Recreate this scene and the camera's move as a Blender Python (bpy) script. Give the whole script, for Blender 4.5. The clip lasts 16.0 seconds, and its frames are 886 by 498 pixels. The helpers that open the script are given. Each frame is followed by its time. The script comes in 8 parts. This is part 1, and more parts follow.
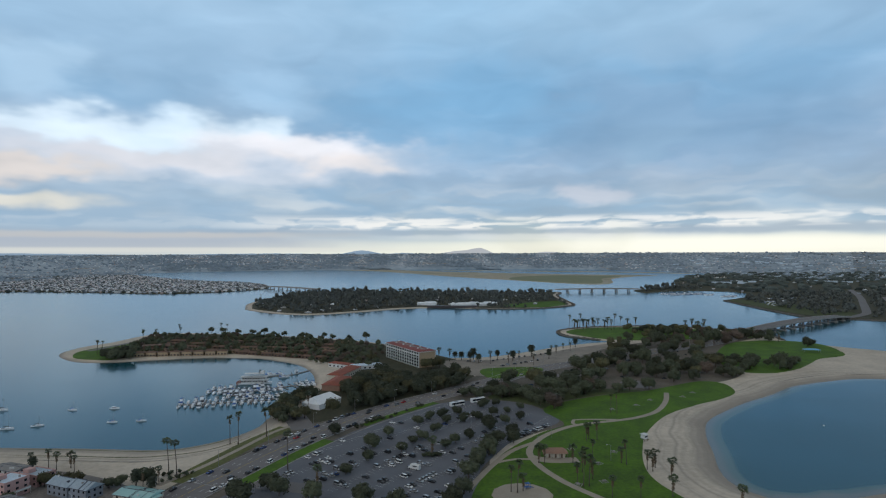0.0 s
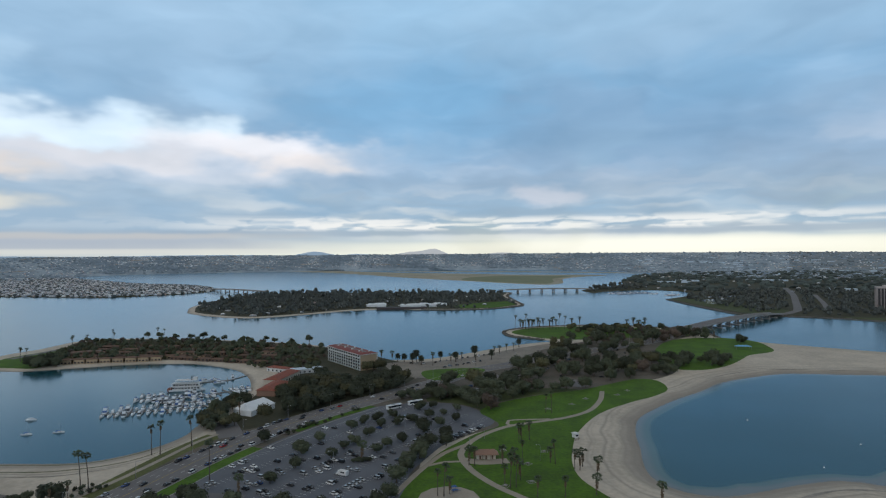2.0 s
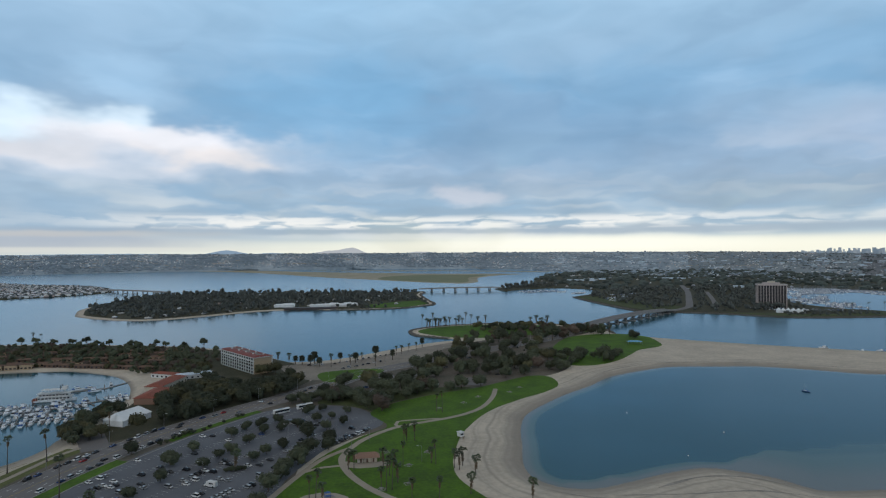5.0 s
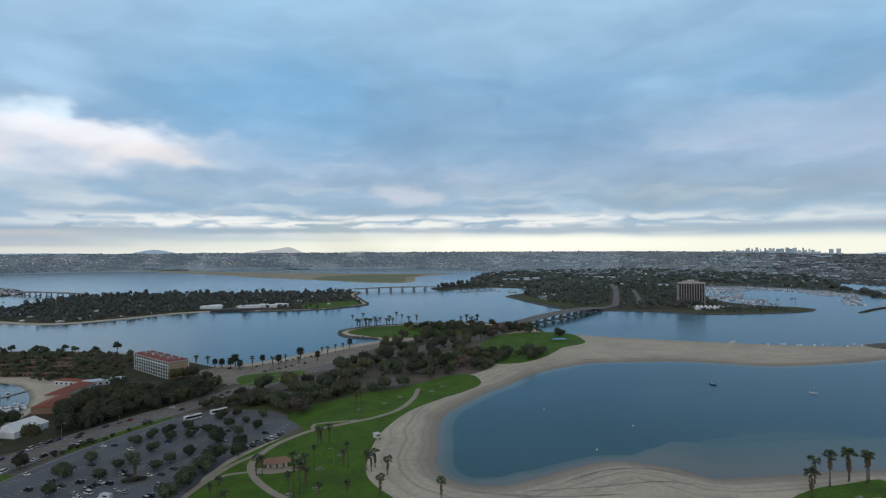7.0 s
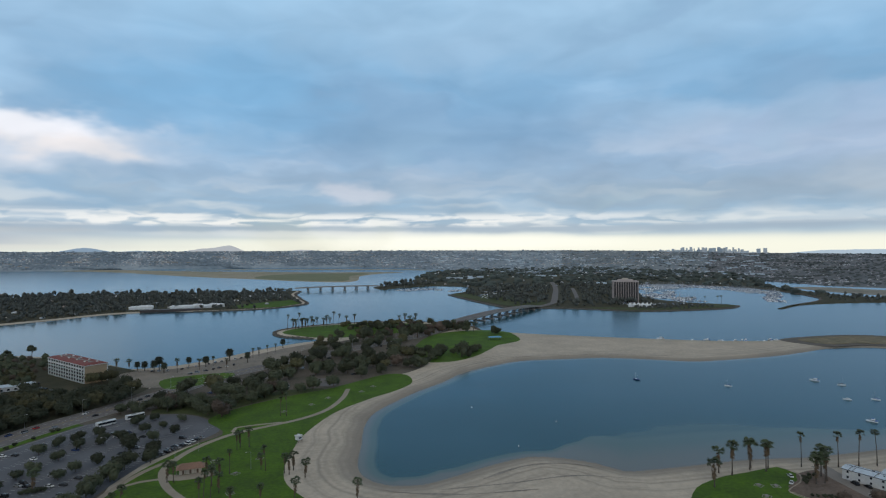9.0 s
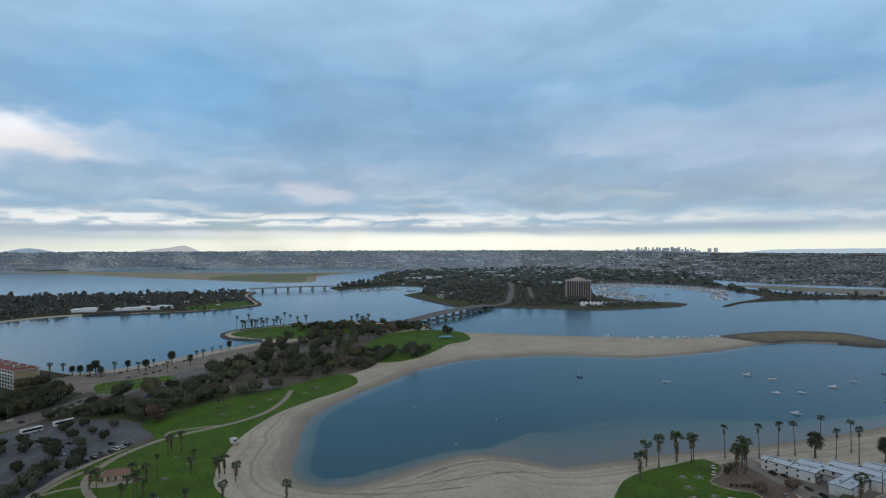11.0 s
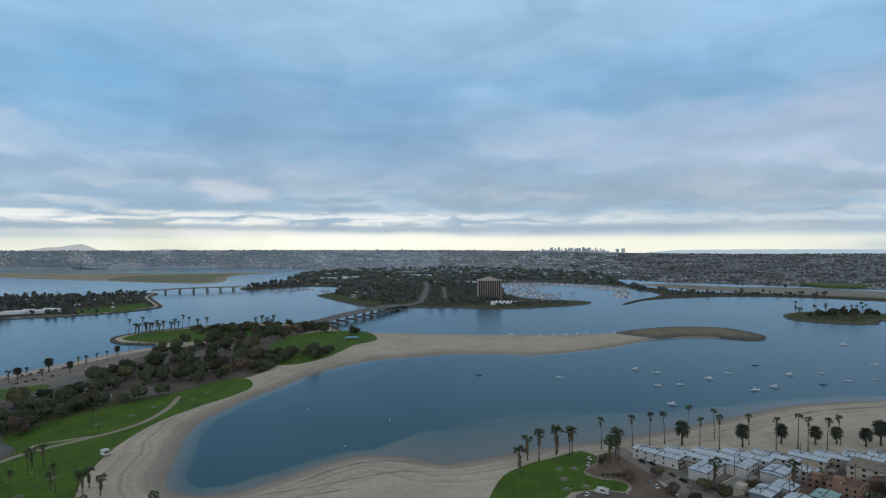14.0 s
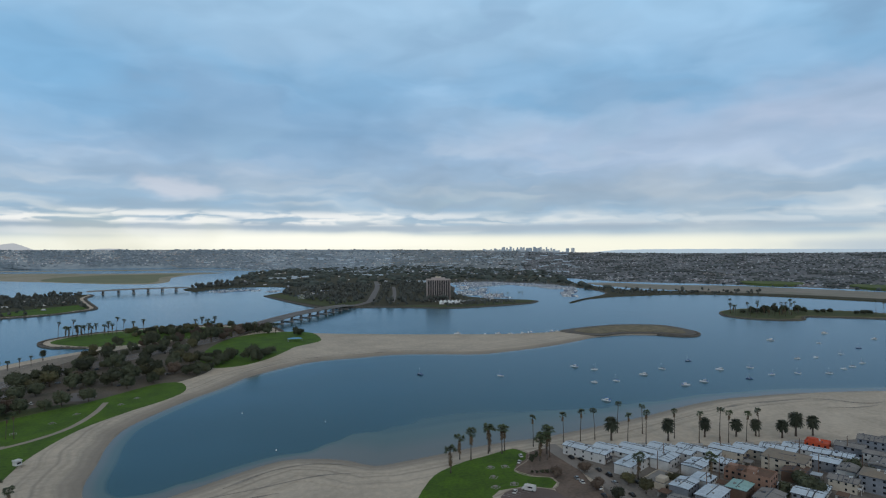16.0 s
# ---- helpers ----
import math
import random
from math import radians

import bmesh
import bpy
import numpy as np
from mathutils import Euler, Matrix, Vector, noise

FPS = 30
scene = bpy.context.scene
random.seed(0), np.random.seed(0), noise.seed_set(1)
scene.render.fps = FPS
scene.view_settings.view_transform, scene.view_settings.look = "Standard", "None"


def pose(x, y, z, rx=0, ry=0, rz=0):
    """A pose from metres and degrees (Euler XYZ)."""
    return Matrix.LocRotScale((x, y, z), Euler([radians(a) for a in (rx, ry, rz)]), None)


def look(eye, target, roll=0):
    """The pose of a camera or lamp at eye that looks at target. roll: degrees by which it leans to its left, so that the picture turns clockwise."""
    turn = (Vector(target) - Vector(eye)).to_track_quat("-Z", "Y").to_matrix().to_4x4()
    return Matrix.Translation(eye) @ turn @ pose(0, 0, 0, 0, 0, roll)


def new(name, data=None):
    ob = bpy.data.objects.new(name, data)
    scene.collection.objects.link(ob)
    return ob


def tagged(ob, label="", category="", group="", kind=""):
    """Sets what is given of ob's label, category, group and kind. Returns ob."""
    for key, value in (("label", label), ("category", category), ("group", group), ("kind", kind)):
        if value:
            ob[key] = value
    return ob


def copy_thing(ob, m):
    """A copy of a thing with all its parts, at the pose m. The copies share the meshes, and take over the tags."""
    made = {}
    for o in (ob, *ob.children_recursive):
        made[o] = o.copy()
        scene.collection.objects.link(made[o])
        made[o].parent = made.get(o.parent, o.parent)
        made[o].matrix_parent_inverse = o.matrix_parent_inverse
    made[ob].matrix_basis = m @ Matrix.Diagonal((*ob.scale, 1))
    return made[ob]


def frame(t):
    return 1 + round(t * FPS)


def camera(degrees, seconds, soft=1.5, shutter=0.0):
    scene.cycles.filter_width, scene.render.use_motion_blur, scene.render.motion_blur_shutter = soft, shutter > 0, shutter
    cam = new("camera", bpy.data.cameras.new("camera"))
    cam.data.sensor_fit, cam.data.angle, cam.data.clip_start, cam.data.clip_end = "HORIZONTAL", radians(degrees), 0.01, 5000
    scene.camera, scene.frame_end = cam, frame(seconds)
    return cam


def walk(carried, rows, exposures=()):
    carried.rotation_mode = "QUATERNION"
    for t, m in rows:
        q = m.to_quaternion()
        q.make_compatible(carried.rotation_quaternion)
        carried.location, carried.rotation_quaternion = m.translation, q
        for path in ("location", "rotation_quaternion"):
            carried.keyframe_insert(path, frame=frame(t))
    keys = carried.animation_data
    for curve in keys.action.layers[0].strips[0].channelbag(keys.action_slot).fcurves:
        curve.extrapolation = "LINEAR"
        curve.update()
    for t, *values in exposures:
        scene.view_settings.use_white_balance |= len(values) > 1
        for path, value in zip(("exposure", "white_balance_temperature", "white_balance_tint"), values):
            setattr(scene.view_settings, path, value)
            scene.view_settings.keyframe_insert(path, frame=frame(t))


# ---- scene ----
cam = camera(73.7, 16.0, soft=1.2)
PATH = [
    (0, (2.679, -4.213, 118.748), (2.674, -2.213, 118.764), -0.2),
    (0.5, (6.418, -3.623, 118.802), (6.442, -1.624, 118.819), -0.2),
    (1, (10.18, -3.007, 118.91), (10.237, -1.008, 118.928), -0.3),
    (1.5, (13.974, -2.165, 119.077), (14.071, -0.168, 119.094), -0.3),
    (2, (17.787, -1.249, 119.125), (17.93, 0.746, 119.143), -0.4),
    (2.5, (21.664, -0.319, 119.14), (21.858, 1.671, 119.158), -0.5),
    (3, (25.41, 0.604, 119.119), (25.655, 2.588, 119.136), -0.4),
    (3.5, (29.181, 1.245, 119.12), (29.469, 3.224, 119.136), -0.3),
    (4, (33.032, 1.29, 119.128), (33.359, 3.263, 119.143), -0.3),
    (6.5, (52.201, -0.758, 119.041), (52.746, 1.167, 119.053), -0.3),
    (7, (55.882, -1.26, 119.107), (56.482, 0.648, 119.118), -0.3),
    (7.5, (59.393, -1.752, 119.204), (60.044, 0.139, 119.212), -0.3),
    (8, (62.911, -2.628, 119.263), (63.604, -0.752, 119.271), -0.2),
    (8.5, (66.47, -3.805, 119.254), (67.199, -1.943, 119.261), -0.2),
    (9, (69.843, -5.501, 119.281), (70.609, -3.653, 119.287), -0.2),
    (11.5, (86.346, -13.807, 118.927), (87.257, -12.027, 118.933), -0.2),
    (12, (89.303, -15.274, 118.924), (90.246, -13.511, 118.93), -0.1),
    (12.5, (92.171, -16.784, 118.91), (93.151, -15.04, 118.915), -0.1),
    (13, (95.171, -18.203, 118.944), (96.193, -16.484, 118.949), -0.1),
    (13.5, (97.821, -19.88, 119.035), (98.89, -18.189, 119.039), -0.1),
    (14, (99.961, -21.71, 119.159), (101.073, -20.048, 119.163), -0.1),
    (14.5, (102.507, -23.547, 119.298), (103.654, -21.909, 119.301), -0.1),
    (15, (104.972, -25.158, 119.367), (106.151, -23.543, 119.37), -0.1),
    (15.5, (107.609, -26.621, 119.405), (108.822, -25.031, 119.407), -0.1),
    (16, (110.399, -28.272, 119.478), (111.636, -26.7, 119.48), -0.1),
]
walk(cam, [(t, look(eye, target, roll)) for t, eye, target, roll in PATH])

# ---- world, sun ----
world = bpy.data.worlds.new("sky")
scene.world = world
world.use_nodes = True
wt = world.node_tree
wt.nodes.clear()


def wnode(kind, **props):
    n = wt.nodes.new(kind)
    for k, v in props.items():
        if k == "operation":
            n.operation = v
        elif k == "blend_type":
            n.blend_type = v
        elif k == "data_type":
            n.data_type = v
    return n


def wset(socket, value):
    if isinstance(value, (int, float)):
        socket.default_value = value
    elif isinstance(value, tuple):
        socket.default_value = value
    else:
        wt.links.new(value, socket)


def wmath(op, a, b=0.0, c=0.0):
    n = wnode("ShaderNodeMath", operation=op)
    for s, v in zip(n.inputs, (a, b, c)):
        wset(s, v)
    return n.outputs[0]


def wmix(fac, a, b, blend="MIX"):
    n = wnode("ShaderNodeMix", data_type="RGBA", blend_type=blend)
    wset(n.inputs[0], fac)
    for s, v in ((n.inputs[6], a), (n.inputs[7], b)):
        wset(s, (*v, 1.0) if isinstance(v, tuple) and len(v) == 3 else v)
    return n.outputs[2]


def wramp(fac, stops, mode="EASE"):
    n = wnode("ShaderNodeValToRGB")
    n.color_ramp.interpolation = mode
    while len(n.color_ramp.elements) < len(stops):
        n.color_ramp.elements.new(0.5)
    for e, (p, c) in zip(n.color_ramp.elements, stops):
        e.position = p
        e.color = (*c, 1.0) if isinstance(c, tuple) else (c, c, c, 1.0)
    wset(n.inputs[0], fac)
    return n.outputs[0]


def wnoise(vec, scale, detail=6.0, rough=0.55, distort=0.0):
    n = wnode("ShaderNodeTexNoise")
    wset(n.inputs["Vector"], vec)
    n.inputs["Scale"].default_value = scale
    n.inputs["Detail"].default_value = detail
    n.inputs["Roughness"].default_value = rough
    n.inputs["Distortion"].default_value = distort
    return n.outputs[0]


def wvec(x, y, z=0.0):
    n = wnode("ShaderNodeCombineXYZ")
    for s, v in zip(n.inputs, (x, y, z)):
        wset(s, v)
    return n.outputs[0]


SUN_EL, SUN_AZ = radians(22.0), radians(215.0)
sky = wnode("ShaderNodeTexSky")
sky.sky_type = "NISHITA"
sky.sun_disc = False
sky.sun_elevation, sky.sun_rotation = SUN_EL, SUN_AZ
sky_light = wmix(1.0, sky.outputs[0], (0.10, 0.10, 0.10), "MULTIPLY")

way = wnode("ShaderNodeTexCoord").outputs["Generated"]
sep = wnode("ShaderNodeSeparateXYZ")
wset(sep.inputs[0], way)
dx, dy, dz = sep.outputs
el = wmath("MULTIPLY", wmath("ARCSINE", dz), 180 / math.pi)
az = wmath("MULTIPLY", wmath("ARCTAN2", dx, dy), 180 / math.pi)
# the clouds' outlines are drawn ragged by bending the directions a little, less so towards the horizon
bend = wnode("ShaderNodeTexNoise")
wset(bend.inputs["Vector"], wvec(wmath("MULTIPLY", az, 0.17), wmath("MULTIPLY", el, 0.36), 2.0))
bend.inputs["Scale"].default_value, bend.inputs["Detail"].default_value, bend.inputs["Roughness"].default_value = 1.0, 3.0, 0.50
bends = wnode("ShaderNodeSeparateXYZ")
wset(bends.inputs[0], bend.outputs["Color"])
calm = wmath("MULTIPLY", wmath("MINIMUM", wmath("MAXIMUM", wmath("SUBTRACT", el, 0.8), 0.04), 7.0), 1 / 7.0)
azw = wmath("ADD", az, wmath("MULTIPLY", wmath("SUBTRACT", bends.outputs[0], 0.5), 11.0))
elw = wmath("ADD", el, wmath("MULTIPLY", wmath("MULTIPLY", wmath("SUBTRACT", bends.outputs[1], 0.5), 5.0), calm))
soft = wvec(wmath("MULTIPLY", azw, 0.055), wmath("MULTIPLY", elw, 0.12))
lump = wvec(wmath("MULTIPLY", az, 0.12), wmath("MULTIPLY", el, 0.30), 3.0)
streak = wvec(wmath("MULTIPLY", azw, 0.10), wmath("MULTIPLY", elw, 0.80), 7.0)
n_mid = wnoise(soft, 1.0, 1.6, 0.40, 0.5)
n_puff = wnoise(lump, 1.0, 2.0, 0.45, 0.4)
n_fine = wnoise(wvec(wmath("MULTIPLY", az, 0.30), wmath("MULTIPLY", el, 0.62), 5.0), 1.0, 2.6, 0.5, 0.2)
n_streak = wnoise(streak, 1.0, 1.8, 0.42, 0.2)


def hump(a0, aw, e0, ew, wob=0.0):
    """A soft cloud bank at that azimuth and height, in degrees, with a ragged outline."""
    u = wmath("DIVIDE", wmath("SUBTRACT", azw, a0), aw)
    v = wmath("DIVIDE", wmath("SUBTRACT", elw, e0), ew)
    d = wmath("ADD", wmath("MULTIPLY", u, u), wmath("MULTIPLY", v, v))
    d = wmath("ADD", d, wmath("MULTIPLY", wmath("SUBTRACT", n_puff, 0.5), wob))
    d = wmath("ADD", d, wmath("MULTIPLY", wmath("SUBTRACT", n_fine, 0.5), 0.75 * wob))
    return wmath("EXPONENT", wmath("MULTIPLY", wmath("MULTIPLY", d, wmath("MAXIMUM", d, 0.0)), -1.0))


def bank(cloud, a0, aw, e0, ew, wob, amount, color):
    return wmix(wmath("MULTIPLY", hump(a0, aw, e0, ew, wob), amount), cloud, color)


el01 = wmath("DIVIDE", el, 40.0)
cloud = wramp(el01, [(0.0, (0.78, 0.80, 0.70)), (0.020, (0.74, 0.77, 0.70)), (0.042, (0.38, 0.49, 0.58)), (0.12, (0.30, 0.44, 0.58)),
                     (0.22, (0.30, 0.43, 0.58)), (0.36, (0.225, 0.41, 0.60)), (0.57, (0.335, 0.545, 0.735)), (0.74, (0.36, 0.40, 0.43)), (1.0, (0.33, 0.33, 0.32))])
pale = wramp(el01, [(0.0, (0.92, 0.90, 0.74)), (0.08, (0.86, 0.84, 0.78)), (0.20, (0.56, 0.62, 0.70)), (0.40, (0.38, 0.56, 0.74)), (0.58, (0.42, 0.62, 0.80)), (0.74, (0.50, 0.54, 0.56)), (1.0, (0.46, 0.46, 0.45))])
grey = wramp(el01, [(0.0, (0.50, 0.57, 0.60)), (0.06, (0.29, 0.38, 0.47)), (0.25, (0.22, 0.33, 0.46)), (0.58, (0.22, 0.40, 0.57)), (0.74, (0.27, 0.31, 0.34)), (1.0, (0.25, 0.25, 0.245))])
low = wramp(el01, [(0.02, 0.0), (0.055, 1.0), (0.13, 0.85), (0.26, 0.0)])
cloud = wmix(wramp(n_mid, [(0.46, 0.0), (0.70, 0.40)]), cloud, pale)
cloud = wmix(wramp(n_mid, [(0.28, 0.42), (0.48, 0.0)]), cloud, grey)
cloud = wmix(wmath("MULTIPLY", wramp(n_streak, [(0.50, 0.0), (0.72, 0.55)]), low), cloud, pale)
cloud = wmix(wmath("MULTIPLY", wramp(n_streak, [(0.28, 0.55), (0.52, 0.0)]), low), cloud, grey)
n_small = wnoise(wvec(wmath("MULTIPLY", azw, 0.24), wmath("MULTIPLY", el, 1.3), 9.0), 1.0, 2.2, 0.5, 0.3)
n_band = wnoise(wvec(wmath("MULTIPLY", azw, 0.075), wmath("MULTIPLY", elw, 0.36), 11.0), 1.0, 1.6, 0.42, 0.12)
mid = wramp(el01, [(0.05, 0.0), (0.10, 1.0), (0.30, 0.8), (0.50, 0.0)])
cloud = wmix(wmath("MULTIPLY", wramp(n_band, [(0.50, 0.0), (0.70, 0.40)]), mid), cloud, pale)
cloud = wmix(wmath("MULTIPLY", wramp(n_band, [(0.28, 0.50), (0.50, 0.0)]), mid), cloud, grey)
# wide soft tones of the deck
cloud = bank(cloud, -28.0, 26.0, 20.0, 7.0, 0.5, 0.50, (0.40, 0.55, 0.70))
cloud = bank(cloud, 1.0, 11.0, 13.0, 5.0, 0.6, 0.60, (0.20, 0.43, 0.66))
cloud = bank(cloud, 22.0, 15.0, 11.8, 3.2, 0.7, 0.60, (0.19, 0.34, 0.51))
cloud = bank(cloud, 30.0, 26.0, 20.5, 4.0, 0.8, 0.30, (0.36, 0.47, 0.58))
cloud = bank(cloud, 60.0, 17.0, 9.4, 2.8, 0.9, 0.50, (0.45, 0.52, 0.65))
cloud = bank(cloud, 74.0, 10.0, 11.8, 2.6, 0.9, 0.40, (0.54, 0.56, 0.66))
cloud = bank(cloud, 28.0, 30.0, 6.6, 1.5, 0.9, 0.40, (0.32, 0.41, 0.52))
cloud = bank(cloud, 54.0, 24.0, 5.3, 1.4, 0.8, 0.55, (0.31, 0.38, 0.46))
# the low rows of cloud and the glow under them
cloud = bank(cloud, -36.0, 30.0, 3.2, 2.2, 0.6, 0.70, (0.27, 0.41, 0.56))
cloud = bank(cloud, 22.0, 60.0, 2.1, 0.40, 0.35, 0.65, (0.35, 0.42, 0.50))
row = wramp(el01, [(0.054, 0.0), (0.064, 1.0), (0.080, 0.9), (0.096, 0.0)])
spots = wmath("MULTIPLY", wramp(n_small, [(0.38, 0.0), (0.60, 0.95)]), row)
cloud = wmix(wmath("MULTIPLY", spots, wramp(wmath("DIVIDE", wmath("ADD", az, 40.0), 120.0), [(0.12, 0.15), (0.30, 1.0), (0.55, 0.95), (0.75, 0.3)])), cloud, (0.92, 0.89, 0.84))
cloud = bank(cloud, -30.0, 14.0, 1.55, 0.40, 0.6, 0.5, (0.66, 0.68, 0.66))
cloud = bank(cloud, 10.0, 14.0, 1.6, 0.36, 0.6, 0.6, (0.86, 0.84, 0.78))
# the sunlit bank
cloud = bank(cloud, -35.5, 5.0, 14.8, 2.4, 0.9, 0.45, (0.56, 0.75, 0.91))
cloud = bank(cloud, -16.0, 4.6, 14.2, 2.4, 0.9, 0.30, (0.50, 0.72, 0.92))
cloud = bank(cloud, -22.0, 20.0, 8.9, 2.1, 0.6, 0.88, (0.70, 0.73, 0.79))
cloud = bank(cloud, -29.5, 12.5, 10.6, 1.4, 0.9, 0.92, (0.80, 0.92, 1.0))
cloud = bank(cloud, -17.2, 2.8, 11.3, 1.5, 0.7, 0.85, (0.78, 0.91, 1.0))
cloud = bank(cloud, -24.0, 3.4, 11.7, 1.3, 0.7, 0.70, (0.76, 0.90, 1.0))
cloud = bank(cloud, -13.0, 7.6, 9.9, 1.35, 0.5, 0.88, (0.92, 0.89, 0.90))
cloud = bank(cloud, -9.6, 4.8, 8.6, 1.15, 0.5, 0.75, (0.86, 0.78, 0.74))
cloud = bank(cloud, -26.0, 9.0, 8.3, 1.0, 0.7, 0.55, (0.78, 0.74, 0.74))
cloud = bank(cloud, -35.0, 5.6, 6.7, 1.0, 0.6, 0.75, (0.84, 0.72, 0.63))
cloud = bank(cloud, -39.0, 9.0, 4.2, 0.60, 0.6, 0.75, (0.86, 0.78, 0.64))
cloud = bank(cloud, 14.2, 3.4, 5.5, 1.0, 0.8, 0.55, (0.72, 0.69, 0.72))
# the clear strip along the horizon
cloud = bank(cloud, 34.0, 40.0, 0.3, 1.15, 0.15, 0.96, (0.97, 0.93, 0.76))
cloud = bank(cloud, 24.0, 16.0, 0.8, 0.8, 0.15, 0.8, (1.04, 1.0, 0.86))
cloud = bank(cloud, -36.0, 27.0, 1.0, 1.05, 0.3, 0.85, (0.40, 0.44, 0.51))
cloud = bank(cloud, -34.0, 24.0, 1.75, 0.30, 0.5, 0.5, (0.58, 0.54, 0.50))
cloud = bank(cloud, -28.0, 26.0, 0.42, 0.24, 0.3, 0.65, (0.76, 0.74, 0.66))
cloud = bank(cloud, 84.0, 16.0, 0.2, 0.9, 0.2, 0.8, (0.38, 0.47, 0.57))
n_tex = wnoise(wvec(wmath("MULTIPLY", az, 0.15), wmath("MULTIPLY", el, 0.42), 13.0), 1.0, 2.6, 0.48, 0.6)
cloud = wmix(wramp(el01, [(0.04, 0.0), (0.12, 1.0)]), cloud, wmix(1.0, cloud, wramp(n_tex, [(0.25, (0.90, 0.92, 0.93)), (0.50, (1.0, 1.0, 1.0)), (0.75, (1.09, 1.08, 1.07))], "LINEAR"), "MULTIPLY"))
gap = wramp(n_mid, [(0.28, 0.35), (0.42, 0.06)])
whole = wmix(1.0, wmix(gap, cloud, sky_light), (1.03, 1.065, 1.11), "MULTIPLY")
bg = wnode("ShaderNodeBackground")
wset(bg.inputs[0], whole)
bg.inputs[1].default_value = 1.0
wout = wnode("ShaderNodeOutputWorld")
wt.links.new(bg.outputs[0], wout.inputs[0])

sun = new("sun", bpy.data.lights.new("sun", "SUN"))
sun.data.energy, sun.data.angle, sun.data.color = 0.45, radians(16), (1.0, 0.92, 0.82)
sun.matrix_world = look((0, 0, 0), (-math.sin(SUN_AZ) * math.cos(SUN_EL), -math.cos(SUN_AZ) * math.cos(SUN_EL), -math.sin(SUN_EL)))


# ---- materials ----
def mat(name, color, other=None, rough=0.8, scale=0.3, fine=3.0, metal=0.0, bump=0.3, island=False, spread=0.0, spec=0.5):
    """A surface of two tones mixed by noise at two scales, with fine relief; spread: how much one object differs from the next."""
    m = bpy.data.materials.new(name)
    m.use_nodes = True
    nt = m.node_tree
    b = nt.nodes["Principled BSDF"]
    b.inputs["Roughness"].default_value = rough
    b.inputs["Metallic"].default_value = metal
    b.inputs["Specular IOR Level"].default_value = spec
    other = other or tuple(c * 0.72 for c in color)
    tc = nt.nodes.new("ShaderNodeTexCoord")
    n1, n2 = nt.nodes.new("ShaderNodeTexNoise"), nt.nodes.new("ShaderNodeTexNoise")
    for n, s in ((n1, scale), (n2, fine)):
        n.inputs["Scale"].default_value = s
        n.inputs["Detail"].default_value = 5.0
        nt.links.new(tc.outputs["Object"], n.inputs["Vector"])
    add = nt.nodes.new("ShaderNodeMath")
    add.operation = "ADD"
    nt.links.new(n1.outputs[0], add.inputs[0])
    nt.links.new(n2.outputs[0], add.inputs[1])
    rng = nt.nodes.new("ShaderNodeMapRange")
    rng.inputs[1].default_value, rng.inputs[2].default_value = 0.75, 1.25
    nt.links.new(add.outputs[0], rng.inputs[0])
    mix = nt.nodes.new("ShaderNodeMix")
    mix.data_type = "RGBA"
    mix.inputs[6].default_value, mix.inputs[7].default_value = (*color, 1), (*other, 1)
    nt.links.new(rng.outputs[0], mix.inputs[0])
    col = mix.outputs[2]
    if spread:
        hsv = nt.nodes.new("ShaderNodeHueSaturation")
        rnd = nt.nodes.new("ShaderNodeMapRange")
        rnd.inputs[3].default_value, rnd.inputs[4].default_value = 1 - spread, 1 + spread
        src = nt.nodes.new("ShaderNodeNewGeometry").outputs["Random Per Island"] if island else nt.nodes.new("ShaderNodeObjectInfo").outputs["Random"]
        nt.links.new(src, rnd.inputs[0])
        nt.links.new(rnd.outputs[0], hsv.inputs["Value"])
        nt.links.new(col, hsv.inputs["Color"])
        col = hsv.outputs[0]
    nt.links.new(col, b.inputs["Base Color"])
    if bump:
        bp = nt.nodes.new("ShaderNodeBump")
        bp.inputs["Strength"].default_value = bump
        bp.inputs["Distance"].default_value = 0.4 / max(fine, 0.01)
        nt.links.new(n2.outputs[0], bp.inputs["Height"])
        nt.links.new(bp.outputs[0], b.inputs["Normal"])
    return m


def many(name, colors, rough=0.7):
    """Walls or roofs of many colours, one to each loose piece of the mesh."""
    m = mat(name, colors[0], rough=rough, bump=0)
    nt = m.node_tree
    ramp = nt.nodes.new("ShaderNodeValToRGB")
    ramp.color_ramp.interpolation = "CONSTANT"
    while len(ramp.color_ramp.elements) < len(colors):
        ramp.color_ramp.elements.new(0.5)
    for i, (e, c) in enumerate(zip(ramp.color_ramp.elements, colors)):
        e.position, e.color = i / len(colors), (*c, 1)
    nt.links.new(nt.nodes.new("ShaderNodeNewGeometry").outputs["Random Per Island"], ramp.inputs[0])
    nt.links.new(ramp.outputs[0], nt.nodes["Principled BSDF"].inputs["Base Color"])
    return m


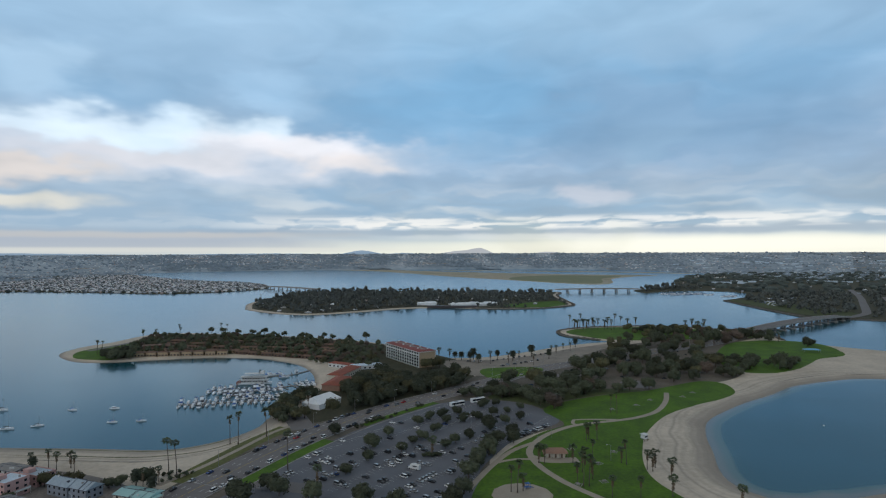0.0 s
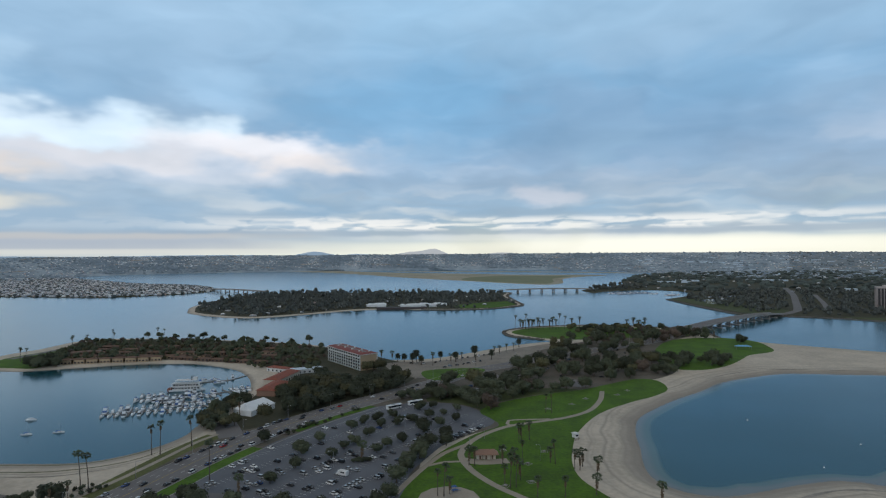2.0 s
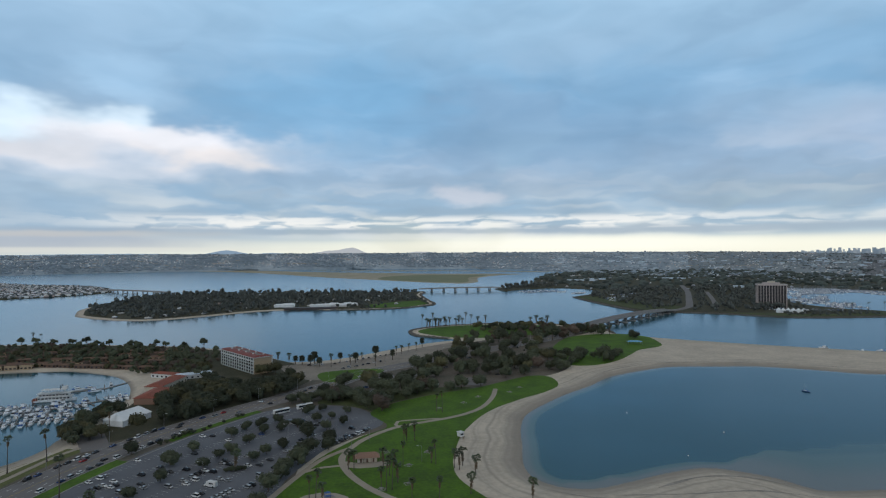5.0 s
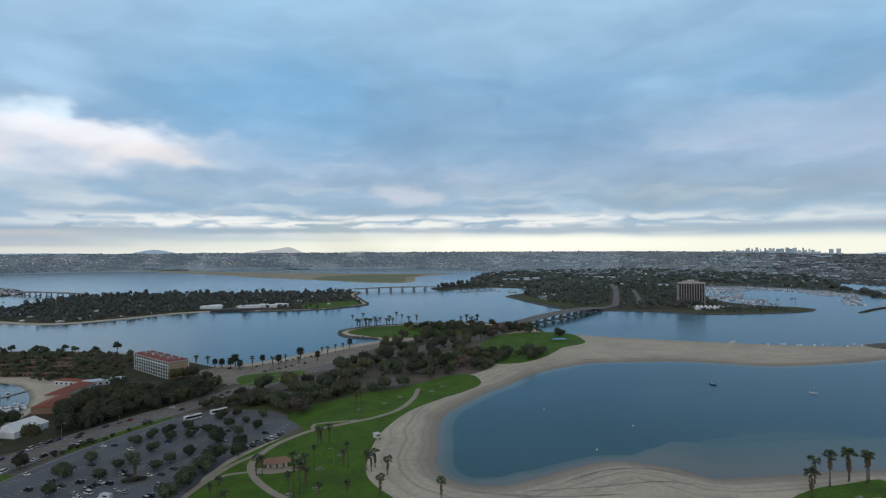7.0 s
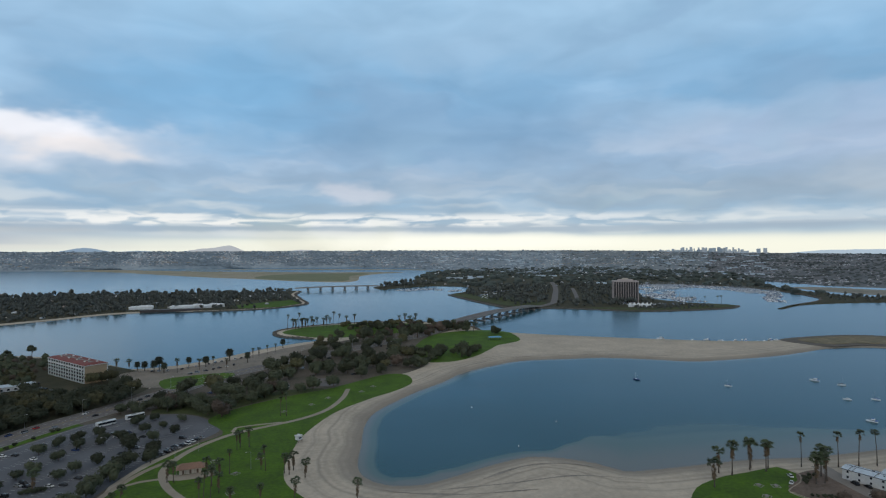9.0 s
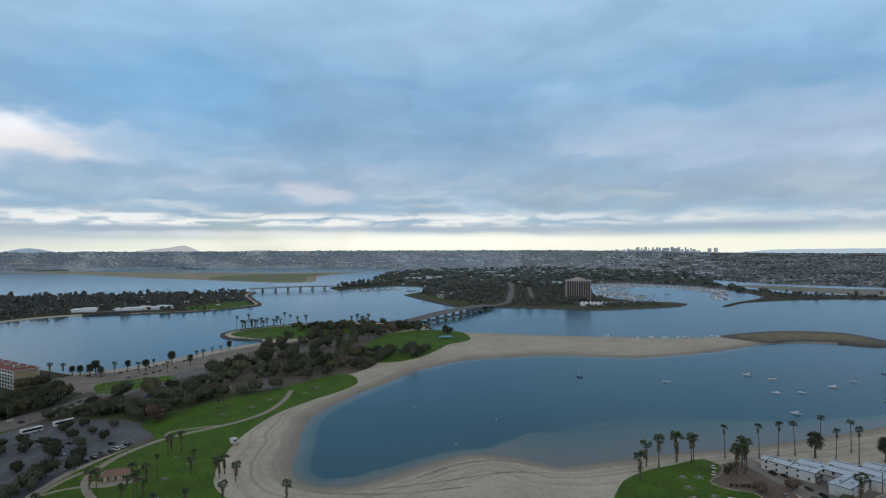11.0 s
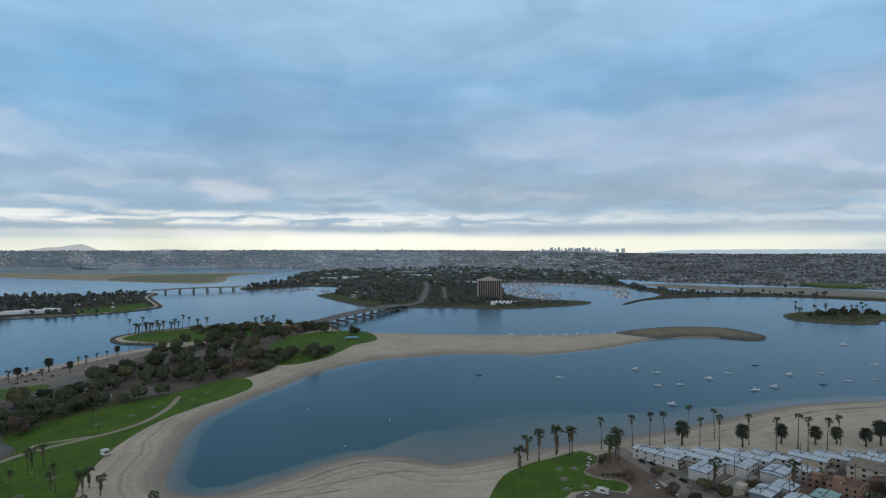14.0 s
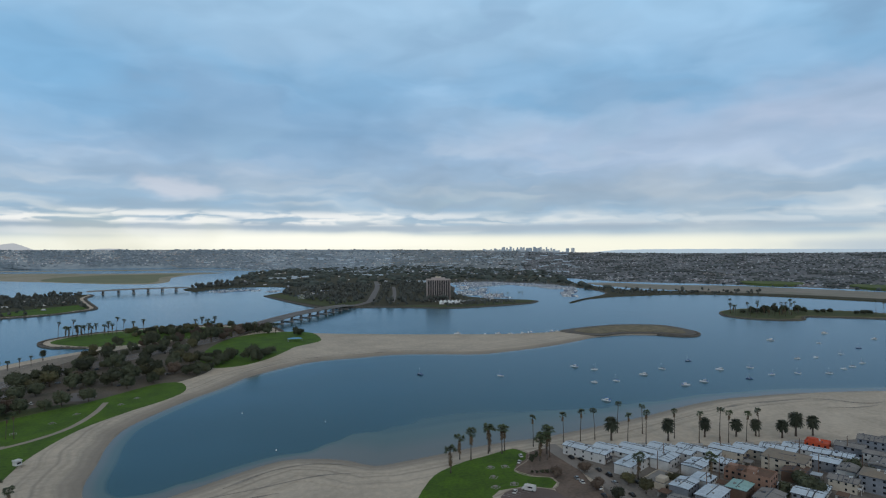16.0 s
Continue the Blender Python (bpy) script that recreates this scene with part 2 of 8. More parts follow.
def sand_material():
    """Pale sand: dry above, damp and darker by the waterline, with raked and tidal streaks that follow the height."""
    m = mat("sand", (0.59, 0.515, 0.42), (0.44, 0.385, 0.315), rough=0.95, scale=0.03, fine=0.35, bump=0.25, spec=0.2)
    nt = m.node_tree
    b = nt.nodes["Principled BSDF"]
    col = b.inputs["Base Color"].links[0].from_socket
    pos = nt.nodes.new("ShaderNodeNewGeometry").outputs["Position"]
    sp = nt.nodes.new("ShaderNodeSeparateXYZ")
    nt.links.new(pos, sp.inputs[0])
    wob = nt.nodes.new("ShaderNodeTexNoise")
    wob.inputs["Scale"].default_value, wob.inputs["Detail"].default_value = 0.035, 6.0
    nt.links.new(pos, wob.inputs["Vector"])
    h = nt.nodes.new("ShaderNodeMath")
    h.operation = "MULTIPLY_ADD"
    h.inputs[1].default_value = 1.5
    nt.links.new(wob.outputs[0], h.inputs[0])
    nt.links.new(sp.outputs[2], h.inputs[2])
    wet = nt.nodes.new("ShaderNodeValToRGB")
    for e, p, v in zip((wet.color_ramp.elements[0], wet.color_ramp.elements[1]), (0.30, 0.55), (1.0, 0.0)):
        e.position, e.color = p, (v, v, v, 1)
    half = nt.nodes.new("ShaderNodeMath")
    half.operation = "MULTIPLY"
    half.inputs[1].default_value = 0.4
    nt.links.new(h.outputs[0], half.inputs[0])
    nt.links.new(half.outputs[0], wet.inputs[0])
    lines = nt.nodes.new("ShaderNodeTexNoise")
    lines.inputs["Scale"].default_value, lines.inputs["Detail"].default_value = 1.0, 4.0
    reach = nt.nodes.new("ShaderNodeAttribute")
    reach.attribute_name = "reach"
    band = nt.nodes.new("ShaderNodeCombineXYZ")
    scl = nt.nodes.new("ShaderNodeMath")
    scl.operation = "MULTIPLY_ADD"
    scl.inputs[1].default_value = 1.6
    far_in = nt.nodes.new("ShaderNodeMath")
    far_in.operation = "MULTIPLY"
    far_in.inputs[1].default_value = 0.16
    nt.links.new(reach.outputs["Fac"], far_in.inputs[0])
    nt.links.new(wob.outputs[0], scl.inputs[0])
    nt.links.new(far_in.outputs[0], scl.inputs[2])
    nt.links.new(scl.outputs[0], band.inputs[0])
    nt.links.new(band.outputs[0], lines.inputs["Vector"])
    lr = nt.nodes.new("ShaderNodeValToRGB")
    for e, p, v in zip((lr.color_ramp.elements[0], lr.color_ramp.elements[1]), (0.47, 0.70), (0.0, 0.55)):
        e.position, e.color = p, (v, v, v, 1)
    nt.links.new(lines.outputs[0], lr.inputs[0])
    damp = nt.nodes.new("ShaderNodeMath")
    damp.operation = "MULTIPLY_ADD"
    damp.inputs[1].default_value = 7.0
    nt.links.new(wob.outputs[0], damp.inputs[0])
    nt.links.new(reach.outputs["Fac"], damp.inputs[2])
    fifty = nt.nodes.new("ShaderNodeMath")
    fifty.operation = "MULTIPLY"
    fifty.inputs[1].default_value = 0.02
    nt.links.new(damp.outputs[0], fifty.inputs[0])
    dampr = nt.nodes.new("ShaderNodeValToRGB")
    bands = ((0.09, 0.90), (0.21, 0.55), (0.27, 0.66), (0.33, 0.15), (0.47, 0.02), (0.50, 0.58), (0.535, 0.10), (0.60, 0.0), (0.625, 0.25), (0.65, 0.0))
    while len(dampr.color_ramp.elements) < len(bands):
        dampr.color_ramp.elements.new(0.5)
    for e, (p, v) in zip(dampr.color_ramp.elements, bands):
        e.position, e.color = p, (v, v, v, 1)
    nt.links.new(fifty.outputs[0], dampr.inputs[0])
    there = nt.nodes.new("ShaderNodeMath")
    there.operation = "GREATER_THAN"
    there.inputs[1].default_value = 0.5
    nt.links.new(reach.outputs["Fac"], there.inputs[0])
    both = nt.nodes.new("ShaderNodeMath")
    both.operation = "MULTIPLY"
    nt.links.new(dampr.outputs[0], both.inputs[0])
    nt.links.new(there.outputs[0], both.inputs[1])
    most = nt.nodes.new("ShaderNodeMath")
    most.operation = "MAXIMUM"
    nt.links.new(both.outputs[0], most.inputs[0])
    nt.links.new(wet.outputs[0], most.inputs[1])
    m1, m2 = nt.nodes.new("ShaderNodeMix"), nt.nodes.new("ShaderNodeMix")
    for mm in (m1, m2):
        mm.data_type = "RGBA"
    nt.links.new(lr.outputs[0], m1.inputs[0])
    nt.links.new(col, m1.inputs[6])
    m1.inputs[7].default_value = (0.25, 0.22, 0.19, 1)
    nt.links.new(most.outputs[0], m2.inputs[0])
    nt.links.new(m1.outputs[2], m2.inputs[6])
    m2.inputs[7].default_value = (0.255, 0.228, 0.195, 1)
    nt.links.new(m2.outputs[2], b.inputs["Base Color"])
    return m


def water_material():
    """Rippled bay water: dark blue where deep, sand-green over the shallows, with a blue-tinted gloss that grows at low angles."""
    m = bpy.data.materials.new("bay_water")
    m.use_nodes = True
    nt = m.node_tree
    nt.nodes.remove(nt.nodes["Principled BSDF"])
    out = nt.nodes["Material Output"]
    body, gloss, both = nt.nodes.new("ShaderNodeBsdfDiffuse"), nt.nodes.new("ShaderNodeBsdfGlossy"), nt.nodes.new("ShaderNodeMixShader")
    fres = nt.nodes.new("ShaderNodeFresnel")
    fres.inputs["IOR"].default_value = 1.33
    gain = nt.nodes.new("ShaderNodeMath")
    gain.operation = "MULTIPLY"
    gain.inputs[1].default_value = 1.0
    nt.links.new(fres.outputs[0], gain.inputs[0])
    nt.links.new(gain.outputs[0], both.inputs[0])
    nt.links.new(body.outputs[0], both.inputs[1])
    nt.links.new(gloss.outputs[0], both.inputs[2])
    nt.links.new(both.outputs[0], out.inputs["Surface"])
    gloss.distribution = "MULTI_GGX"
    gloss.inputs["Color"].default_value = (0.77, 0.905, 1.0, 1)
    att = nt.nodes.new("ShaderNodeAttribute")
    att.attribute_name = "depth"
    ramp = nt.nodes.new("ShaderNodeValToRGB")
    ramp.color_ramp.interpolation = "EASE"
    cols = [(0.0, (0.16, 0.15, 0.125)), (0.06, (0.145, 0.145, 0.12)), (0.38, (0.078, 0.118, 0.098)), (0.54, (0.006, 0.054, 0.062)), (1.0, (0.002, 0.050, 0.064))]
    while len(ramp.color_ramp.elements) < len(cols):
        ramp.color_ramp.elements.new(0.5)
    for e, (p, c) in zip(ramp.color_ramp.elements, cols):
        e.position, e.color = p, (*c, 1)
    nt.links.new(att.outputs["Fac"], ramp.inputs[0])
    nt.links.new(ramp.outputs[0], body.inputs["Color"])
    pos = nt.nodes.new("ShaderNodeNewGeometry").outputs["Position"]
    n1, n2 = nt.nodes.new("ShaderNodeTexNoise"), nt.nodes.new("ShaderNodeTexNoise")
    for n, s in ((n1, 0.45), (n2, 0.012)):
        n.inputs["Scale"].default_value, n.inputs["Detail"].default_value = s, 4.0
        nt.links.new(pos, n.inputs["Vector"])
    # wind: the open southern bay is ruffled, the channels behind the land lie calm
    sp = nt.nodes.new("ShaderNodeSeparateXYZ")
    nt.links.new(pos, sp.inputs[0])

    def op(kind, a, b, c=0.0):
        n = nt.nodes.new("ShaderNodeMath")
        n.operation = kind
        for q, v in zip(n.inputs, (a, b, c)):
            if isinstance(v, float):
                q.default_value = v
            else:
                nt.links.new(v, q)
        return n.outputs[0]

    def span(v, a, b, c, d):
        n = nt.nodes.new("ShaderNodeMapRange")
        n.interpolation_type = "SMOOTHSTEP"
        for q, w in zip(n.inputs[1:5], (a, b, c, d)):
            q.default_value = w
        nt.links.new(v, n.inputs[0])
        return n.outputs[0]

    across = op("MULTIPLY_ADD", sp.outputs[1], -0.85, sp.outputs[0])
    streaks = span(n2.outputs[0], 0.35, 0.68, -0.12, 0.14)
    wind = op("ADD", span(across, -480.0, 420.0, 0.0, 1.0), streaks)
    nt.links.new(span(wind, 0.0, 1.0, 0.16, 0.26), gloss.inputs["Roughness"])
    nt.links.new(span(wind, 0.0, 0.7, 1.0, 0.86), gain.inputs[1])
    bp = nt.nodes.new("ShaderNodeBump")
    bp.inputs["Strength"].default_value, bp.inputs["Distance"].default_value = 0.12, 0.30
    nt.links.new(n1.outputs[0], bp.inputs["Height"])
    for n in (body, gloss, fres):
        nt.links.new(bp.outputs[0], n.inputs["Normal"])
    return m


SAND = sand_material()
WATER = water_material()
SEABED = mat("seabed", (0.06, 0.07, 0.07), scale=0.01, fine=0.1)
GRASS = mat("grass", (0.086, 0.172, 0.014), (0.050, 0.096, 0.016), rough=0.9, scale=0.06, fine=0.5, bump=0.5, spec=0.2)
DRYGRASS = mat("dry_grass", (0.19, 0.165, 0.095), (0.105, 0.112, 0.052), rough=0.95, scale=0.05, fine=0.5, spec=0.2)
DIRT = mat("bare_earth", (0.165, 0.138, 0.116), (0.088, 0.084, 0.066), rough=0.95, scale=0.05, fine=0.6, spec=0.2)
ASPHALT = mat("asphalt", (0.130, 0.137, 0.156), (0.098, 0.104, 0.120), rough=0.9, scale=0.06, fine=1.5, bump=0.15)
ROAD = mat("road_asphalt", (0.175, 0.163, 0.160), (0.132, 0.123, 0.122), rough=0.9, scale=0.05, fine=1.2, bump=0.15)
PATHS = mat("path_concrete", (0.36, 0.31, 0.25), (0.29, 0.25, 0.20), rough=0.9, scale=0.15, fine=1.5)
CONCRETE = mat("concrete", (0.33, 0.31, 0.29), (0.24, 0.23, 0.22), rough=0.85, scale=0.12, fine=1.5)
PAINT = mat("road_paint", (0.62, 0.62, 0.60), (0.40, 0.40, 0.39), rough=0.8, scale=0.5, fine=4.0, bump=0)
YELLOW = mat("yellow_paint", (0.45, 0.32, 0.08), rough=0.8, scale=0.5, bump=0)
RIPRAP = mat("riprap", (0.17, 0.15, 0.13), (0.075, 0.07, 0.06), rough=0.95, scale=0.12, fine=0.6, bump=0.8)
MUD = mat("mudflat", (0.42, 0.36, 0.28), (0.24, 0.23, 0.14), rough=0.95, scale=0.006, fine=0.05)
LEAF = mat("leaves", (0.072, 0.080, 0.046), (0.041, 0.049, 0.031), rough=0.75, scale=0.35, fine=2.0, spread=0.45, bump=0, spec=0.25)
OLIVE = mat("olive_leaves", (0.095, 0.088, 0.042), (0.056, 0.056, 0.030), rough=0.75, scale=0.35, fine=2.0, spread=0.35, bump=0, spec=0.25)
RUSSET = mat("russet_leaves", (0.130, 0.096, 0.074), (0.082, 0.064, 0.052), rough=0.8, scale=0.35, fine=2.0, spread=0.3, bump=0, spec=0.2)
# leaves of the far woods, greyed to stand in for haze over the bay
HAZEDLEAF = mat("hazed_leaves", (0.120, 0.126, 0.112), (0.074, 0.086, 0.084), rough=0.85, scale=0.03, fine=0.3, bump=0, island=True, spread=0.55, spec=0.2)
BARK = mat("bark", (0.12, 0.09, 0.07), rough=0.9, scale=1.0, fine=6.0)
PALMBARK = mat("palm_bark", (0.115, 0.092, 0.074), (0.075, 0.062, 0.052), rough=0.9, scale=0.8, fine=5.0)
FROND = mat("fronds", (0.055, 0.075, 0.028), (0.030, 0.045, 0.018), rough=0.6, scale=0.8, fine=3.0, spread=0.3, bump=0)
DEADFROND = mat("dead_fronds", (0.155, 0.105, 0.06), (0.09, 0.065, 0.04), rough=0.85, scale=0.8, fine=3.0, bump=0)
WHITE = mat("white_paint", (0.66, 0.66, 0.65), (0.52, 0.52, 0.51), rough=0.55, scale=0.4, fine=2.0, bump=0.05)
GEL = mat("white_gelcoat", (0.82, 0.84, 0.86), (0.72, 0.74, 0.77), rough=0.25, scale=0.3, fine=2.0, bump=0)
STUCCO = mat("tan_stucco", (0.42, 0.31, 0.20), (0.34, 0.25, 0.165), rough=0.9, scale=0.2, fine=1.5)
CREAM = mat("cream_stucco", (0.56, 0.50, 0.41), (0.46, 0.41, 0.34), rough=0.9, scale=0.2, fine=1.5)
GREYWALL = mat("grey_siding", (0.24, 0.26, 0.30), (0.18, 0.20, 0.23), rough=0.8, scale=0.2, fine=1.5)
PINKWALL = mat("pink_stucco", (0.50, 0.31, 0.285), (0.42, 0.26, 0.24), rough=0.9, scale=0.2, fine=1.5)
TERRA = mat("terracotta_stucco", (0.32, 0.19, 0.135), (0.25, 0.15, 0.11), rough=0.9, scale=0.2, fine=1.5)
REDWALL = mat("red_paint", (0.60, 0.09, 0.03), (0.45, 0.07, 0.03), rough=0.7, scale=0.3, fine=2.0)
BROWNWALL = mat("brown_siding", (0.16, 0.10, 0.07), (0.11, 0.07, 0.05), rough=0.85, scale=0.3, fine=2.0)
REDROOF = mat("red_tile", (0.30, 0.085, 0.05), (0.19, 0.06, 0.04), rough=0.85, scale=0.15, fine=1.2, bump=0.5)
HOTELROOF = mat("hotel_red_roof", (0.24, 0.062, 0.052), (0.17, 0.05, 0.045), rough=0.8, scale=0.15, fine=1.0)
BROWNROOF = mat("brown_shingle", (0.17, 0.095, 0.06), (0.10, 0.065, 0.05), rough=0.9, scale=0.15, fine=1.2)
WHITEROOF = mat("white_roofing", (0.60, 0.70, 0.79), (0.43, 0.51, 0.59), rough=0.7, scale=0.25, fine=1.5)
GREYROOF = mat("grey_roofing", (0.27, 0.26, 0.25), (0.19, 0.185, 0.18), rough=0.9, scale=0.2, fine=1.5)
TEALROOF = mat("teal_roofing", (0.32, 0.52, 0.50), (0.24, 0.42, 0.42), rough=0.6, scale=0.2, fine=1.5)
DARKGLASS = mat("dark_glass", (0.022, 0.026, 0.032), (0.014, 0.017, 0.022), rough=0.12, scale=0.5, fine=2.0, bump=0)
DARKBAY = mat("shaded_brown_bay", (0.060, 0.042, 0.038), (0.035, 0.027, 0.026), rough=0.5, scale=0.1, fine=0.8)
PIER = mat("pale_pier", (0.45, 0.385, 0.365), (0.37, 0.32, 0.305), rough=0.8, scale=0.1, fine=0.8)
TIRE = mat("tyre_rubber", (0.02, 0.02, 0.02), rough=0.9, bump=0)
STEEL = mat("steel", (0.45, 0.46, 0.48), rough=0.35, metal=0.8, bump=0)
WOOD = mat("weathered_wood", (0.24, 0.19, 0.15), (0.16, 0.13, 0.105), rough=0.9, scale=0.5, fine=3.0)
DOCK = mat("dock_boards", (0.25, 0.23, 0.22), (0.17, 0.16, 0.155), rough=0.9, scale=0.3, fine=2.0)
BLUE = mat("blue_canvas", (0.045, 0.13, 0.36), rough=0.7, scale=0.5, fine=2.0, bump=0)
SKYBLUE = mat("pale_blue_canvas", (0.16, 0.42, 0.68), rough=0.7, scale=0.5, bump=0)
CANVAS = mat("white_canvas", (0.80, 0.82, 0.83), (0.70, 0.72, 0.74), rough=0.6, scale=0.2, fine=1.0, bump=0.05)
CARCOLORS = [mat("car_" + n, c, tuple(v * 0.9 for v in c), rough=0.25, metal=mt, bump=0) for n, c, mt in (
    ("white", (0.72, 0.72, 0.71), 0.0), ("silver", (0.42, 0.43, 0.44), 0.5), ("black", (0.014, 0.014, 0.016), 0.0),
    ("charcoal", (0.055, 0.058, 0.064), 0.3), ("red", (0.36, 0.018, 0.016), 0.0), ("blue", (0.03, 0.06, 0.17), 0.2))]
DARKWOOD = mat("dark_far_wood", (0.072, 0.088, 0.076), (0.052, 0.066, 0.060), rough=0.9, scale=0.01, fine=0.1, bump=0, island=True, spread=0.4)
# HILL and FARTREES are paled and blued: distance haze put into their colour
HILL = mat("hazed_slope", (0.37, 0.42, 0.46), (0.20, 0.25, 0.29), rough=0.95, scale=0.0035, fine=0.02, bump=0)
FARTREES = mat("hazed_trees", (0.25, 0.305, 0.35), (0.19, 0.235, 0.275), rough=0.9, scale=0.01, fine=0.1, bump=0, island=True, spread=0.2)
SHORETREES = mat("shore_trees", (0.092, 0.105, 0.105), (0.066, 0.078, 0.080), rough=0.9, scale=0.01, fine=0.1, bump=0, island=True, spread=0.35)
UNDER = mat("undergrowth", (0.080, 0.074, 0.046), (0.046, 0.048, 0.030), rough=0.95, scale=0.05, fine=0.6, spec=0.2)
TANGRASS = mat("tan_dune_grass", (0.30, 0.255, 0.175), (0.12, 0.11, 0.07), rough=0.95, scale=0.10, fine=0.45, bump=0.6, spec=0.2)
YARD = mat("yard_ground", (0.235, 0.212, 0.19), (0.135, 0.125, 0.115), rough=0.95, scale=0.12, fine=0.8)
REDASPHALT = mat("reddish_asphalt", (0.150, 0.115, 0.105), (0.115, 0.088, 0.082), rough=0.9, scale=0.08, fine=1.2, bump=0.15)
PLANTING = mat("brown_planting", (0.215, 0.162, 0.135), (0.125, 0.100, 0.082), rough=0.95, scale=0.10, fine=0.6, bump=0.8, spec=0.2)
WRACK = mat("damp_sand", (0.36, 0.325, 0.28), (0.225, 0.205, 0.18), rough=0.9, scale=0.10, fine=0.5, bump=0.3, spec=0.3)
DATEFROND = mat("date_fronds", (0.040, 0.048, 0.026), (0.022, 0.028, 0.016), rough=0.7, scale=0.8, fine=3.0, spread=0.3, bump=0)
FARHOUSES = many("distant_houses", [(0.80, 0.80, 0.79), (0.45, 0.46, 0.48), (0.30, 0.31, 0.34), (0.66, 0.63, 0.60), (0.24, 0.26, 0.29), (0.46, 0.36, 0.32), (0.72, 0.74, 0.77), (0.34, 0.36, 0.40)])
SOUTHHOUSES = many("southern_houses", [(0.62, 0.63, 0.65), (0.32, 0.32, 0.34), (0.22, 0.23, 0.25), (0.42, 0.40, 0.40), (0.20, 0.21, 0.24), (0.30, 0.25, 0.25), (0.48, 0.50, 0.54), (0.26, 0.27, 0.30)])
# tower colours lifted towards pale blue, haze painted into the walls
FARCITY = many("hazed_towers", [(0.46, 0.54, 0.61), (0.54, 0.60, 0.66), (0.40, 0.48, 0.56), (0.60, 0.64, 0.68)])
FARBOATS = many("distant_boats", [(0.80, 0.82, 0.84), (0.45, 0.49, 0.55), (0.22, 0.28, 0.38), (0.84, 0.84, 0.84), (0.08, 0.12, 0.22), (0.30, 0.33, 0.37)])
MARSH = mat("marsh_grass", (0.21, 0.215, 0.115), (0.145, 0.165, 0.085), rough=0.95, scale=0.008, fine=0.05, bump=0)
MIDHILL = mat("plain_ground", (0.25, 0.275, 0.29), (0.145, 0.175, 0.19), rough=0.95, scale=0.005, fine=0.03, bump=0)
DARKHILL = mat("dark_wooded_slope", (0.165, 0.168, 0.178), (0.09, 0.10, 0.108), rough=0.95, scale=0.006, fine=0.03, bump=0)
PLAYING = mat("playing_field", (0.125, 0.165, 0.055), (0.095, 0.125, 0.05), rough=0.95, scale=0.01, fine=0.1, spec=0.2)
LANE = mat("pale_asphalt", (0.275, 0.25, 0.23), (0.205, 0.19, 0.175), rough=0.9, scale=0.1, fine=1.2, bump=0.15)
DRYLAWN = mat("dry_lawn", (0.135, 0.150, 0.050), (0.088, 0.092, 0.038), rough=0.9, scale=0.06, fine=0.5, bump=0.4, spec=0.2)
PALEEARTH = mat("pale_trodden_earth", (0.30, 0.265, 0.225), (0.20, 0.18, 0.155), rough=0.95, scale=0.05, fine=0.5, spec=0.2)
SHOREGRASS = mat("shore_grass", (0.085, 0.105, 0.040), (0.060, 0.070, 0.034), rough=0.95, scale=0.05, fine=0.4, spec=0.2)
ALGAE = mat("algae_line", (0.115, 0.125, 0.060), (0.19, 0.175, 0.115), rough=0.9, scale=0.12, fine=0.8, spec=0.3)
# bridge columns and crossheads, darker than the deck's concrete
PIERDARK = mat("dark_concrete", (0.155, 0.145, 0.135), (0.10, 0.095, 0.09), rough=0.9, scale=0.3, fine=1.5)
FASCIA = mat("dark_fascia", (0.085, 0.095, 0.12), (0.06, 0.068, 0.085), rough=0.7, scale=0.5, fine=2.0, bump=0)
PALERAIL = mat("pale_green_railing", (0.36, 0.40, 0.37), (0.27, 0.31, 0.29), rough=0.6, scale=0.4, fine=2.0, bump=0)
BLUEROOF = mat("blue_grey_roofing", (0.34, 0.41, 0.47), (0.26, 0.32, 0.37), rough=0.7, scale=0.25, fine=1.5)
TANROOF = mat("tan_roofing", (0.27, 0.225, 0.175), (0.20, 0.17, 0.135), rough=0.9, scale=0.2, fine=1.5)
FLAT = mat("river_flat", (0.29, 0.26, 0.22), (0.19, 0.185, 0.145), rough=0.95, scale=0.004, fine=0.03, bump=0)
RIDGE = mat("haze_glow_ridge", (0.10, 0.12, 0.15), (0.09, 0.11, 0.14), rough=1.0, scale=0.002, fine=0.01, bump=0)
COAST = mat("haze_glow_coast", (0.16, 0.18, 0.20), (0.14, 0.16, 0.18), rough=1.0, scale=0.002, fine=0.01, bump=0)
PALERIDGE = mat("pale_haze_glow_ridge", (0.16, 0.16, 0.17), (0.13, 0.13, 0.14), rough=1.0, scale=0.002, fine=0.01, bump=0)
# emission paints distance haze onto the ridges; they are no light source
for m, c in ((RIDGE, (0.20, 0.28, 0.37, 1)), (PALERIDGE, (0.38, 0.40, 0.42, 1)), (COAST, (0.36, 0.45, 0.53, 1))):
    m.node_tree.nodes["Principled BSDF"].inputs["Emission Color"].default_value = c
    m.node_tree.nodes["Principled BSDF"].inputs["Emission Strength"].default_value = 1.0


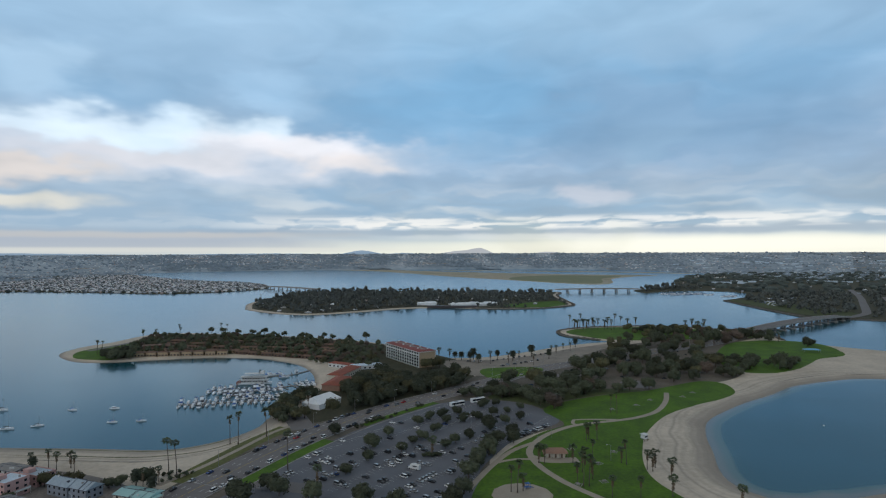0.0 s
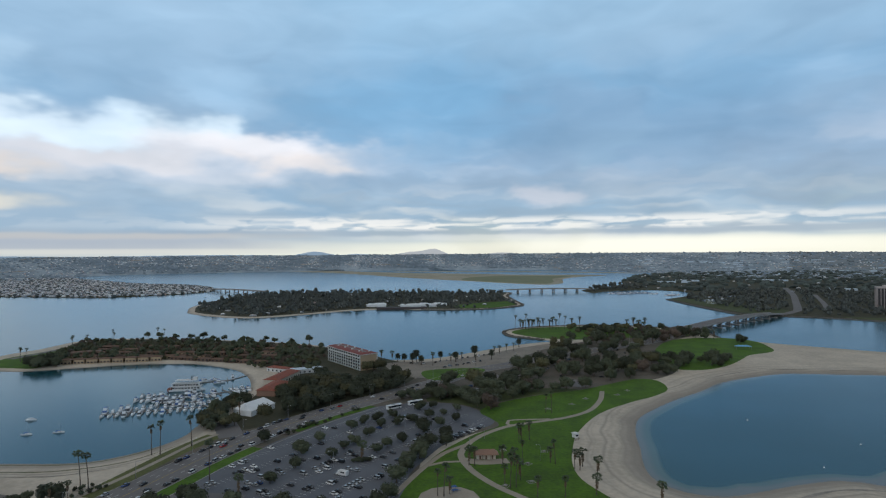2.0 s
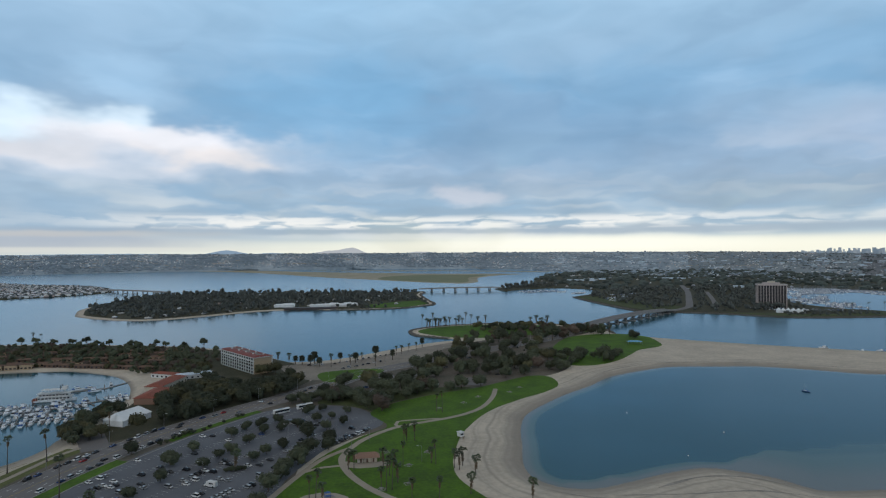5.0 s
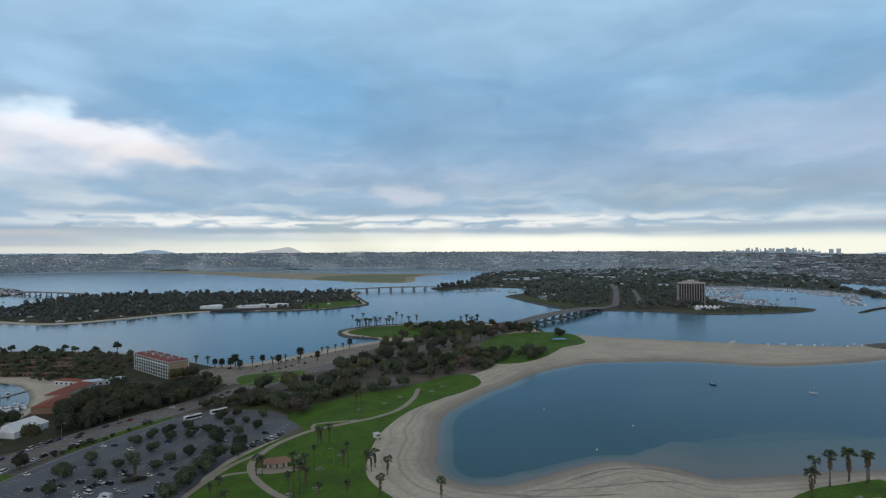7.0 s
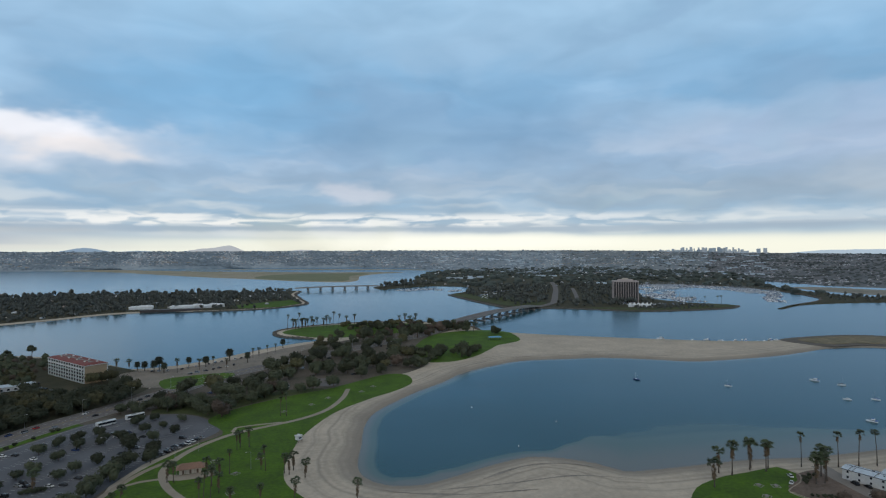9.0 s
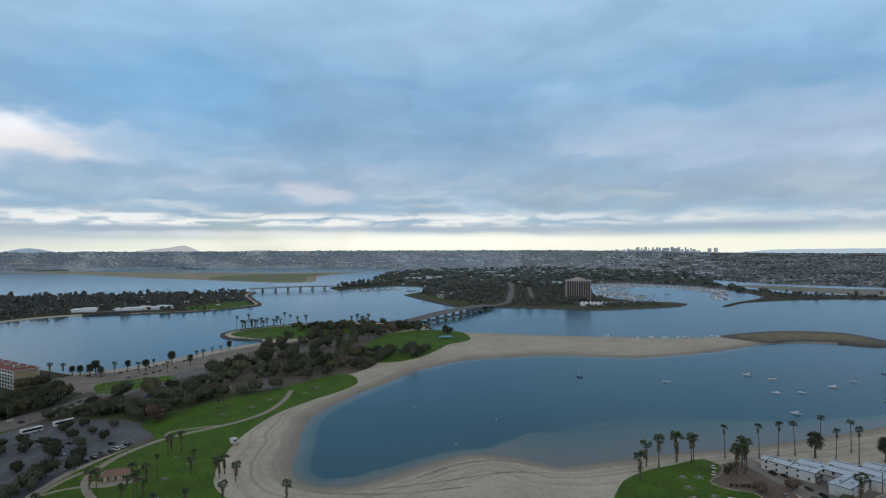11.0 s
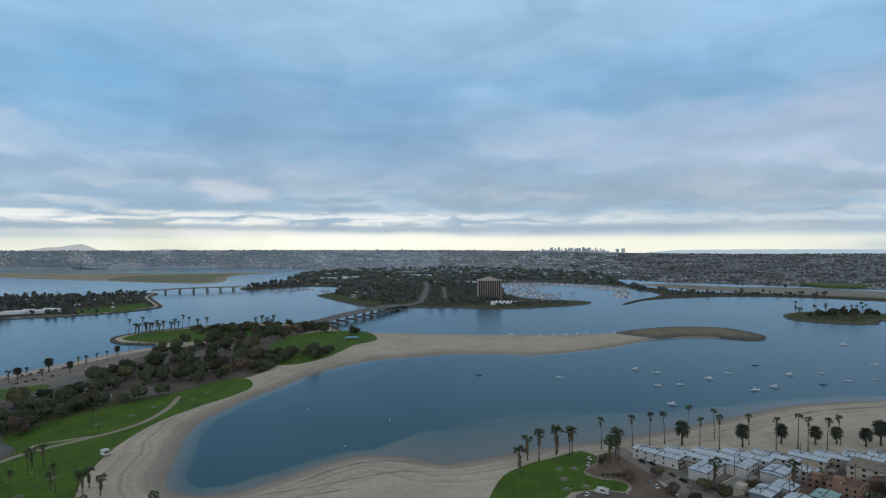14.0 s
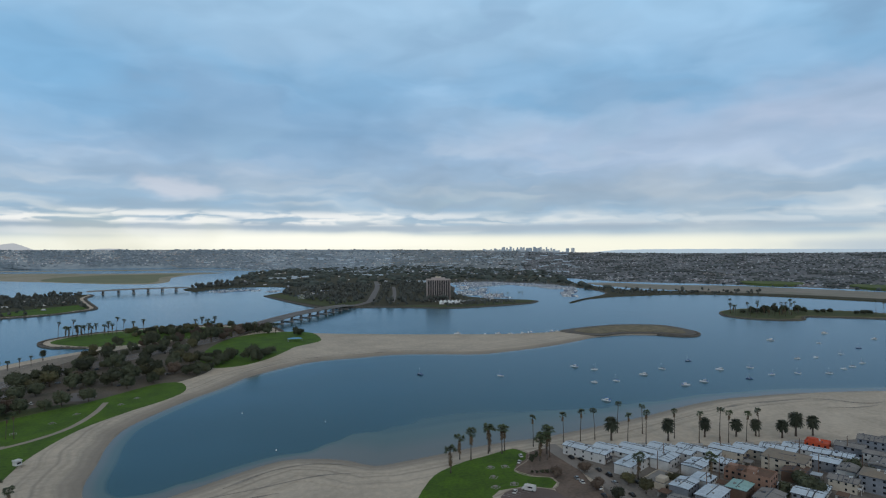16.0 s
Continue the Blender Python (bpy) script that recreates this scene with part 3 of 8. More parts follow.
# ---- mesh building ----
class Form:
    """Vertices and faces gathered for one mesh."""

    def __init__(self):
        self.v, self.f = [], []

    def add(self, verts, faces):
        n = len(self.v)
        self.v.extend(tuple(p) for p in verts)
        self.f.extend(tuple(i + n for i in f) for f in faces)
        return self

    def box(self, x, y, z, sx, sy, sz, turn=0.0, taper=1.0):
        """A box with its base's centre at x, y, z; taper narrows the top."""
        c, s = math.cos(turn), math.sin(turn)
        vs = []
        for k, zz in ((1.0, 0.0), (taper, sz)):
            for u, w in ((-1, -1), (1, -1), (1, 1), (-1, 1)):
                a, b = u * sx / 2 * k, w * sy / 2 * k
                vs.append((x + a * c - b * s, y + a * s + b * c, z + zz))
        return self.add(vs, [(3, 2, 1, 0), (4, 5, 6, 7), (0, 1, 5, 4), (1, 2, 6, 5), (2, 3, 7, 6), (3, 0, 4, 7)])

    def tube(self, line, radii, sides=8, cap=True):
        vs, fs = [], []
        for i, (p, r) in enumerate(zip(line, radii)):
            a, b = Vector(line[max(i - 1, 0)]), Vector(line[min(i + 1, len(line) - 1)])
            d = (b - a).normalized()
            u = d.cross(Vector((0.31, 0.95, 0.02))).normalized()
            w = d.cross(u)
            for k in range(sides):
                t = 2 * math.pi * k / sides
                vs.append(Vector(p) + (u * math.cos(t) + w * math.sin(t)) * r)
        for i in range(len(line) - 1):
            for k in range(sides):
                a, b = i * sides + k, i * sides + (k + 1) % sides
                fs.append((a, b, b + sides, a + sides))
        if cap:
            fs.append(tuple(range(sides))[::-1])
            fs.append(tuple(range((len(line) - 1) * sides, len(line) * sides)))
        return self.add(vs, fs)

    def prism(self, outline, z0, z1):
        """An upright slab with that outline."""
        n = len(outline)
        area = sum(outline[i][0] * outline[(i + 1) % n][1] - outline[(i + 1) % n][0] * outline[i][1] for i in range(n))
        if area < 0:
            outline = outline[::-1]
        vs = [(x, y, z0) for x, y in outline] + [(x, y, z1) for x, y in outline]
        fs = [(i, (i + 1) % n, n + (i + 1) % n, n + i) for i in range(n)]
        fs += [tuple(n + i for i in t) for t in fill(outline)]
        return self.add(vs, fs)

    def ball(self, x, y, z, rx, ry, rz, rows=4, cols=7, rough=0.0, rng=random):
        vs, fs = [(x, y, z - rz)], []
        for i in range(1, rows):
            p = math.pi * i / rows
            for k in range(cols):
                t = 2 * math.pi * (k + 0.5 * (i % 2)) / cols
                q = 1 + rng.uniform(-rough, rough)
                vs.append((x + rx * math.sin(p) * math.cos(t) * q, y + ry * math.sin(p) * math.sin(t) * q, z - rz * math.cos(p) * q))
        vs.append((x, y, z + rz))
        for k in range(cols):
            fs.append((0, 1 + (k + 1) % cols, 1 + k))
            fs.append((len(vs) - 1, len(vs) - 1 - cols + k, len(vs) - 1 - cols + (k + 1) % cols))
        for i in range(rows - 2):
            for k in range(cols):
                a, b = 1 + i * cols + k, 1 + i * cols + (k + 1) % cols
                fs.append((a, b, b + cols, a + cols))
        return self.add(vs, fs)

    def mesh(self, name, material, smooth=False):
        me = bpy.data.meshes.new(name)
        me.from_pydata(self.v, [], self.f)
        me.materials.append(material)
        if smooth:
            me.polygons.foreach_set("use_smooth", [True] * len(me.polygons))
        me.update()
        return me


def fill(outline):
    """Triangles of a flat outline, counter-clockwise."""
    from mathutils.geometry import tessellate_polygon
    tris = tessellate_polygon([[Vector((x, y, 0)) for x, y in outline]])
    out = []
    for a, b, c in tris:
        pa, pb, pc = outline[a], outline[b], outline[c]
        turn = (pb[0] - pa[0]) * (pc[1] - pa[1]) - (pb[1] - pa[1]) * (pc[0] - pa[0])
        out.append((a, b, c) if turn > 0 else (a, c, b))
    return out


def part(name, form, material, parent, label="", smooth=False):
    """One mesh object under a thing or a part."""
    ob = new(name, form.mesh(name, material, smooth) if isinstance(form, Form) else form)
    ob.parent = parent
    if label:
        ob["label"] = label
    return ob


def thing(name, label, category, at=None, group="", kind=""):
    """An empty that stands for a thing and parents its parts."""
    ob = tagged(new(name), label, category, group, kind)
    if at is not None:
        ob.matrix_basis = at
    return ob


def solid(name, form, material, label, category, group="", kind="", smooth=False):
    return tagged(new(name, form.mesh(name, material, smooth)), label, category, group, kind)


def curve(points, step=6.0, closed=True):
    """A smooth line through the corners of a plan."""
    n, out = len(points), []
    for i in range(n if closed else n - 1):
        g = (lambda k: points[k % n]) if closed else (lambda k: points[max(0, min(n - 1, k))])
        p0, p1, p2, p3 = (Vector(g(i + k)) for k in (-1, 0, 1, 2))
        m = max(1, min(12, int((p2 - p1).length / step)))
        for k in range(m):
            t = k / m
            q = 0.5 * (2 * p1 + (p2 - p0) * t + (2 * p0 - 5 * p1 + 4 * p2 - p3) * t * t + (3 * p1 - p0 - 3 * p2 + p3) * t ** 3)
            out.append((q.x, q.y))
    if not closed:
        out.append(tuple(points[-1]))
    return out


def offset(line, d, closed=True):
    """The line moved sideways by d, to its left."""
    n, out = len(line), []
    for i, p in enumerate(line):
        a = line[(i - 1) % n] if closed else line[max(i - 1, 0)]
        b = line[(i + 1) % n] if closed else line[min(i + 1, n - 1)]
        t = Vector((b[0] - a[0], b[1] - a[1]))
        t = t.normalized() if t.length > 1e-6 else Vector((1, 0))
        out.append((p[0] - t.y * d, p[1] + t.x * d))
    return out


def ribbon(line, width, z0, z1):
    """A slab along a line, for roads, paths and strips."""
    a, b = offset(line, width / 2, False), offset(line, -width / 2, False)
    n = len(line)
    f = Form()
    vs = [(*p, z1) for p in a] + [(*p, z1) for p in b] + [(*p, z0) for p in a] + [(*p, z0) for p in b]
    fs = []
    for i in range(n - 1):
        fs += [(i, n + i, n + i + 1, i + 1), (2 * n + i, i, i + 1, 2 * n + i + 1), (n + i, 3 * n + i, 3 * n + i + 1, n + i + 1)]
    return f.add(vs, fs)


def inside(x, y, poly):
    hit, n = False, len(poly)
    for i in range(n):
        (x1, y1), (x2, y2) = poly[i], poly[i - 1]
        if (y1 > y) != (y2 > y) and x < (x2 - x1) * (y - y1) / (y2 - y1) + x1:
            hit = not hit
    return hit


def scatter(poly, count, gap, rng, taken=None):
    """Places in an outline, no two nearer than gap."""
    xs, ys = [p[0] for p in poly], [p[1] for p in poly]
    got = taken if taken is not None else []
    fresh = []
    for _ in range(count * 12):
        if len(fresh) >= count:
            break
        x, y = rng.uniform(min(xs), max(xs)), rng.uniform(min(ys), max(ys))
        if inside(x, y, poly) and all((x - q[0]) ** 2 + (y - q[1]) ** 2 > gap * gap for q in got):
            got.append((x, y))
            fresh.append((x, y))
    return fresh


def gridded(poly, cell, rng, keep=1.0):
    """Places on a loose grid in an outline."""
    xs, ys = [p[0] for p in poly], [p[1] for p in poly]
    out = []
    for i in range(int((max(xs) - min(xs)) / cell) + 1):
        for k in range(int((max(ys) - min(ys)) / cell) + 1):
            x, y = min(xs) + (i + rng.uniform(0.1, 0.9)) * cell, min(ys) + (k + rng.uniform(0.1, 0.9)) * cell
            if rng.random() < keep and inside(x, y, poly):
                out.append((x, y))
    return out


def along(line, gap):
    """Places and headings at even steps along a line."""
    out, rest = [], 0.0
    for (x1, y1), (x2, y2) in zip(line[:-1], line[1:]):
        d = math.hypot(x2 - x1, y2 - y1)
        while rest < d:
            out.append((x1 + (x2 - x1) * rest / d, y1 + (y2 - y1) * rest / d, math.atan2(y2 - y1, x2 - x1)))
            rest += gap
        rest -= d
    return out


# ---- large structure: seabed, land, water ----
def land(name, outline, top, beach, material, label, under=14.0):
    """A piece of land: a flat top, a sloping shore and a foot under water."""
    n = len(outline)
    area = sum(outline[i][0] * outline[(i + 1) % n][1] - outline[(i + 1) % n][0] * outline[i][1] for i in range(n))
    if area < 0:
        outline = outline[::-1]
    rings = [(offset(outline, -under), -2.5), (outline, -0.05), (offset(outline, beach * 0.4), top * 0.35), (offset(outline, beach), top)]
    f = Form()
    vs = [(x, y, z) for ring, z in rings for x, y in ring]
    fs = [(k * n + i, k * n + (i + 1) % n, (k + 1) * n + (i + 1) % n, (k + 1) * n + i) for k in range(3) for i in range(n)]
    fs += [tuple(3 * n + i for i in t) for t in fill(rings[3][0])]
    f.add(vs, fs)
    return solid(name, f, material, label, "ground", kind="structure")


ground = Form().add([(-9000, -9000, -3), (9000, -9000, -3), (9000, 9000, -3), (-9000, 9000, -3)], [(0, 1, 2, 3)])
solid("ground", ground, SEABED, "dark bed of the bay under the water", "ground", kind="structure")

marina_shore = [(-700, -300), (-700, 390), (-400, 366), (-272, 360), (-218, 358), (-172, 355), (-151, 363), (-133, 383), (-125, 404), (-125, 423),
                (-127, 454), (-125, 488), (-117, 519), (-121, 556), (-137, 600), (-160, 634), (-199, 662), (-221, 670), (-279, 671), (-335, 654),
                (-374, 644), (-410, 652), (-447, 685), (-463, 717), (-463, 760), (-448, 799), (-436, 866), (-396, 889), (-306, 875), (-215, 849),
                (-128, 813), (-61, 762), (-9, 696)]
point_shore = [(4, 673), (43, 673), (77, 691), (116, 723), (157, 757), (200, 781), (222, 788), (212, 801), (190, 822), (174, 840), (169, 876),
               (179, 908), (213, 935), (260, 950), (320, 955), (385, 940), (435, 905), (462, 872), (468, 830), (462, 795), (484, 769), (497, 742)]
spit_shore = [(574, 669), (636, 619), (694, 575), (743, 552), (791, 546), (855, 544), (906, 529), (947, 486), (938, 443), (916, 407), (885, 392),
              (862, 400), (850, 432), (815, 462), (768, 474), (727, 470), (664, 465), (600, 470), (559, 478), (526, 505), (484, 534)]
cove_shore = [(445, 543), (395, 553), (352, 541), (310, 521), (275, 491), (240, 465), (210, 438), (187, 413), (172, 382), (162, 350), (152, 320),
              (150, 300), (158, 284), (175, 277), (196, 281), (222, 288), (246, 291), (261, 283), (275, 268), (282, 252), (300, 247)]
south_shore = [(328, 243), (359, 238), (392, 228), (415, 224), (451, 219), (491, 214), (525, 212), (564, 207), (598, 196), (638, 178), (683, 152),
               (760, 95), (900, -30), (950, -300)]
shore = curve(marina_shore + point_shore + spit_shore + cove_shore + south_shore, 7.0)
land("beach_ground", shore, 1.6, 13.0, SAND, "pale sandy shore with damp tide lines")

def tide_strip(name, line, widths, label):
    """Sand combed by tide and rake along a shore; "reach" is the way from the water, in metres."""
    n = len(line)
    rows = [(-3.0, -0.25), (0.0, 0.05), (5.0, 0.75), (13.0, 1.66)] + [(w, 1.67 + 0.01 * k) for k, w in enumerate(widths)]
    vs, reach = [], []
    for d, z in rows:
        vs += [(x, y, z) for x, y in offset(line, d, False)]
        reach += [max(d, 0.0) + 1.0] * n
    fs = [(k * n + i, k * n + i + 1, (k + 1) * n + i + 1, (k + 1) * n + i) for k in range(len(rows) - 1) for i in range(n - 1)]
    ob = solid(name, Form().add(vs, [f[::-1] for f in fs] if inside(*offset(line, 2.0, False)[n // 2], shore) is False else fs), SAND, label, "beach", kind="structure")
    at = ob.data.attributes.new("reach", "FLOAT", "POINT")
    at.data.foreach_set("value", reach)
    return ob


def inward(line):
    """The same line, run so that the land lies on its left."""
    q = offset(line, 6.0, False)[len(line) // 2]
    return line if inside(*q, shore) else line[::-1]


cove_line = inward(curve(spit_shore[-9:] + cove_shore + south_shore[:10], 6.0, False))
tide_strip("tide_sand_cove", cove_line, (20, 28, 36), "pale sand with dark tide and rake lines")
tide_strip("tide_sand_spit", inward(curve(point_shore[-2:] + spit_shore[:4], 6.0, False)), (20, 28), "pale sand with dark tide lines")
tide_strip("tide_sand_north", inward(curve(marina_shore[2:10], 6.0, False)), (18, 24), "pale sand with dark tide lines")

vacation = curve([(-441, 1311), (-412, 1245), (-317, 1161), (-247, 1148), (-167, 1201), (-79, 1272), (19, 1282), (102, 1253), (200, 1262), (277, 1313),
                  (303, 1356), (309, 1469), (320, 1647), (350, 1790), (242, 1800), (112, 1801), (-81, 1865), (-261, 1875), (-388, 1855), (-452, 1778),
                  (-471, 1558), (-469, 1416)], 20)
land("island_ground", vacation, 1.6, 14.0, SAND, "low wooded island with a pale sandy rim")
if not inside(*offset(vacation, 16)[5], vacation):
    vacation = vacation[::-1]
solid("island_earth", Form().prism(offset(vacation, 15), 1.0, 1.9), UNDER, "dark planted earth of the wooded island", "ground", kind="structure")
crown = curve([(-1500, 1880), (-1229, 1869), (-1028, 1832), (-859, 1773), (-759, 1819), (-664, 1896), (-618, 1983), (-609, 2047), (-686, 2233),
               (-822, 2412), (-1075, 2576), (-1313, 2821), (-1642, 3197), (-1900, 3500), (-2600, 3600), (-3200, 2600), (-2600, 1700)], 40)
land("north_shore_ground", crown, 3.0, 14.0, UNDER, "low built-up shore across the bay")
fiesta = curve([(-1182, 4700), (-536, 4114), (-228, 3607), (41, 3050), (288, 2639), (477, 2325), (586, 2233), (675, 2357), (778, 2718), (949, 2971),
                (1127, 3108), (988, 3220), (699, 3330), (430, 3560), (52, 3850), (-361, 4330), (-851, 4720)], 40)
CX0 = 55.0
land("mudflat_ground", fiesta, 1.2, 25.0, MUD, "flat brown and green mudflat island")
land("mudflat_strip", curve([(CX0 + r * math.sin(radians(a)), r * math.cos(radians(a))) for a, r in ((-1, 4130), (6, 3960), (12, 3840), (18, 3720), (21, 3620), (22.5, 3660), (20, 3800), (14, 3960), (7, 4080), (0, 4220))], 40),
     1.0, 25.0, MUD, "tan mudflat strip beyond a tidal channel")
solid("marsh_grass", Form().prism(curve([(300, 2700), (420, 2470), (560, 2290), (640, 2380), (735, 2740), (890, 2975), (760, 3110), (560, 3130), (380, 2990)], 40), 0.6, 1.45), MARSH, "dull green marsh grass on the mudflat", "ground", kind="structure")
quivira = curve([(690, 1457), (667, 1257), (660, 1085), (690, 1037), (723, 1037), (792, 987), (857, 907), (970, 880), (1065, 876), (1123, 905),
                 (1128, 935), (1095, 985), (1075, 1040), (1110, 1190), (1280, 1400), (1430, 1620), (1600, 1560), (1640, 1300), (1500, 1020), (1400, 930),
                 (1257, 880), (1143, 835), (1150, 825), (1257, 866), (1391, 862), (1552, 808), (1646, 706), (1681, 585), (1695, 469), (1720, 200),
                 (1790, 200), (1780, 480), (1760, 640)], 16, False)
quivira_back = curve([(1690, 850), (1600, 990), (1720, 1250), (1850, 1420), (2300, 1900), (2700, 2600), (2400, 3300), (1588, 3233), (1341, 3089),
                      (975, 2480), (813, 2067), (696, 1941), (613, 1886), (590, 1830), (602, 1740), (660, 1800), (800, 1850), (880, 1740),
                      (800, 1570), (704, 1475)], 30, False)
qu = quivira[:-1] + quivira_back
land("park_ground", qu, 2.4, 8.0, UNDER, "wooded flat land round the far marina")
small = curve([(1193, 518), (1143, 475), (1146, 420), (1189, 375), (1247, 391), (1283, 340), (1330, 270), (1400, 150), (1480, 180), (1419, 321),
               (1410, 379), (1361, 460), (1316, 526), (1249, 538)], 14)
land("islet_ground", small, 1.8, 9.0, DRYGRASS, "narrow grassy point with a rocky edge")


def table(x, rows):
    for (a, u), (b, v) in zip(rows[:-1], rows[1:]):
        if x <= b:
            return u + (v - u) * max(0.0, (x - a) / (b - a))
    return rows[-1][1]


NEAR = [(-62, 2700), (-38, 3000), (-30, 3700), (-27, 4250), (-20, 4430), (0, 4450), (14, 4400), (19, 4150), (24, 3500), (30, 3000), (40, 2900), (46, 2700),
        (52, 2480), (56, 2270), (65, 2220), (76, 2120), (95, 2150)]
RISE = [(-62, 3500), (-30, 4150), (-20, 4450), (14, 4400), (24, 4100), (40, 3900), (50, 3300), (58, 2600), (95, 2300)]
CREST = [(-62, 122), (-38, 117), (-20, 118), (0, 120), (20, 122), (36, 119), (44, 112), (50, 98), (60, 88), (70, 92), (80, 105), (95, 110)]
CX, CY, RIM = 55.0, -8.0, 4840.0


def hill_height(a, r):
    r1 = table(a, RISE)
    s = max(0.0, min(1.0, (r - r1) / (RIM - r1)))
    n = noise.noise(Vector((a * 0.25, r * 0.0016, 0.0)))
    return 2.4 + (table(a, CREST) - 2.4) * (s ** 0.9) * (1 + 0.22 * n * (1 - s)) + 2.0 * noise.noise(Vector((a * 0.9, r * 0.004, 5.0))) * s


def hill_place(a, r, z=0.0):
    t = radians(a)
    return (CX + r * math.sin(t), CY + r * math.cos(t), hill_height(a, r) + z)


far = Form()
steps, rows = [-62 + 0.75 * i for i in range(210)], 26
vs = [hill_place(a, table(a, NEAR) + (RIM + 40 - table(a, NEAR)) * k / (rows - 1)) for a in steps for k in range(rows)]
vs = [(x, y, z if i % rows else -1.0) for i, (x, y, z) in enumerate(vs)]
far.add(vs, [(i * rows + k, i * rows + k + 1, (i + 1) * rows + k + 1, (i + 1) * rows + k) for i in range(len(steps) - 1) for k in range(rows - 1)])
for i, fc in enumerate(far.f):
    far.f[i] = fc[::-1]
cut, cut2 = (rows - 1) * 128, (rows - 1) * 145
# HILL carries painted haze; MIDHILL steps down from it to DARKHILL
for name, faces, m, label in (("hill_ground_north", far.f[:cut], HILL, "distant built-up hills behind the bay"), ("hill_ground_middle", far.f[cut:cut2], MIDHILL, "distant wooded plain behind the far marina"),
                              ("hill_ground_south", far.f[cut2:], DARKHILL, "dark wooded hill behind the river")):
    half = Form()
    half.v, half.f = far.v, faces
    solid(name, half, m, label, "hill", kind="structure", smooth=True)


streets, lots = Form(), Form()
hg = random.Random(35)
for k in range(95):
    a0, r = hg.uniform(-44, 80), hg.uniform(0.05, 0.97)
    span, slope, w = hg.uniform(1.0, 5.0), hg.uniform(-60, 60), hg.uniform(5, 11)
    row = []
    for i in range(int(span / 0.25) + 2):
        a = a0 + 0.25 * i
        q = table(a, NEAR) + 60 + (RIM - 80 - table(a, NEAR)) * r + slope * i * 0.25
        row.append((a, min(q, RIM - 20)))
    vs = [hill_place(a, q + d, 1.2) for a, q in row for d in (-w, w)]
    (streets if k % 2 else lots).add(vs, [(2 * i, 2 * i + 2, 2 * i + 3, 2 * i + 1) for i in range(len(row) - 1)])
solid("hill_streets", streets, PATHS, "pale streets and terraces across distant hills", "road", kind="structure")
solid("hill_fields", lots, FARTREES, "haze-paled slopes between hillside houses", "ground", kind="structure")


# the edge of the sandy shelf along the south shore
SHELF = [(150, 280), (165, 284), (190, 292), (205, 285), (250, 294), (297, 308), (344, 318), (401, 323), (480, 262), (560, 232), (640, 196), (760, 110)]


def water_sheet():
    """The bay's surface; its depth over the near cove is the way to the nearest shore, and the south side is a wide shelf."""
    x0, x1, y0, y1, st = 130, 730, 110, 570, 4
    xs, ys = np.arange(x0, x1 + 1, st, dtype=float), np.arange(y0, y1 + 1, st, dtype=float)
    gx, gy = np.meshgrid(xs, ys, indexing="ij")
    line = np.array(shore)
    a, b = line, np.roll(line, -1, axis=0)
    keep = (a[:, 0] > 60) & (a[:, 0] < 800) & (a[:, 1] > 80) & (a[:, 1] < 640)
    a, b = a[keep], b[keep]
    best = np.full(gx.shape, 1e9)
    for (ax, ay), (bx, by) in zip(a, b):
        ex, ey = bx - ax, by - ay
        t = np.clip(((gx - ax) * ex + (gy - ay) * ey) / (ex * ex + ey * ey + 1e-9), 0, 1)
        d = np.hypot(gx - ax - t * ex, gy - ay - t * ey)
        best = np.minimum(best, d)
    edge = np.interp(gx, [x for x, y in SHELF], [y for x, y in SHELF]) + 2.5 * np.sin(gx * 0.09) + 1.5 * np.sin(gx * 0.23 + 1.0)
    wide = 6.0 + 34.0 * np.clip((gx - 310.0) / 130.0, 0, 1)
    side = np.clip((gy - edge + wide) / (2 * wide), 0, 1)
    side = side * side * (3 - 2 * side)
    bank = np.clip(best / 120.0, 0, 0.45)
    deep = np.clip(best / 13.0 * 0.6, 0, 1)
    depth = bank + (deep - bank) * np.where(gx < 165, 1.0, side)
    nx, ny = len(xs), len(ys)
    vs = [(x, y, 0.0) for x, y in zip(gx.ravel(), gy.ravel())]
    fs = [(i * ny + k, (i + 1) * ny + k, (i + 1) * ny + k + 1, i * ny + k + 1) for i in range(nx - 1) for k in range(ny - 1)]
    values = list(depth.ravel())
    far_e = 4850.0
    cols, rws = [-far_e, float(x0), float(xs[-1]), far_e], [-far_e, float(y0), float(ys[-1]), far_e]
    for i in range(3):
        for k in range(3):
            if i == 1 and k == 1:
                continue
            n = len(vs)
            vs += [(cols[i], rws[k], 0), (cols[i + 1], rws[k], 0), (cols[i + 1], rws[k + 1], 0), (cols[i], rws[k + 1], 0)]
            fs.append((n, n + 1, n + 2, n + 3))
            values += [1.0] * 4
    me = bpy.data.meshes.new("water")
    me.from_pydata(vs, [], fs)
    me.materials.append(WATER)
    at = me.attributes.new("depth", "FLOAT", "POINT")
    at.data.foreach_set("value", [float(v) for v in values])
    me.update()
    return tagged(new("water", me), "calm blue-grey bay water with faint ripples", "water", kind="structure")


water_sheet()


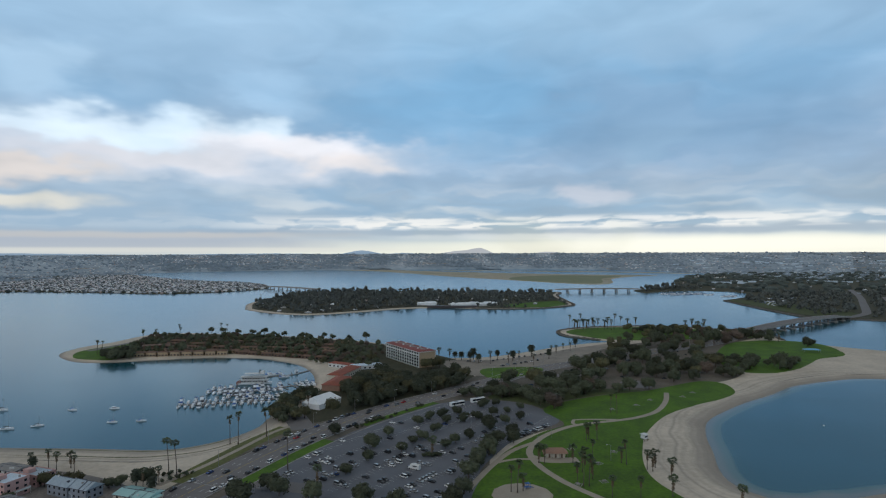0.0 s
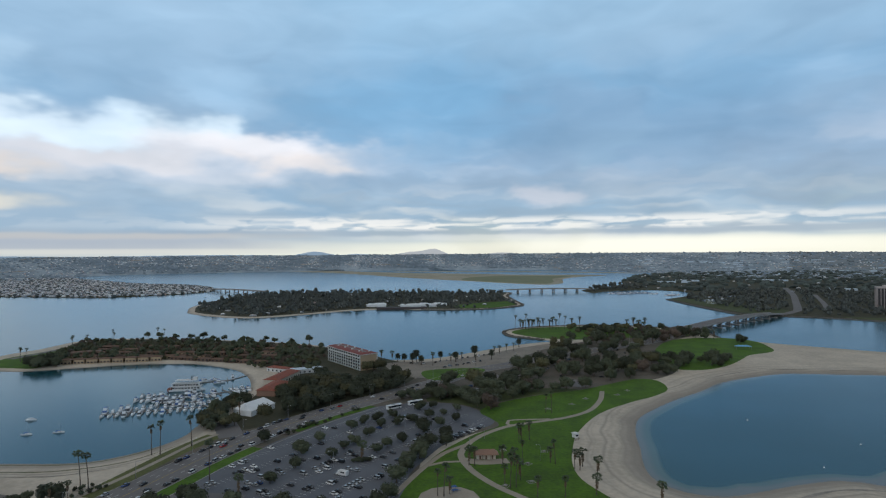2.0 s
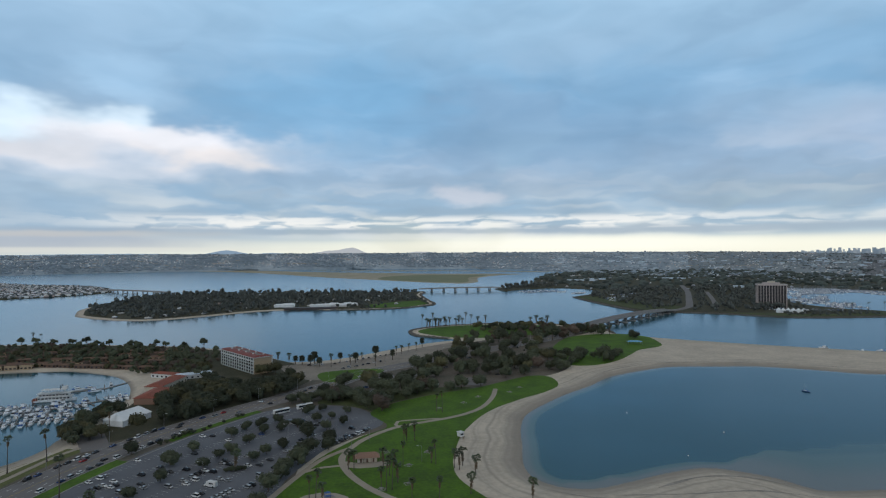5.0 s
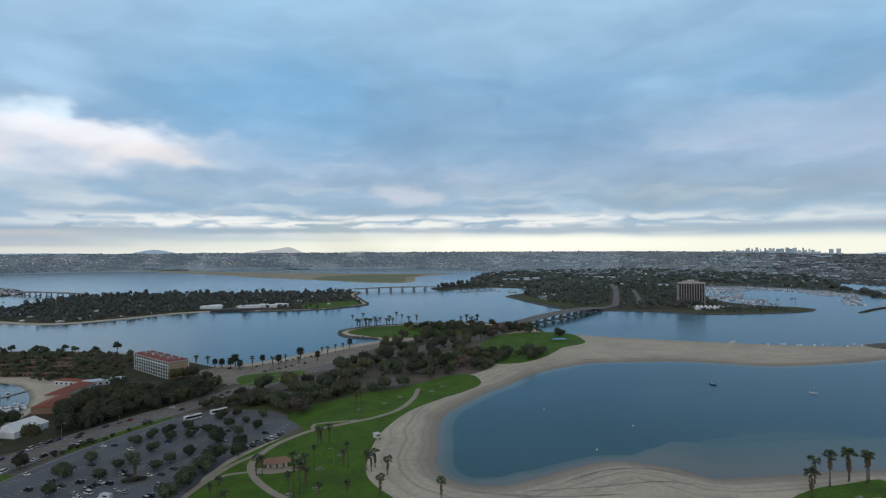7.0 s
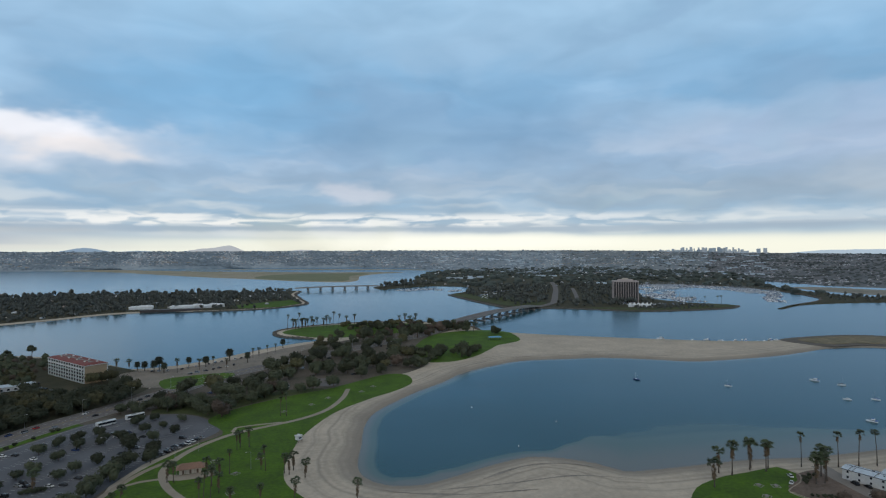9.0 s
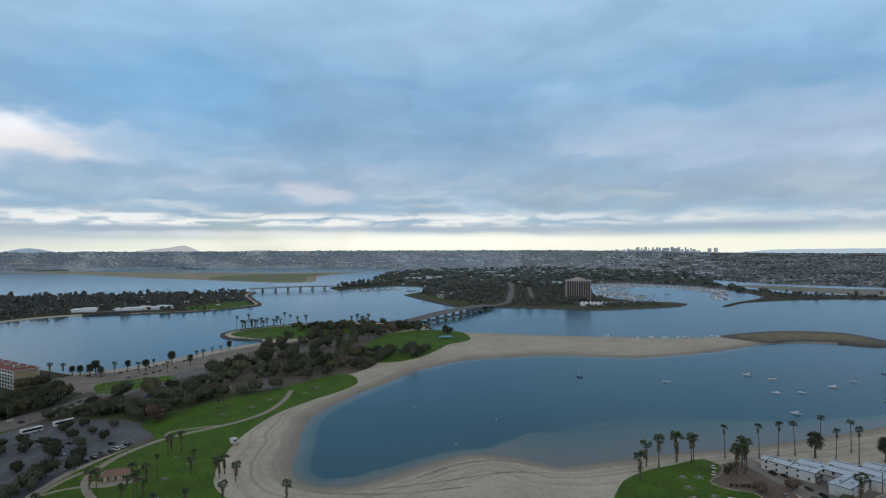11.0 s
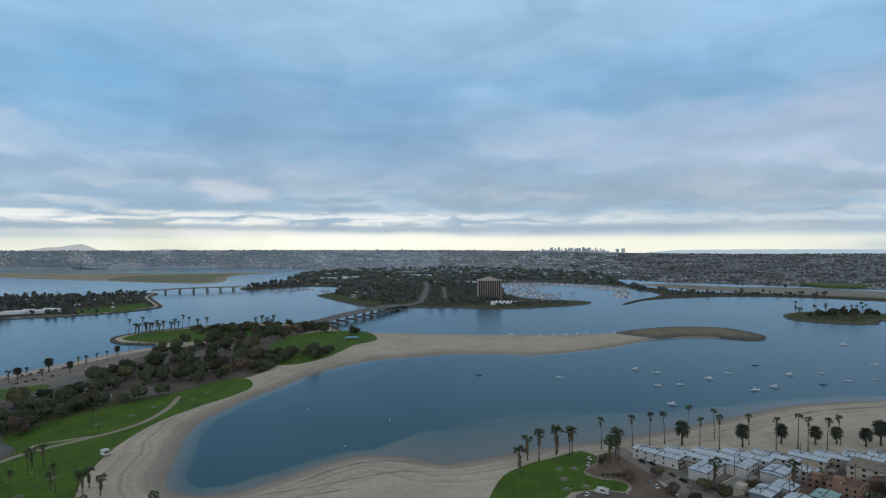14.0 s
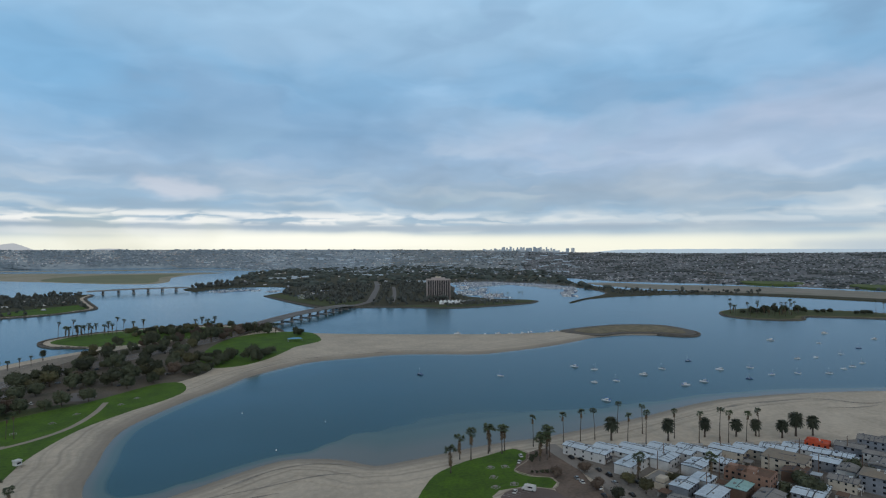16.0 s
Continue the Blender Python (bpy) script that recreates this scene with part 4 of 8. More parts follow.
def riprap(line, width, top, label):
    """A bank of dumped rock along a shore: broken blocks on a sloping bed."""
    line = inward_of(line)
    g = random.Random(len(line))
    f = ribbon(offset(line, width * 0.45, False), width, -1.0, top * 0.7)
    for x, y, a in along(line, 2.6):
        for d in (0.2, 0.45, 0.75):
            s = g.uniform(0.8, 1.9)
            px, py = x - math.sin(a) * width * d + g.uniform(-0.8, 0.8), y + math.cos(a) * width * d + g.uniform(-0.8, 0.8)
            f.box(px, py, top * d * 0.7 - 0.5, s * 1.3, s, s * 0.9 + 0.3, g.uniform(0, 3), g.uniform(0.5, 0.8))
    return solid("rock_bank", f, RIPRAP, label, "rocks", kind="structure")


LANDS = [shore, vacation, qu, small]


def inward_of(line):
    q = offset(line, 5.0, False)[len(line) // 2]
    return line if any(inside(*q, p) for p in LANDS) else line[::-1]


riprap(curve(point_shore[7:20], 8, False), 6.0, 1.7, "dark boulders along the headland shore")
riprap(curve(spit_shore[4:13], 8, False), 7.0, 1.8, "dark boulders round the spit's end")
riprap(curve(small[:60:3], 8, False), 6.0, 1.9, "dark boulders along the rocky point")
riprap(quivira[:150:3], 7.0, 2.4, "dark boulders along the far shore")
riprap([p for p in vacation if p[0] > 60 and p[1] < 1800], 8.0, 1.8, "dark boulders at the island's end")

plot_pad = curve([(150, 528), (172, 552), (190, 540), (196, 508), (182, 488), (160, 500)], 8)
# green parkland patches at the foot of the far hill
for k, pts in enumerate(([(2150, 560), (2300, 640), (2340, 430), (2160, 380)], [(2120, 880), (2240, 960), (2300, 800), (2150, 760)], [(2180, 330), (2350, 380), (2360, 200), (2190, 180)])):
    solid("hill_lawn", Form().prism(curve(pts, 30), -1.0, 7.0 + 0.2 * k), PLAYING, "distant green playing field below the hill", "lawn", kind="structure")

# lawns, roads, car park, paths
TOP = 1.6


def plot(name, points, z, material, label, category, step=6.0):
    return solid(name, Form().prism(curve(points, step), 1.2, TOP + z), material, label, category, kind="structure")


park_lawn = [(15, 262), (32, 333), (62, 379), (84, 400), (82, 416), (76, 439), (95, 462), (136, 486), (170, 498), (197, 514), (234, 536), (252, 528),
             (247, 495), (226, 472), (196, 452), (162, 423), (134, 382), (122, 354), (113, 325), (111, 301), (118, 276), (125, 255), (60, 245)]
plot("lawn_park", park_lawn, 0.10, GRASS, "bright green mown park lawn beside the beach", "lawn")
plot("lawn_woodside", [(38, 474), (60, 463), (74, 448), (84, 425), (86, 408), (80, 430), (92, 462), (136, 487), (170, 499), (150, 508), (112, 503), (70, 497), (44, 490)], 0.085, SHOREGRASS, "dull green grass under the trees", "lawn")
plot("lawn_point", [(290, 585), (300, 640), (330, 705), (375, 765), (420, 785), (462, 778), (482, 748), (472, 700), (455, 668), (415, 648), (392, 625), (355, 590), (317, 571)],
     0.10, GRASS, "green lawn on the sandy point", "lawn")
plot("lawn_tip", [(184, 860), (192, 895), (235, 925), (330, 930), (420, 880), (452, 840), (400, 800), (330, 800), (256, 790), (215, 812)],
     0.10, GRASS, "green lawn on a low headland", "lawn")
plot("lawn_triangle", [(41, 596), (92, 606), (101, 588), (68, 556), (44, 554)], 0.14, GRASS, "small green roadside lawn", "lawn")
plot("lawn_bahia", [(-423, 673), (-440, 712), (-428, 756), (-405, 800), (-385, 720), (-367, 660), (-395, 658)], 0.10, GRASS, "green lawn at the tip of the point", "lawn")
south_lawn = [(262, 180), (291, 213), (316, 222), (337, 222), (360, 221), (360, 210), (350, 203), (339, 199), (335, 195), (337, 184), (343, 177), (340, 171), (333, 168), (326, 176), (318, 180), (303, 179), (290, 140)]
plot("lawn_south", south_lawn, 0.10, GRASS, "green lawn beside the palms", "lawn")
solid("lawn_beach", ribbon(curve([(-136, 300), (-126, 335), (-116, 368), (-104, 396)], 6, False), 13.0, 1.2, TOP + 0.08), DRYLAWN, "dry olive-green strip between beach and avenue", "lawn", kind="structure")
wood = [(31, 474), (29, 526), (60, 552), (93, 575), (188, 709), (260, 770), (330, 800), (409, 844), (430, 812), (360, 750), (330, 690), (305, 600), (249, 540), (178, 502), (79, 461)]
plot("earth_park", [(-150, 240), (-140, 280), (-126, 330), (-110, 392), (-92, 408), (-60, 440), (-10, 505), (30, 560), (70, 610), (150, 655), (250, 722), (330, 765), (370, 760),
                    (320, 690), (300, 590), (262, 540), (190, 508), (150, 480), (120, 440), (90, 402), (60, 380), (30, 340), (8, 250)], 0.03, DIRT, "brown trodden earth round roads and trees", "ground")
plot("earth_bay", [(0, 632), (18, 649), (50, 648), (90, 666), (128, 698), (168, 731), (208, 758), (240, 770), (200, 715), (100, 585), (30, 565)], 0.055, PALEEARTH, "pale trodden earth of the bay car park", "ground")
plot("earth_wood", wood, 0.06, DIRT, "bare brown earth under the trees", "ground")
plot("earth_hotel", [(-108, 420), (-104, 520), (-98, 575), (-120, 632), (-165, 668), (-215, 690), (-290, 692), (-340, 676), (-380, 672), (-400, 760), (-420, 850), (-300, 860), (-130, 795), (-50, 730), (20, 640),
                     (30, 560), (-30, 470), (-90, 405)], 0.05, UNDER, "brown planted earth of the hotel grounds", "ground", 20)
solid("earth_pad", Form().prism([(x * 0.55 + 78, y * 0.55 + 240) for x, y in plot_pad], 1.2, TOP + 0.075), ROAD, "pale bare clearing among the trees", "ground", kind="structure")
lot = [(-104, 262), (-91, 308), (-79, 342), (-63, 377), (-41, 411), (-15, 444), (2, 461), (38, 469), (66, 456), (80, 428), (82, 408), (63, 386), (46, 368), (34, 345), (22, 317),
       (5, 262)]
plot("car_park_surface", lot, 0.07, ASPHALT, "worn grey asphalt car park", "car park")
avenue = curve([(-140, 240), (-126, 280), (-112, 315), (-97, 352), (-80, 385), (-55, 425), (-22, 465), (10, 498), (45, 535), (90, 590), (163, 640), (258, 705), (350, 765), (437, 846)], 8, False)
solid("road_avenue", ribbon(avenue, 23.0, 1.2, TOP + 0.12), ROAD, "grey asphalt avenue with painted lanes", "road", kind="structure")
verge = offset(avenue, -15.4, False)
solid("lawn_strip", ribbon([p for p in offset(avenue, -16.6, False) if 288 < p[1] < 376], 8.8, 1.2, TOP + 0.16), GRASS, "green verge between road and car park", "lawn", kind="structure")
solid("lawn_verge", ribbon([p for p in verge if 396 < p[1] < 462], 6.0, 1.2, TOP + 0.16), GRASS, "green verge along the avenue", "lawn", kind="structure")
solid("kerb_lot", ribbon([p for p in offset(avenue, -21.2, False) if 280 < p[1] < 458], 0.6, 1.2, TOP + 0.24), CONCRETE, "pale concrete kerb of the car park", "kerb", kind="structure")
solid("kerb_left", ribbon(offset(avenue, 11.8, False), 0.5, 1.2, TOP + 0.27), CONCRETE, "pale concrete kerb of the avenue", "kerb", kind="structure")
solid("kerb_right", ribbon(offset(avenue, -11.8, False), 0.5, 1.2, TOP + 0.27), CONCRETE, "pale concrete kerb of the avenue", "kerb", kind="structure")
solid("road_junction", ribbon(curve([(30, 530), (70, 560), (100, 560), (150, 575)], 8, False), 14.0, 1.2, TOP + 0.125), ROAD, "asphalt side road through the trees", "road", kind="structure")
solid("road_side", ribbon(curve([(-92, 392), (-100, 410), (-108, 428)], 6, False), 16.0, 1.2, TOP + 0.115), ROAD, "asphalt forecourt beside the tent", "road", kind="structure")
solid("road_point", ribbon(curve([(-432, 715), (-418, 770), (-402, 830), (-370, 862)], 8, False), 9.0, 1.2, TOP + 0.14), ROAD, "grey lane at the tip of the point", "road", kind="structure")
solid("road_entry", ribbon(curve([(-112, 300), (-85, 296), (-60, 290)], 6, False), 12.0, 1.2, TOP + 0.10), ROAD, "asphalt entry to the car park", "road", kind="structure")


def paint(name, line, width, dash, gap, label, material=PAINT):
    f = Form()
    for x, y, t in along(line, dash + gap):
        f.box(x, y, TOP + 0.13, dash, width, 0.012, t)
    return solid(name, f, material, label, "marking", kind="structure")


paint("marking_centre", offset(avenue, 0.4, False), 0.35, 6, 0.5, "worn yellow centre line", YELLOW)
for k, d in enumerate((-7.6, -4.0, 4.0, 7.6)):
    paint("marking_lane", offset(avenue, d, False), 0.3, 3.0, 6.0, "worn white lane dashes")
bars = Form()
for k in range(9):
    bars.box(-116 + 2.2 * k - 8, 296 - 0.8 * k + 3, TOP + 0.135, 0.7, 5.0, 0.012, 1.15)
solid("marking_crossing", bars, PAINT, "white bars of a pedestrian crossing", "marking", kind="structure")
ROWA = math.atan2(113, 80)
bays = Form()
for u in range(-70, 75, 16):
    for v in range(-85, 100, 3):
        c, s = math.cos(ROWA), math.sin(ROWA)
        x, y = -10 + v * c - u * s, 362 + v * s + u * c
        if inside(x, y, lot):
            bays.box(x, y, TOP + 0.085, 0.14, 4.6, 0.012, ROWA)
solid("marking_bays", bays, PAINT, "faded white parking bay lines", "marking", kind="structure")

park_path = curve([(188, 492), (176, 462), (158, 433), (136, 416), (109, 406), (88, 397), (67, 377), (55, 355), (52, 340), (55, 321), (61, 305), (68, 292), (85, 268)], 5, False)
solid("path_park", ribbon(park_path, 4.0, 1.2, TOP + 0.16), PATHS, "pale concrete park path", "path", kind="structure")
solid("path_lot", ribbon(curve([(57, 362), (42, 347), (28, 322), (14, 290)], 5, False), 3.4, 1.2, TOP + 0.165), PATHS, "pale concrete path by the car park", "path", kind="structure")
solid("path_link", ribbon(curve([(32, 328), (42, 333), (54, 333)], 5, False), 2.6, 1.2, TOP + 0.17), PATHS, "pale concrete link path", "path", kind="structure")
solid("path_north", ribbon(curve([(92, 398), (93, 412), (123, 413)], 5, False), 2.4, 1.2, TOP + 0.155), PATHS, "pale concrete branch path", "path", kind="structure")
solid("path_hut", ribbon(curve([(52, 336), (62, 331), (78, 332)], 5, False), 8.0, 1.2, TOP + 0.172), PATHS, "pale paved terrace of the park hut", "path", kind="structure")
solid("path_beach", ribbon(curve([(-143, 296), (-131, 323), (-121, 352), (-111, 384), (-103, 398)], 5, False), 3.2, 1.2, TOP + 0.15), PATHS, "pale concrete beach path", "path", kind="structure")
plot("sand_court", [(40 + 15 * math.cos(a * 0.5236), 283 + 15 * math.sin(a * 0.5236)) for a in range(12)], 0.18, PATHS, "round pale sand play court", "court", 4)
plot("south_car_park", [(306, 176), (318, 178.5), (326, 175), (332, 166), (330, 158), (326, 130), (300, 130), (292, 150)], 0.13, REDASPHALT, "reddish-brown asphalt car park by the houses", "car park")
plot("south_planting", [(336, 196), (341, 201), (352, 204), (359, 210), (375, 209), (370, 191), (361, 172), (351, 155), (344, 130), (327, 130), (330, 158), (334, 167), (341, 170), (344, 177), (338, 185)], 0.12, PLANTING, "brown planted slope beside the lane", "ground", 4)
solid("kerb_south", ribbon(curve([(359, 222), (361, 211), (352, 202.5), (340, 198.5), (334.5, 195), (336, 185), (342.5, 178), (340.5, 170.5), (333, 167), (326, 175.5), (318, 179), (304, 178)], 3, False), 0.7, 1.2, TOP + 0.2), PATHS, "pale concrete kerb round the lawn", "kerb", kind="structure")
slots = Form()
for k in range(7):
    slots.box(309 + 2.6 * k, 174.5 - 0.35 * k, TOP + 0.138, 0.14, 4.6, 0.012, 0.5)
solid("marking_slots", slots, PAINT, "white parking bay lines", "marking", kind="structure")


def wrack(line, width, seed, material=WRACK, label="dark damp tide line on pale sand", z=TOP + 0.125):
    """A ragged line of damp dark sand left by the tide."""
    g = random.Random(seed)
    line = curve(line, 4, False)
    k = len(line)
    ws = [max(0.25, width * (0.55 + 1.0 * noise.noise(Vector((i * 0.22, seed, 0.0)))) * min(1.0, i / 4, (k - 1 - i) / 4)) for i in range(k)]
    up, dn = [], []
    for i, (x, y) in enumerate(line):
        a, b = line[max(0, i - 1)], line[min(k - 1, i + 1)]
        t = math.atan2(b[1] - a[1], b[0] - a[0])
        up.append((x - math.sin(t) * ws[i], y + math.cos(t) * ws[i], z))
        dn.append((x + math.sin(t) * ws[i] * g.uniform(0.6, 1.2), y - math.cos(t) * ws[i] * g.uniform(0.6, 1.2), z))
    return solid("tide_wrack", Form().add(up + dn, [(i, k + i, k + i + 1, i + 1) for i in range(k - 1)]), material, label, "beach", kind="structure")


wrack([(544, 188), (560, 185), (576, 180), (596, 172), (620, 161), (634, 148), (638, 134), (645, 125), (659, 119)], 2.4, 1)
wrack([(607, 141), (617, 131), (630, 124), (644, 119)], 1.9, 2)
wrack([(560, 176), (580, 171), (596, 164)], 0.8, 3)
wrack([(470, 192), (500, 190), (530, 184)], 0.7, 4)
wrack([(300, 530), (340, 552), (385, 566), (430, 560)], 1.4, 9)
wrack([(440, 556), (490, 545), (530, 520), (570, 496)], 1.3, 11)
wrack([(205, 268), (235, 276), (258, 270), (272, 256)], 1.8, 12)
wrack([(180, 264), (215, 258), (250, 254), (275, 240)], 1.2, 13)
wrack([(150, 278), (165, 266), (190, 254), (225, 246)], 1.3, 14)
wrack([(640, 505), (690, 503), (740, 502)], 0.9, 5)
wrack([(-262, 355), (-218, 354), (-173, 351), (-148.5, 359.5), (-130, 381)], 1.3, 21, ALGAE, "green algae along the waterline", 0.70)
wrack([(-250, 341), (-215, 340), (-172, 338), (-140, 350), (-122, 376)], 1.2, 22, ALGAE, "greenish streak on the sand")
wrack([(-240, 334), (-200, 332), (-166, 331), (-140, 342)], 1.2, 23)
wrack([(590, 520), (640, 514), (700, 512)], 0.7, 6)
solid("road_alley", ribbon([(381, 213), (374, 197), (365, 168), (358, 150), (351, 133)], 9.0, 1.2, TOP + 0.17), LANE, "pale asphalt lane between the houses", "road", kind="structure")
plot("town_ground", [(372, 196), (400, 190), (470, 142), (540, 100), (640, 60), (700, -40), (500, -60), (345, 110), (356, 155)], 0.09, YARD, "grey paved ground between the houses", "ground", 20)
plot("town_ground_north", [(-330, 200), (-300, 322), (-240, 322), (-190, 312), (-150, 290), (-132, 262), (-130, 200)], 0.09, YARD, "grey paved ground between the houses", "ground", 20)
plot("spit_rock", [(775, 541), (855, 539), (903, 524), (942, 486), (934, 445), (914, 411), (887, 398), (868, 405), (856, 436), (820, 466), (775, 478), (765, 510)], 0.5, RIPRAP,
     "dark rocky end of the sand spit", "rock")
plot("spit_grass", [(790, 528), (855, 526), (895, 511), (926, 481), (920, 449), (905, 424), (888, 412), (878, 418), (868, 444), (830, 478), (790, 488)], 1.0, TANGRASS,
     "dry yellow grass on the rocky spit", "ground")
land("river_flat", curve([(1740, 690), (1800, 420), (1830, 200), (2090, 200), (2075, 520), (2060, 760), (2035, 920), (1930, 1060), (1900, 1250), (1800, 1300), (1700, 1060)], 30), 0.5, 20.0, FLAT,
     "pale sandy flat in the river channel")
plot("quivira_lawn", [(698, 1440), (680, 1260), (676, 1110), (700, 1060), (780, 1100), (790, 1250), (760, 1420)], 1.2, SHOREGRASS, "dull green shore grass below trees", "lawn", 20)
plot("quivira_strip", [(800, 996), (860, 918), (970, 890), (1060, 888), (1112, 908), (1080, 950), (960, 930), (880, 960)], 1.0, SHOREGRASS, "dull green strip along the far shore", "lawn", 16)
plot("islet_lawn", [(1185, 508), (1155, 472), (1160, 430), (1192, 392), (1250, 405), (1295, 360), (1350, 300), (1400, 330), (1390, 380), (1350, 450), (1308, 512), (1249, 526)],
     0.4, SHOREGRASS, "dull green grass on the rocky point", "lawn", 14)
plot("vacation_lawn", [(150, 1285), (210, 1280), (265, 1325), (285, 1370), (280, 1440), (200, 1400), (140, 1340)], 0.6, GRASS, "green lawn at the island's end", "lawn", 16)


# ---- plants ----
def crown_mesh(name, material, r, h, z, lobes, clumps, size, seed):
    """A crown of leaf clumps on several lobes round dark cores, with gaps and an uneven outline."""
    rng = random.Random(seed)
    f = Form()
    centres = []
    for i in range(lobes):
        t = 2 * math.pi * (i + rng.random()) / lobes
        d = r * rng.uniform(0.30, 0.62) if i else 0.0
        q = rng.uniform(0.42, 0.62) * r
        centres.append((d * math.cos(t), d * math.sin(t), z + h * rng.uniform(0.25, 0.72), q, q * h / r * rng.uniform(0.55, 0.75)))
    for cx, cy, cz, q, qz in centres:
        f.ball(cx, cy, cz, q * 0.80, q * 0.80, qz * 0.80, 4, 7, 0.16, rng)
    for i in range(clumps):
        cx, cy, cz, q, qz = centres[i % lobes]
        d = Vector((rng.gauss(0, 1), rng.gauss(0, 1), rng.gauss(0.15, 1))).normalized()
        p = Vector((cx, cy, cz)) + Vector((d.x * q, d.y * q, d.z * qz)) * rng.uniform(0.78, 1.12)
        n = (d + Vector((rng.uniform(-0.7, 0.7), rng.uniform(-0.7, 0.7), rng.uniform(-0.5, 0.7)))).normalized()
        u = n.cross(Vector((0.2, 0.9, 0.4))).normalized()
        w = n.cross(u)
        s = size * rng.uniform(0.6, 1.3)
        ring = [p + (u * math.cos(a) + w * math.sin(a)) * s * rng.uniform(0.55, 1.0) for a in (0, 1.3, 2.5, 3.8, 5.0)]
        f.add([p + n * s * 0.35] + ring, [(0, 1 + k, 1 + (k + 1) % 5) for k in range(5)])
    return f.mesh(name, material)


def trunk_form(h, r, r_crown, limbs, seed):
    rng = random.Random(seed)
    f = Form()
    f.tube([(0, 0, -0.3), (0.1, 0, h * 0.3), (0.25, 0.1, h * 0.62), (0.3, 0.15, h * 0.9)], [r * 1.3, r, r * 0.75, r * 0.3], 7)
    for i in range(limbs):
        t = 2 * math.pi * (i + rng.random() * 0.6) / limbs
        b = Vector((0.15, 0.05, h * rng.uniform(0.38, 0.55)))
        e = Vector((math.cos(t) * r_crown * 0.6, math.sin(t) * r_crown * 0.6, h * rng.uniform(0.7, 0.88)))
        f.tube([b, (b + e) / 2 + Vector((0, 0, 0.4)), e], [r * 0.55, r * 0.38, r * 0.12], 5)
    return f


def make_tree(label, leaf, h, r, lobes, clumps, size, seed, base=0.28):
    t = thing("tree", label, "tree")
    part("trunk", trunk_form(h * 0.8, h * 0.022 + 0.08, r, 4, seed), BARK, t, smooth=True)
    part("crown", crown_mesh("crown", leaf, r, h * (1 - base), h * base, lobes, clumps, size, seed), leaf, t)
    return t


def put(kinds, places, rng, low=0.8, high=1.25, z=TOP + 0.05, group=""):
    """Copies of kinds of thing at places, each turned and sized a little differently."""
    for x, y in places:
        src = rng.choice(kinds)
        s = rng.uniform(low, high)
        m = pose(x, y, z, 0, 0, rng.uniform(0, 360)) @ Matrix.Diagonal((s * rng.uniform(0.9, 1.1), s * rng.uniform(0.9, 1.1), s, 1))
        ob = copy_thing(src, pose(0, 0, 0))
        ob.matrix_basis = m
        if group:
            ob["group"] = group


def grove(name, kinds, places, rng, low, high, z, label):
    """Many trees joined into one stretch of woodland: whole crowns and trunks, each turned and sized."""
    packs = []
    for k in kinds:
        crown_ob = [c for c in k.children if c.name.startswith("crown")][0]
        me = crown_ob.data
        co = np.empty(len(me.vertices) * 3)
        me.vertices.foreach_get("co", co)
        packs.append((co.reshape(-1, 3), [tuple(p.vertices) for p in me.polygons], me.materials[0]))
    forms = {}
    for x, y in places:
        co, faces, m = rng.choice(packs)
        a, s = rng.uniform(0, 6.28), rng.uniform(low, high)
        c, sn = math.cos(a) * s * rng.uniform(0.9, 1.1), math.sin(a) * s * rng.uniform(0.9, 1.1)
        f = forms.setdefault(m, Form())
        f.add(np.stack([x + co[:, 0] * c - co[:, 1] * sn, y + co[:, 0] * sn + co[:, 1] * c, z + co[:, 2] * s], 1).tolist(), faces)
    for m, f in forms.items():
        solid(name, f, m, label, "trees", kind="stuff")


def park_away(ob):
    """Removes a pattern thing once its copies stand."""
    for o in (*ob.children_recursive, ob):
        bpy.data.objects.remove(o)


rng = random.Random(11)
DARK = [make_tree("dark green broad-crowned park tree", LEAF, 8.0, 5.4, 9, 400, 0.62, 3, 0.12), make_tree("dark green round-headed tree", LEAF, 7.2, 4.8, 8, 360, 0.58, 4, 0.10),
        make_tree("dark evergreen tree with an uneven crown", LEAF, 9.5, 5.0, 9, 400, 0.62, 5, 0.12)]
OLIVES = [make_tree("olive-green loose-crowned park tree", OLIVE, 9.0, 5.0, 9, 360, 0.58, 6, 0.14), make_tree("olive-green spreading tree over bare earth", OLIVE, 7.4, 5.4, 9, 360, 0.58, 7, 0.12)]
RUSSETS = [make_tree("russet half-bare winter tree", RUSSET, 9.5, 6.0, 10, 380, 0.5, 8, 0.16)]
TALL = [make_tree("tall dark eucalyptus with a high crown", LEAF, 18.0, 6.0, 8, 230, 0.95, 9, 0.4), make_tree("tall umbrella-headed dark tree", LEAF, 16.0, 6.5, 7, 210, 0.95, 10, 0.55)]
BUSH = [make_tree("low dark rounded shrub", LEAF, 2.6, 2.0, 4, 80, 0.45, 12, 0.02)]

LIGHT = [make_tree("dark woodland tree", LEAF, 10.0, 5.2, 7, 150, 0.8, 13, 0.12), make_tree("olive woodland tree", OLIVE, 9.0, 5.0, 7, 150, 0.8, 14, 0.12),
         make_tree("russet woodland tree", RUSSET, 8.0, 5.0, 7, 150, 0.75, 15, 0.12), make_tree("dark woodland tree", LEAF, 12.0, 5.4, 8, 160, 0.85, 16, 0.15)]
taken = [(-60.5 + u * 0.525 + v * 0.85, 668 - u * 0.851 + v * 0.525) for u in range(-4, 80, 5) for v in range(-6, 26, 5)]
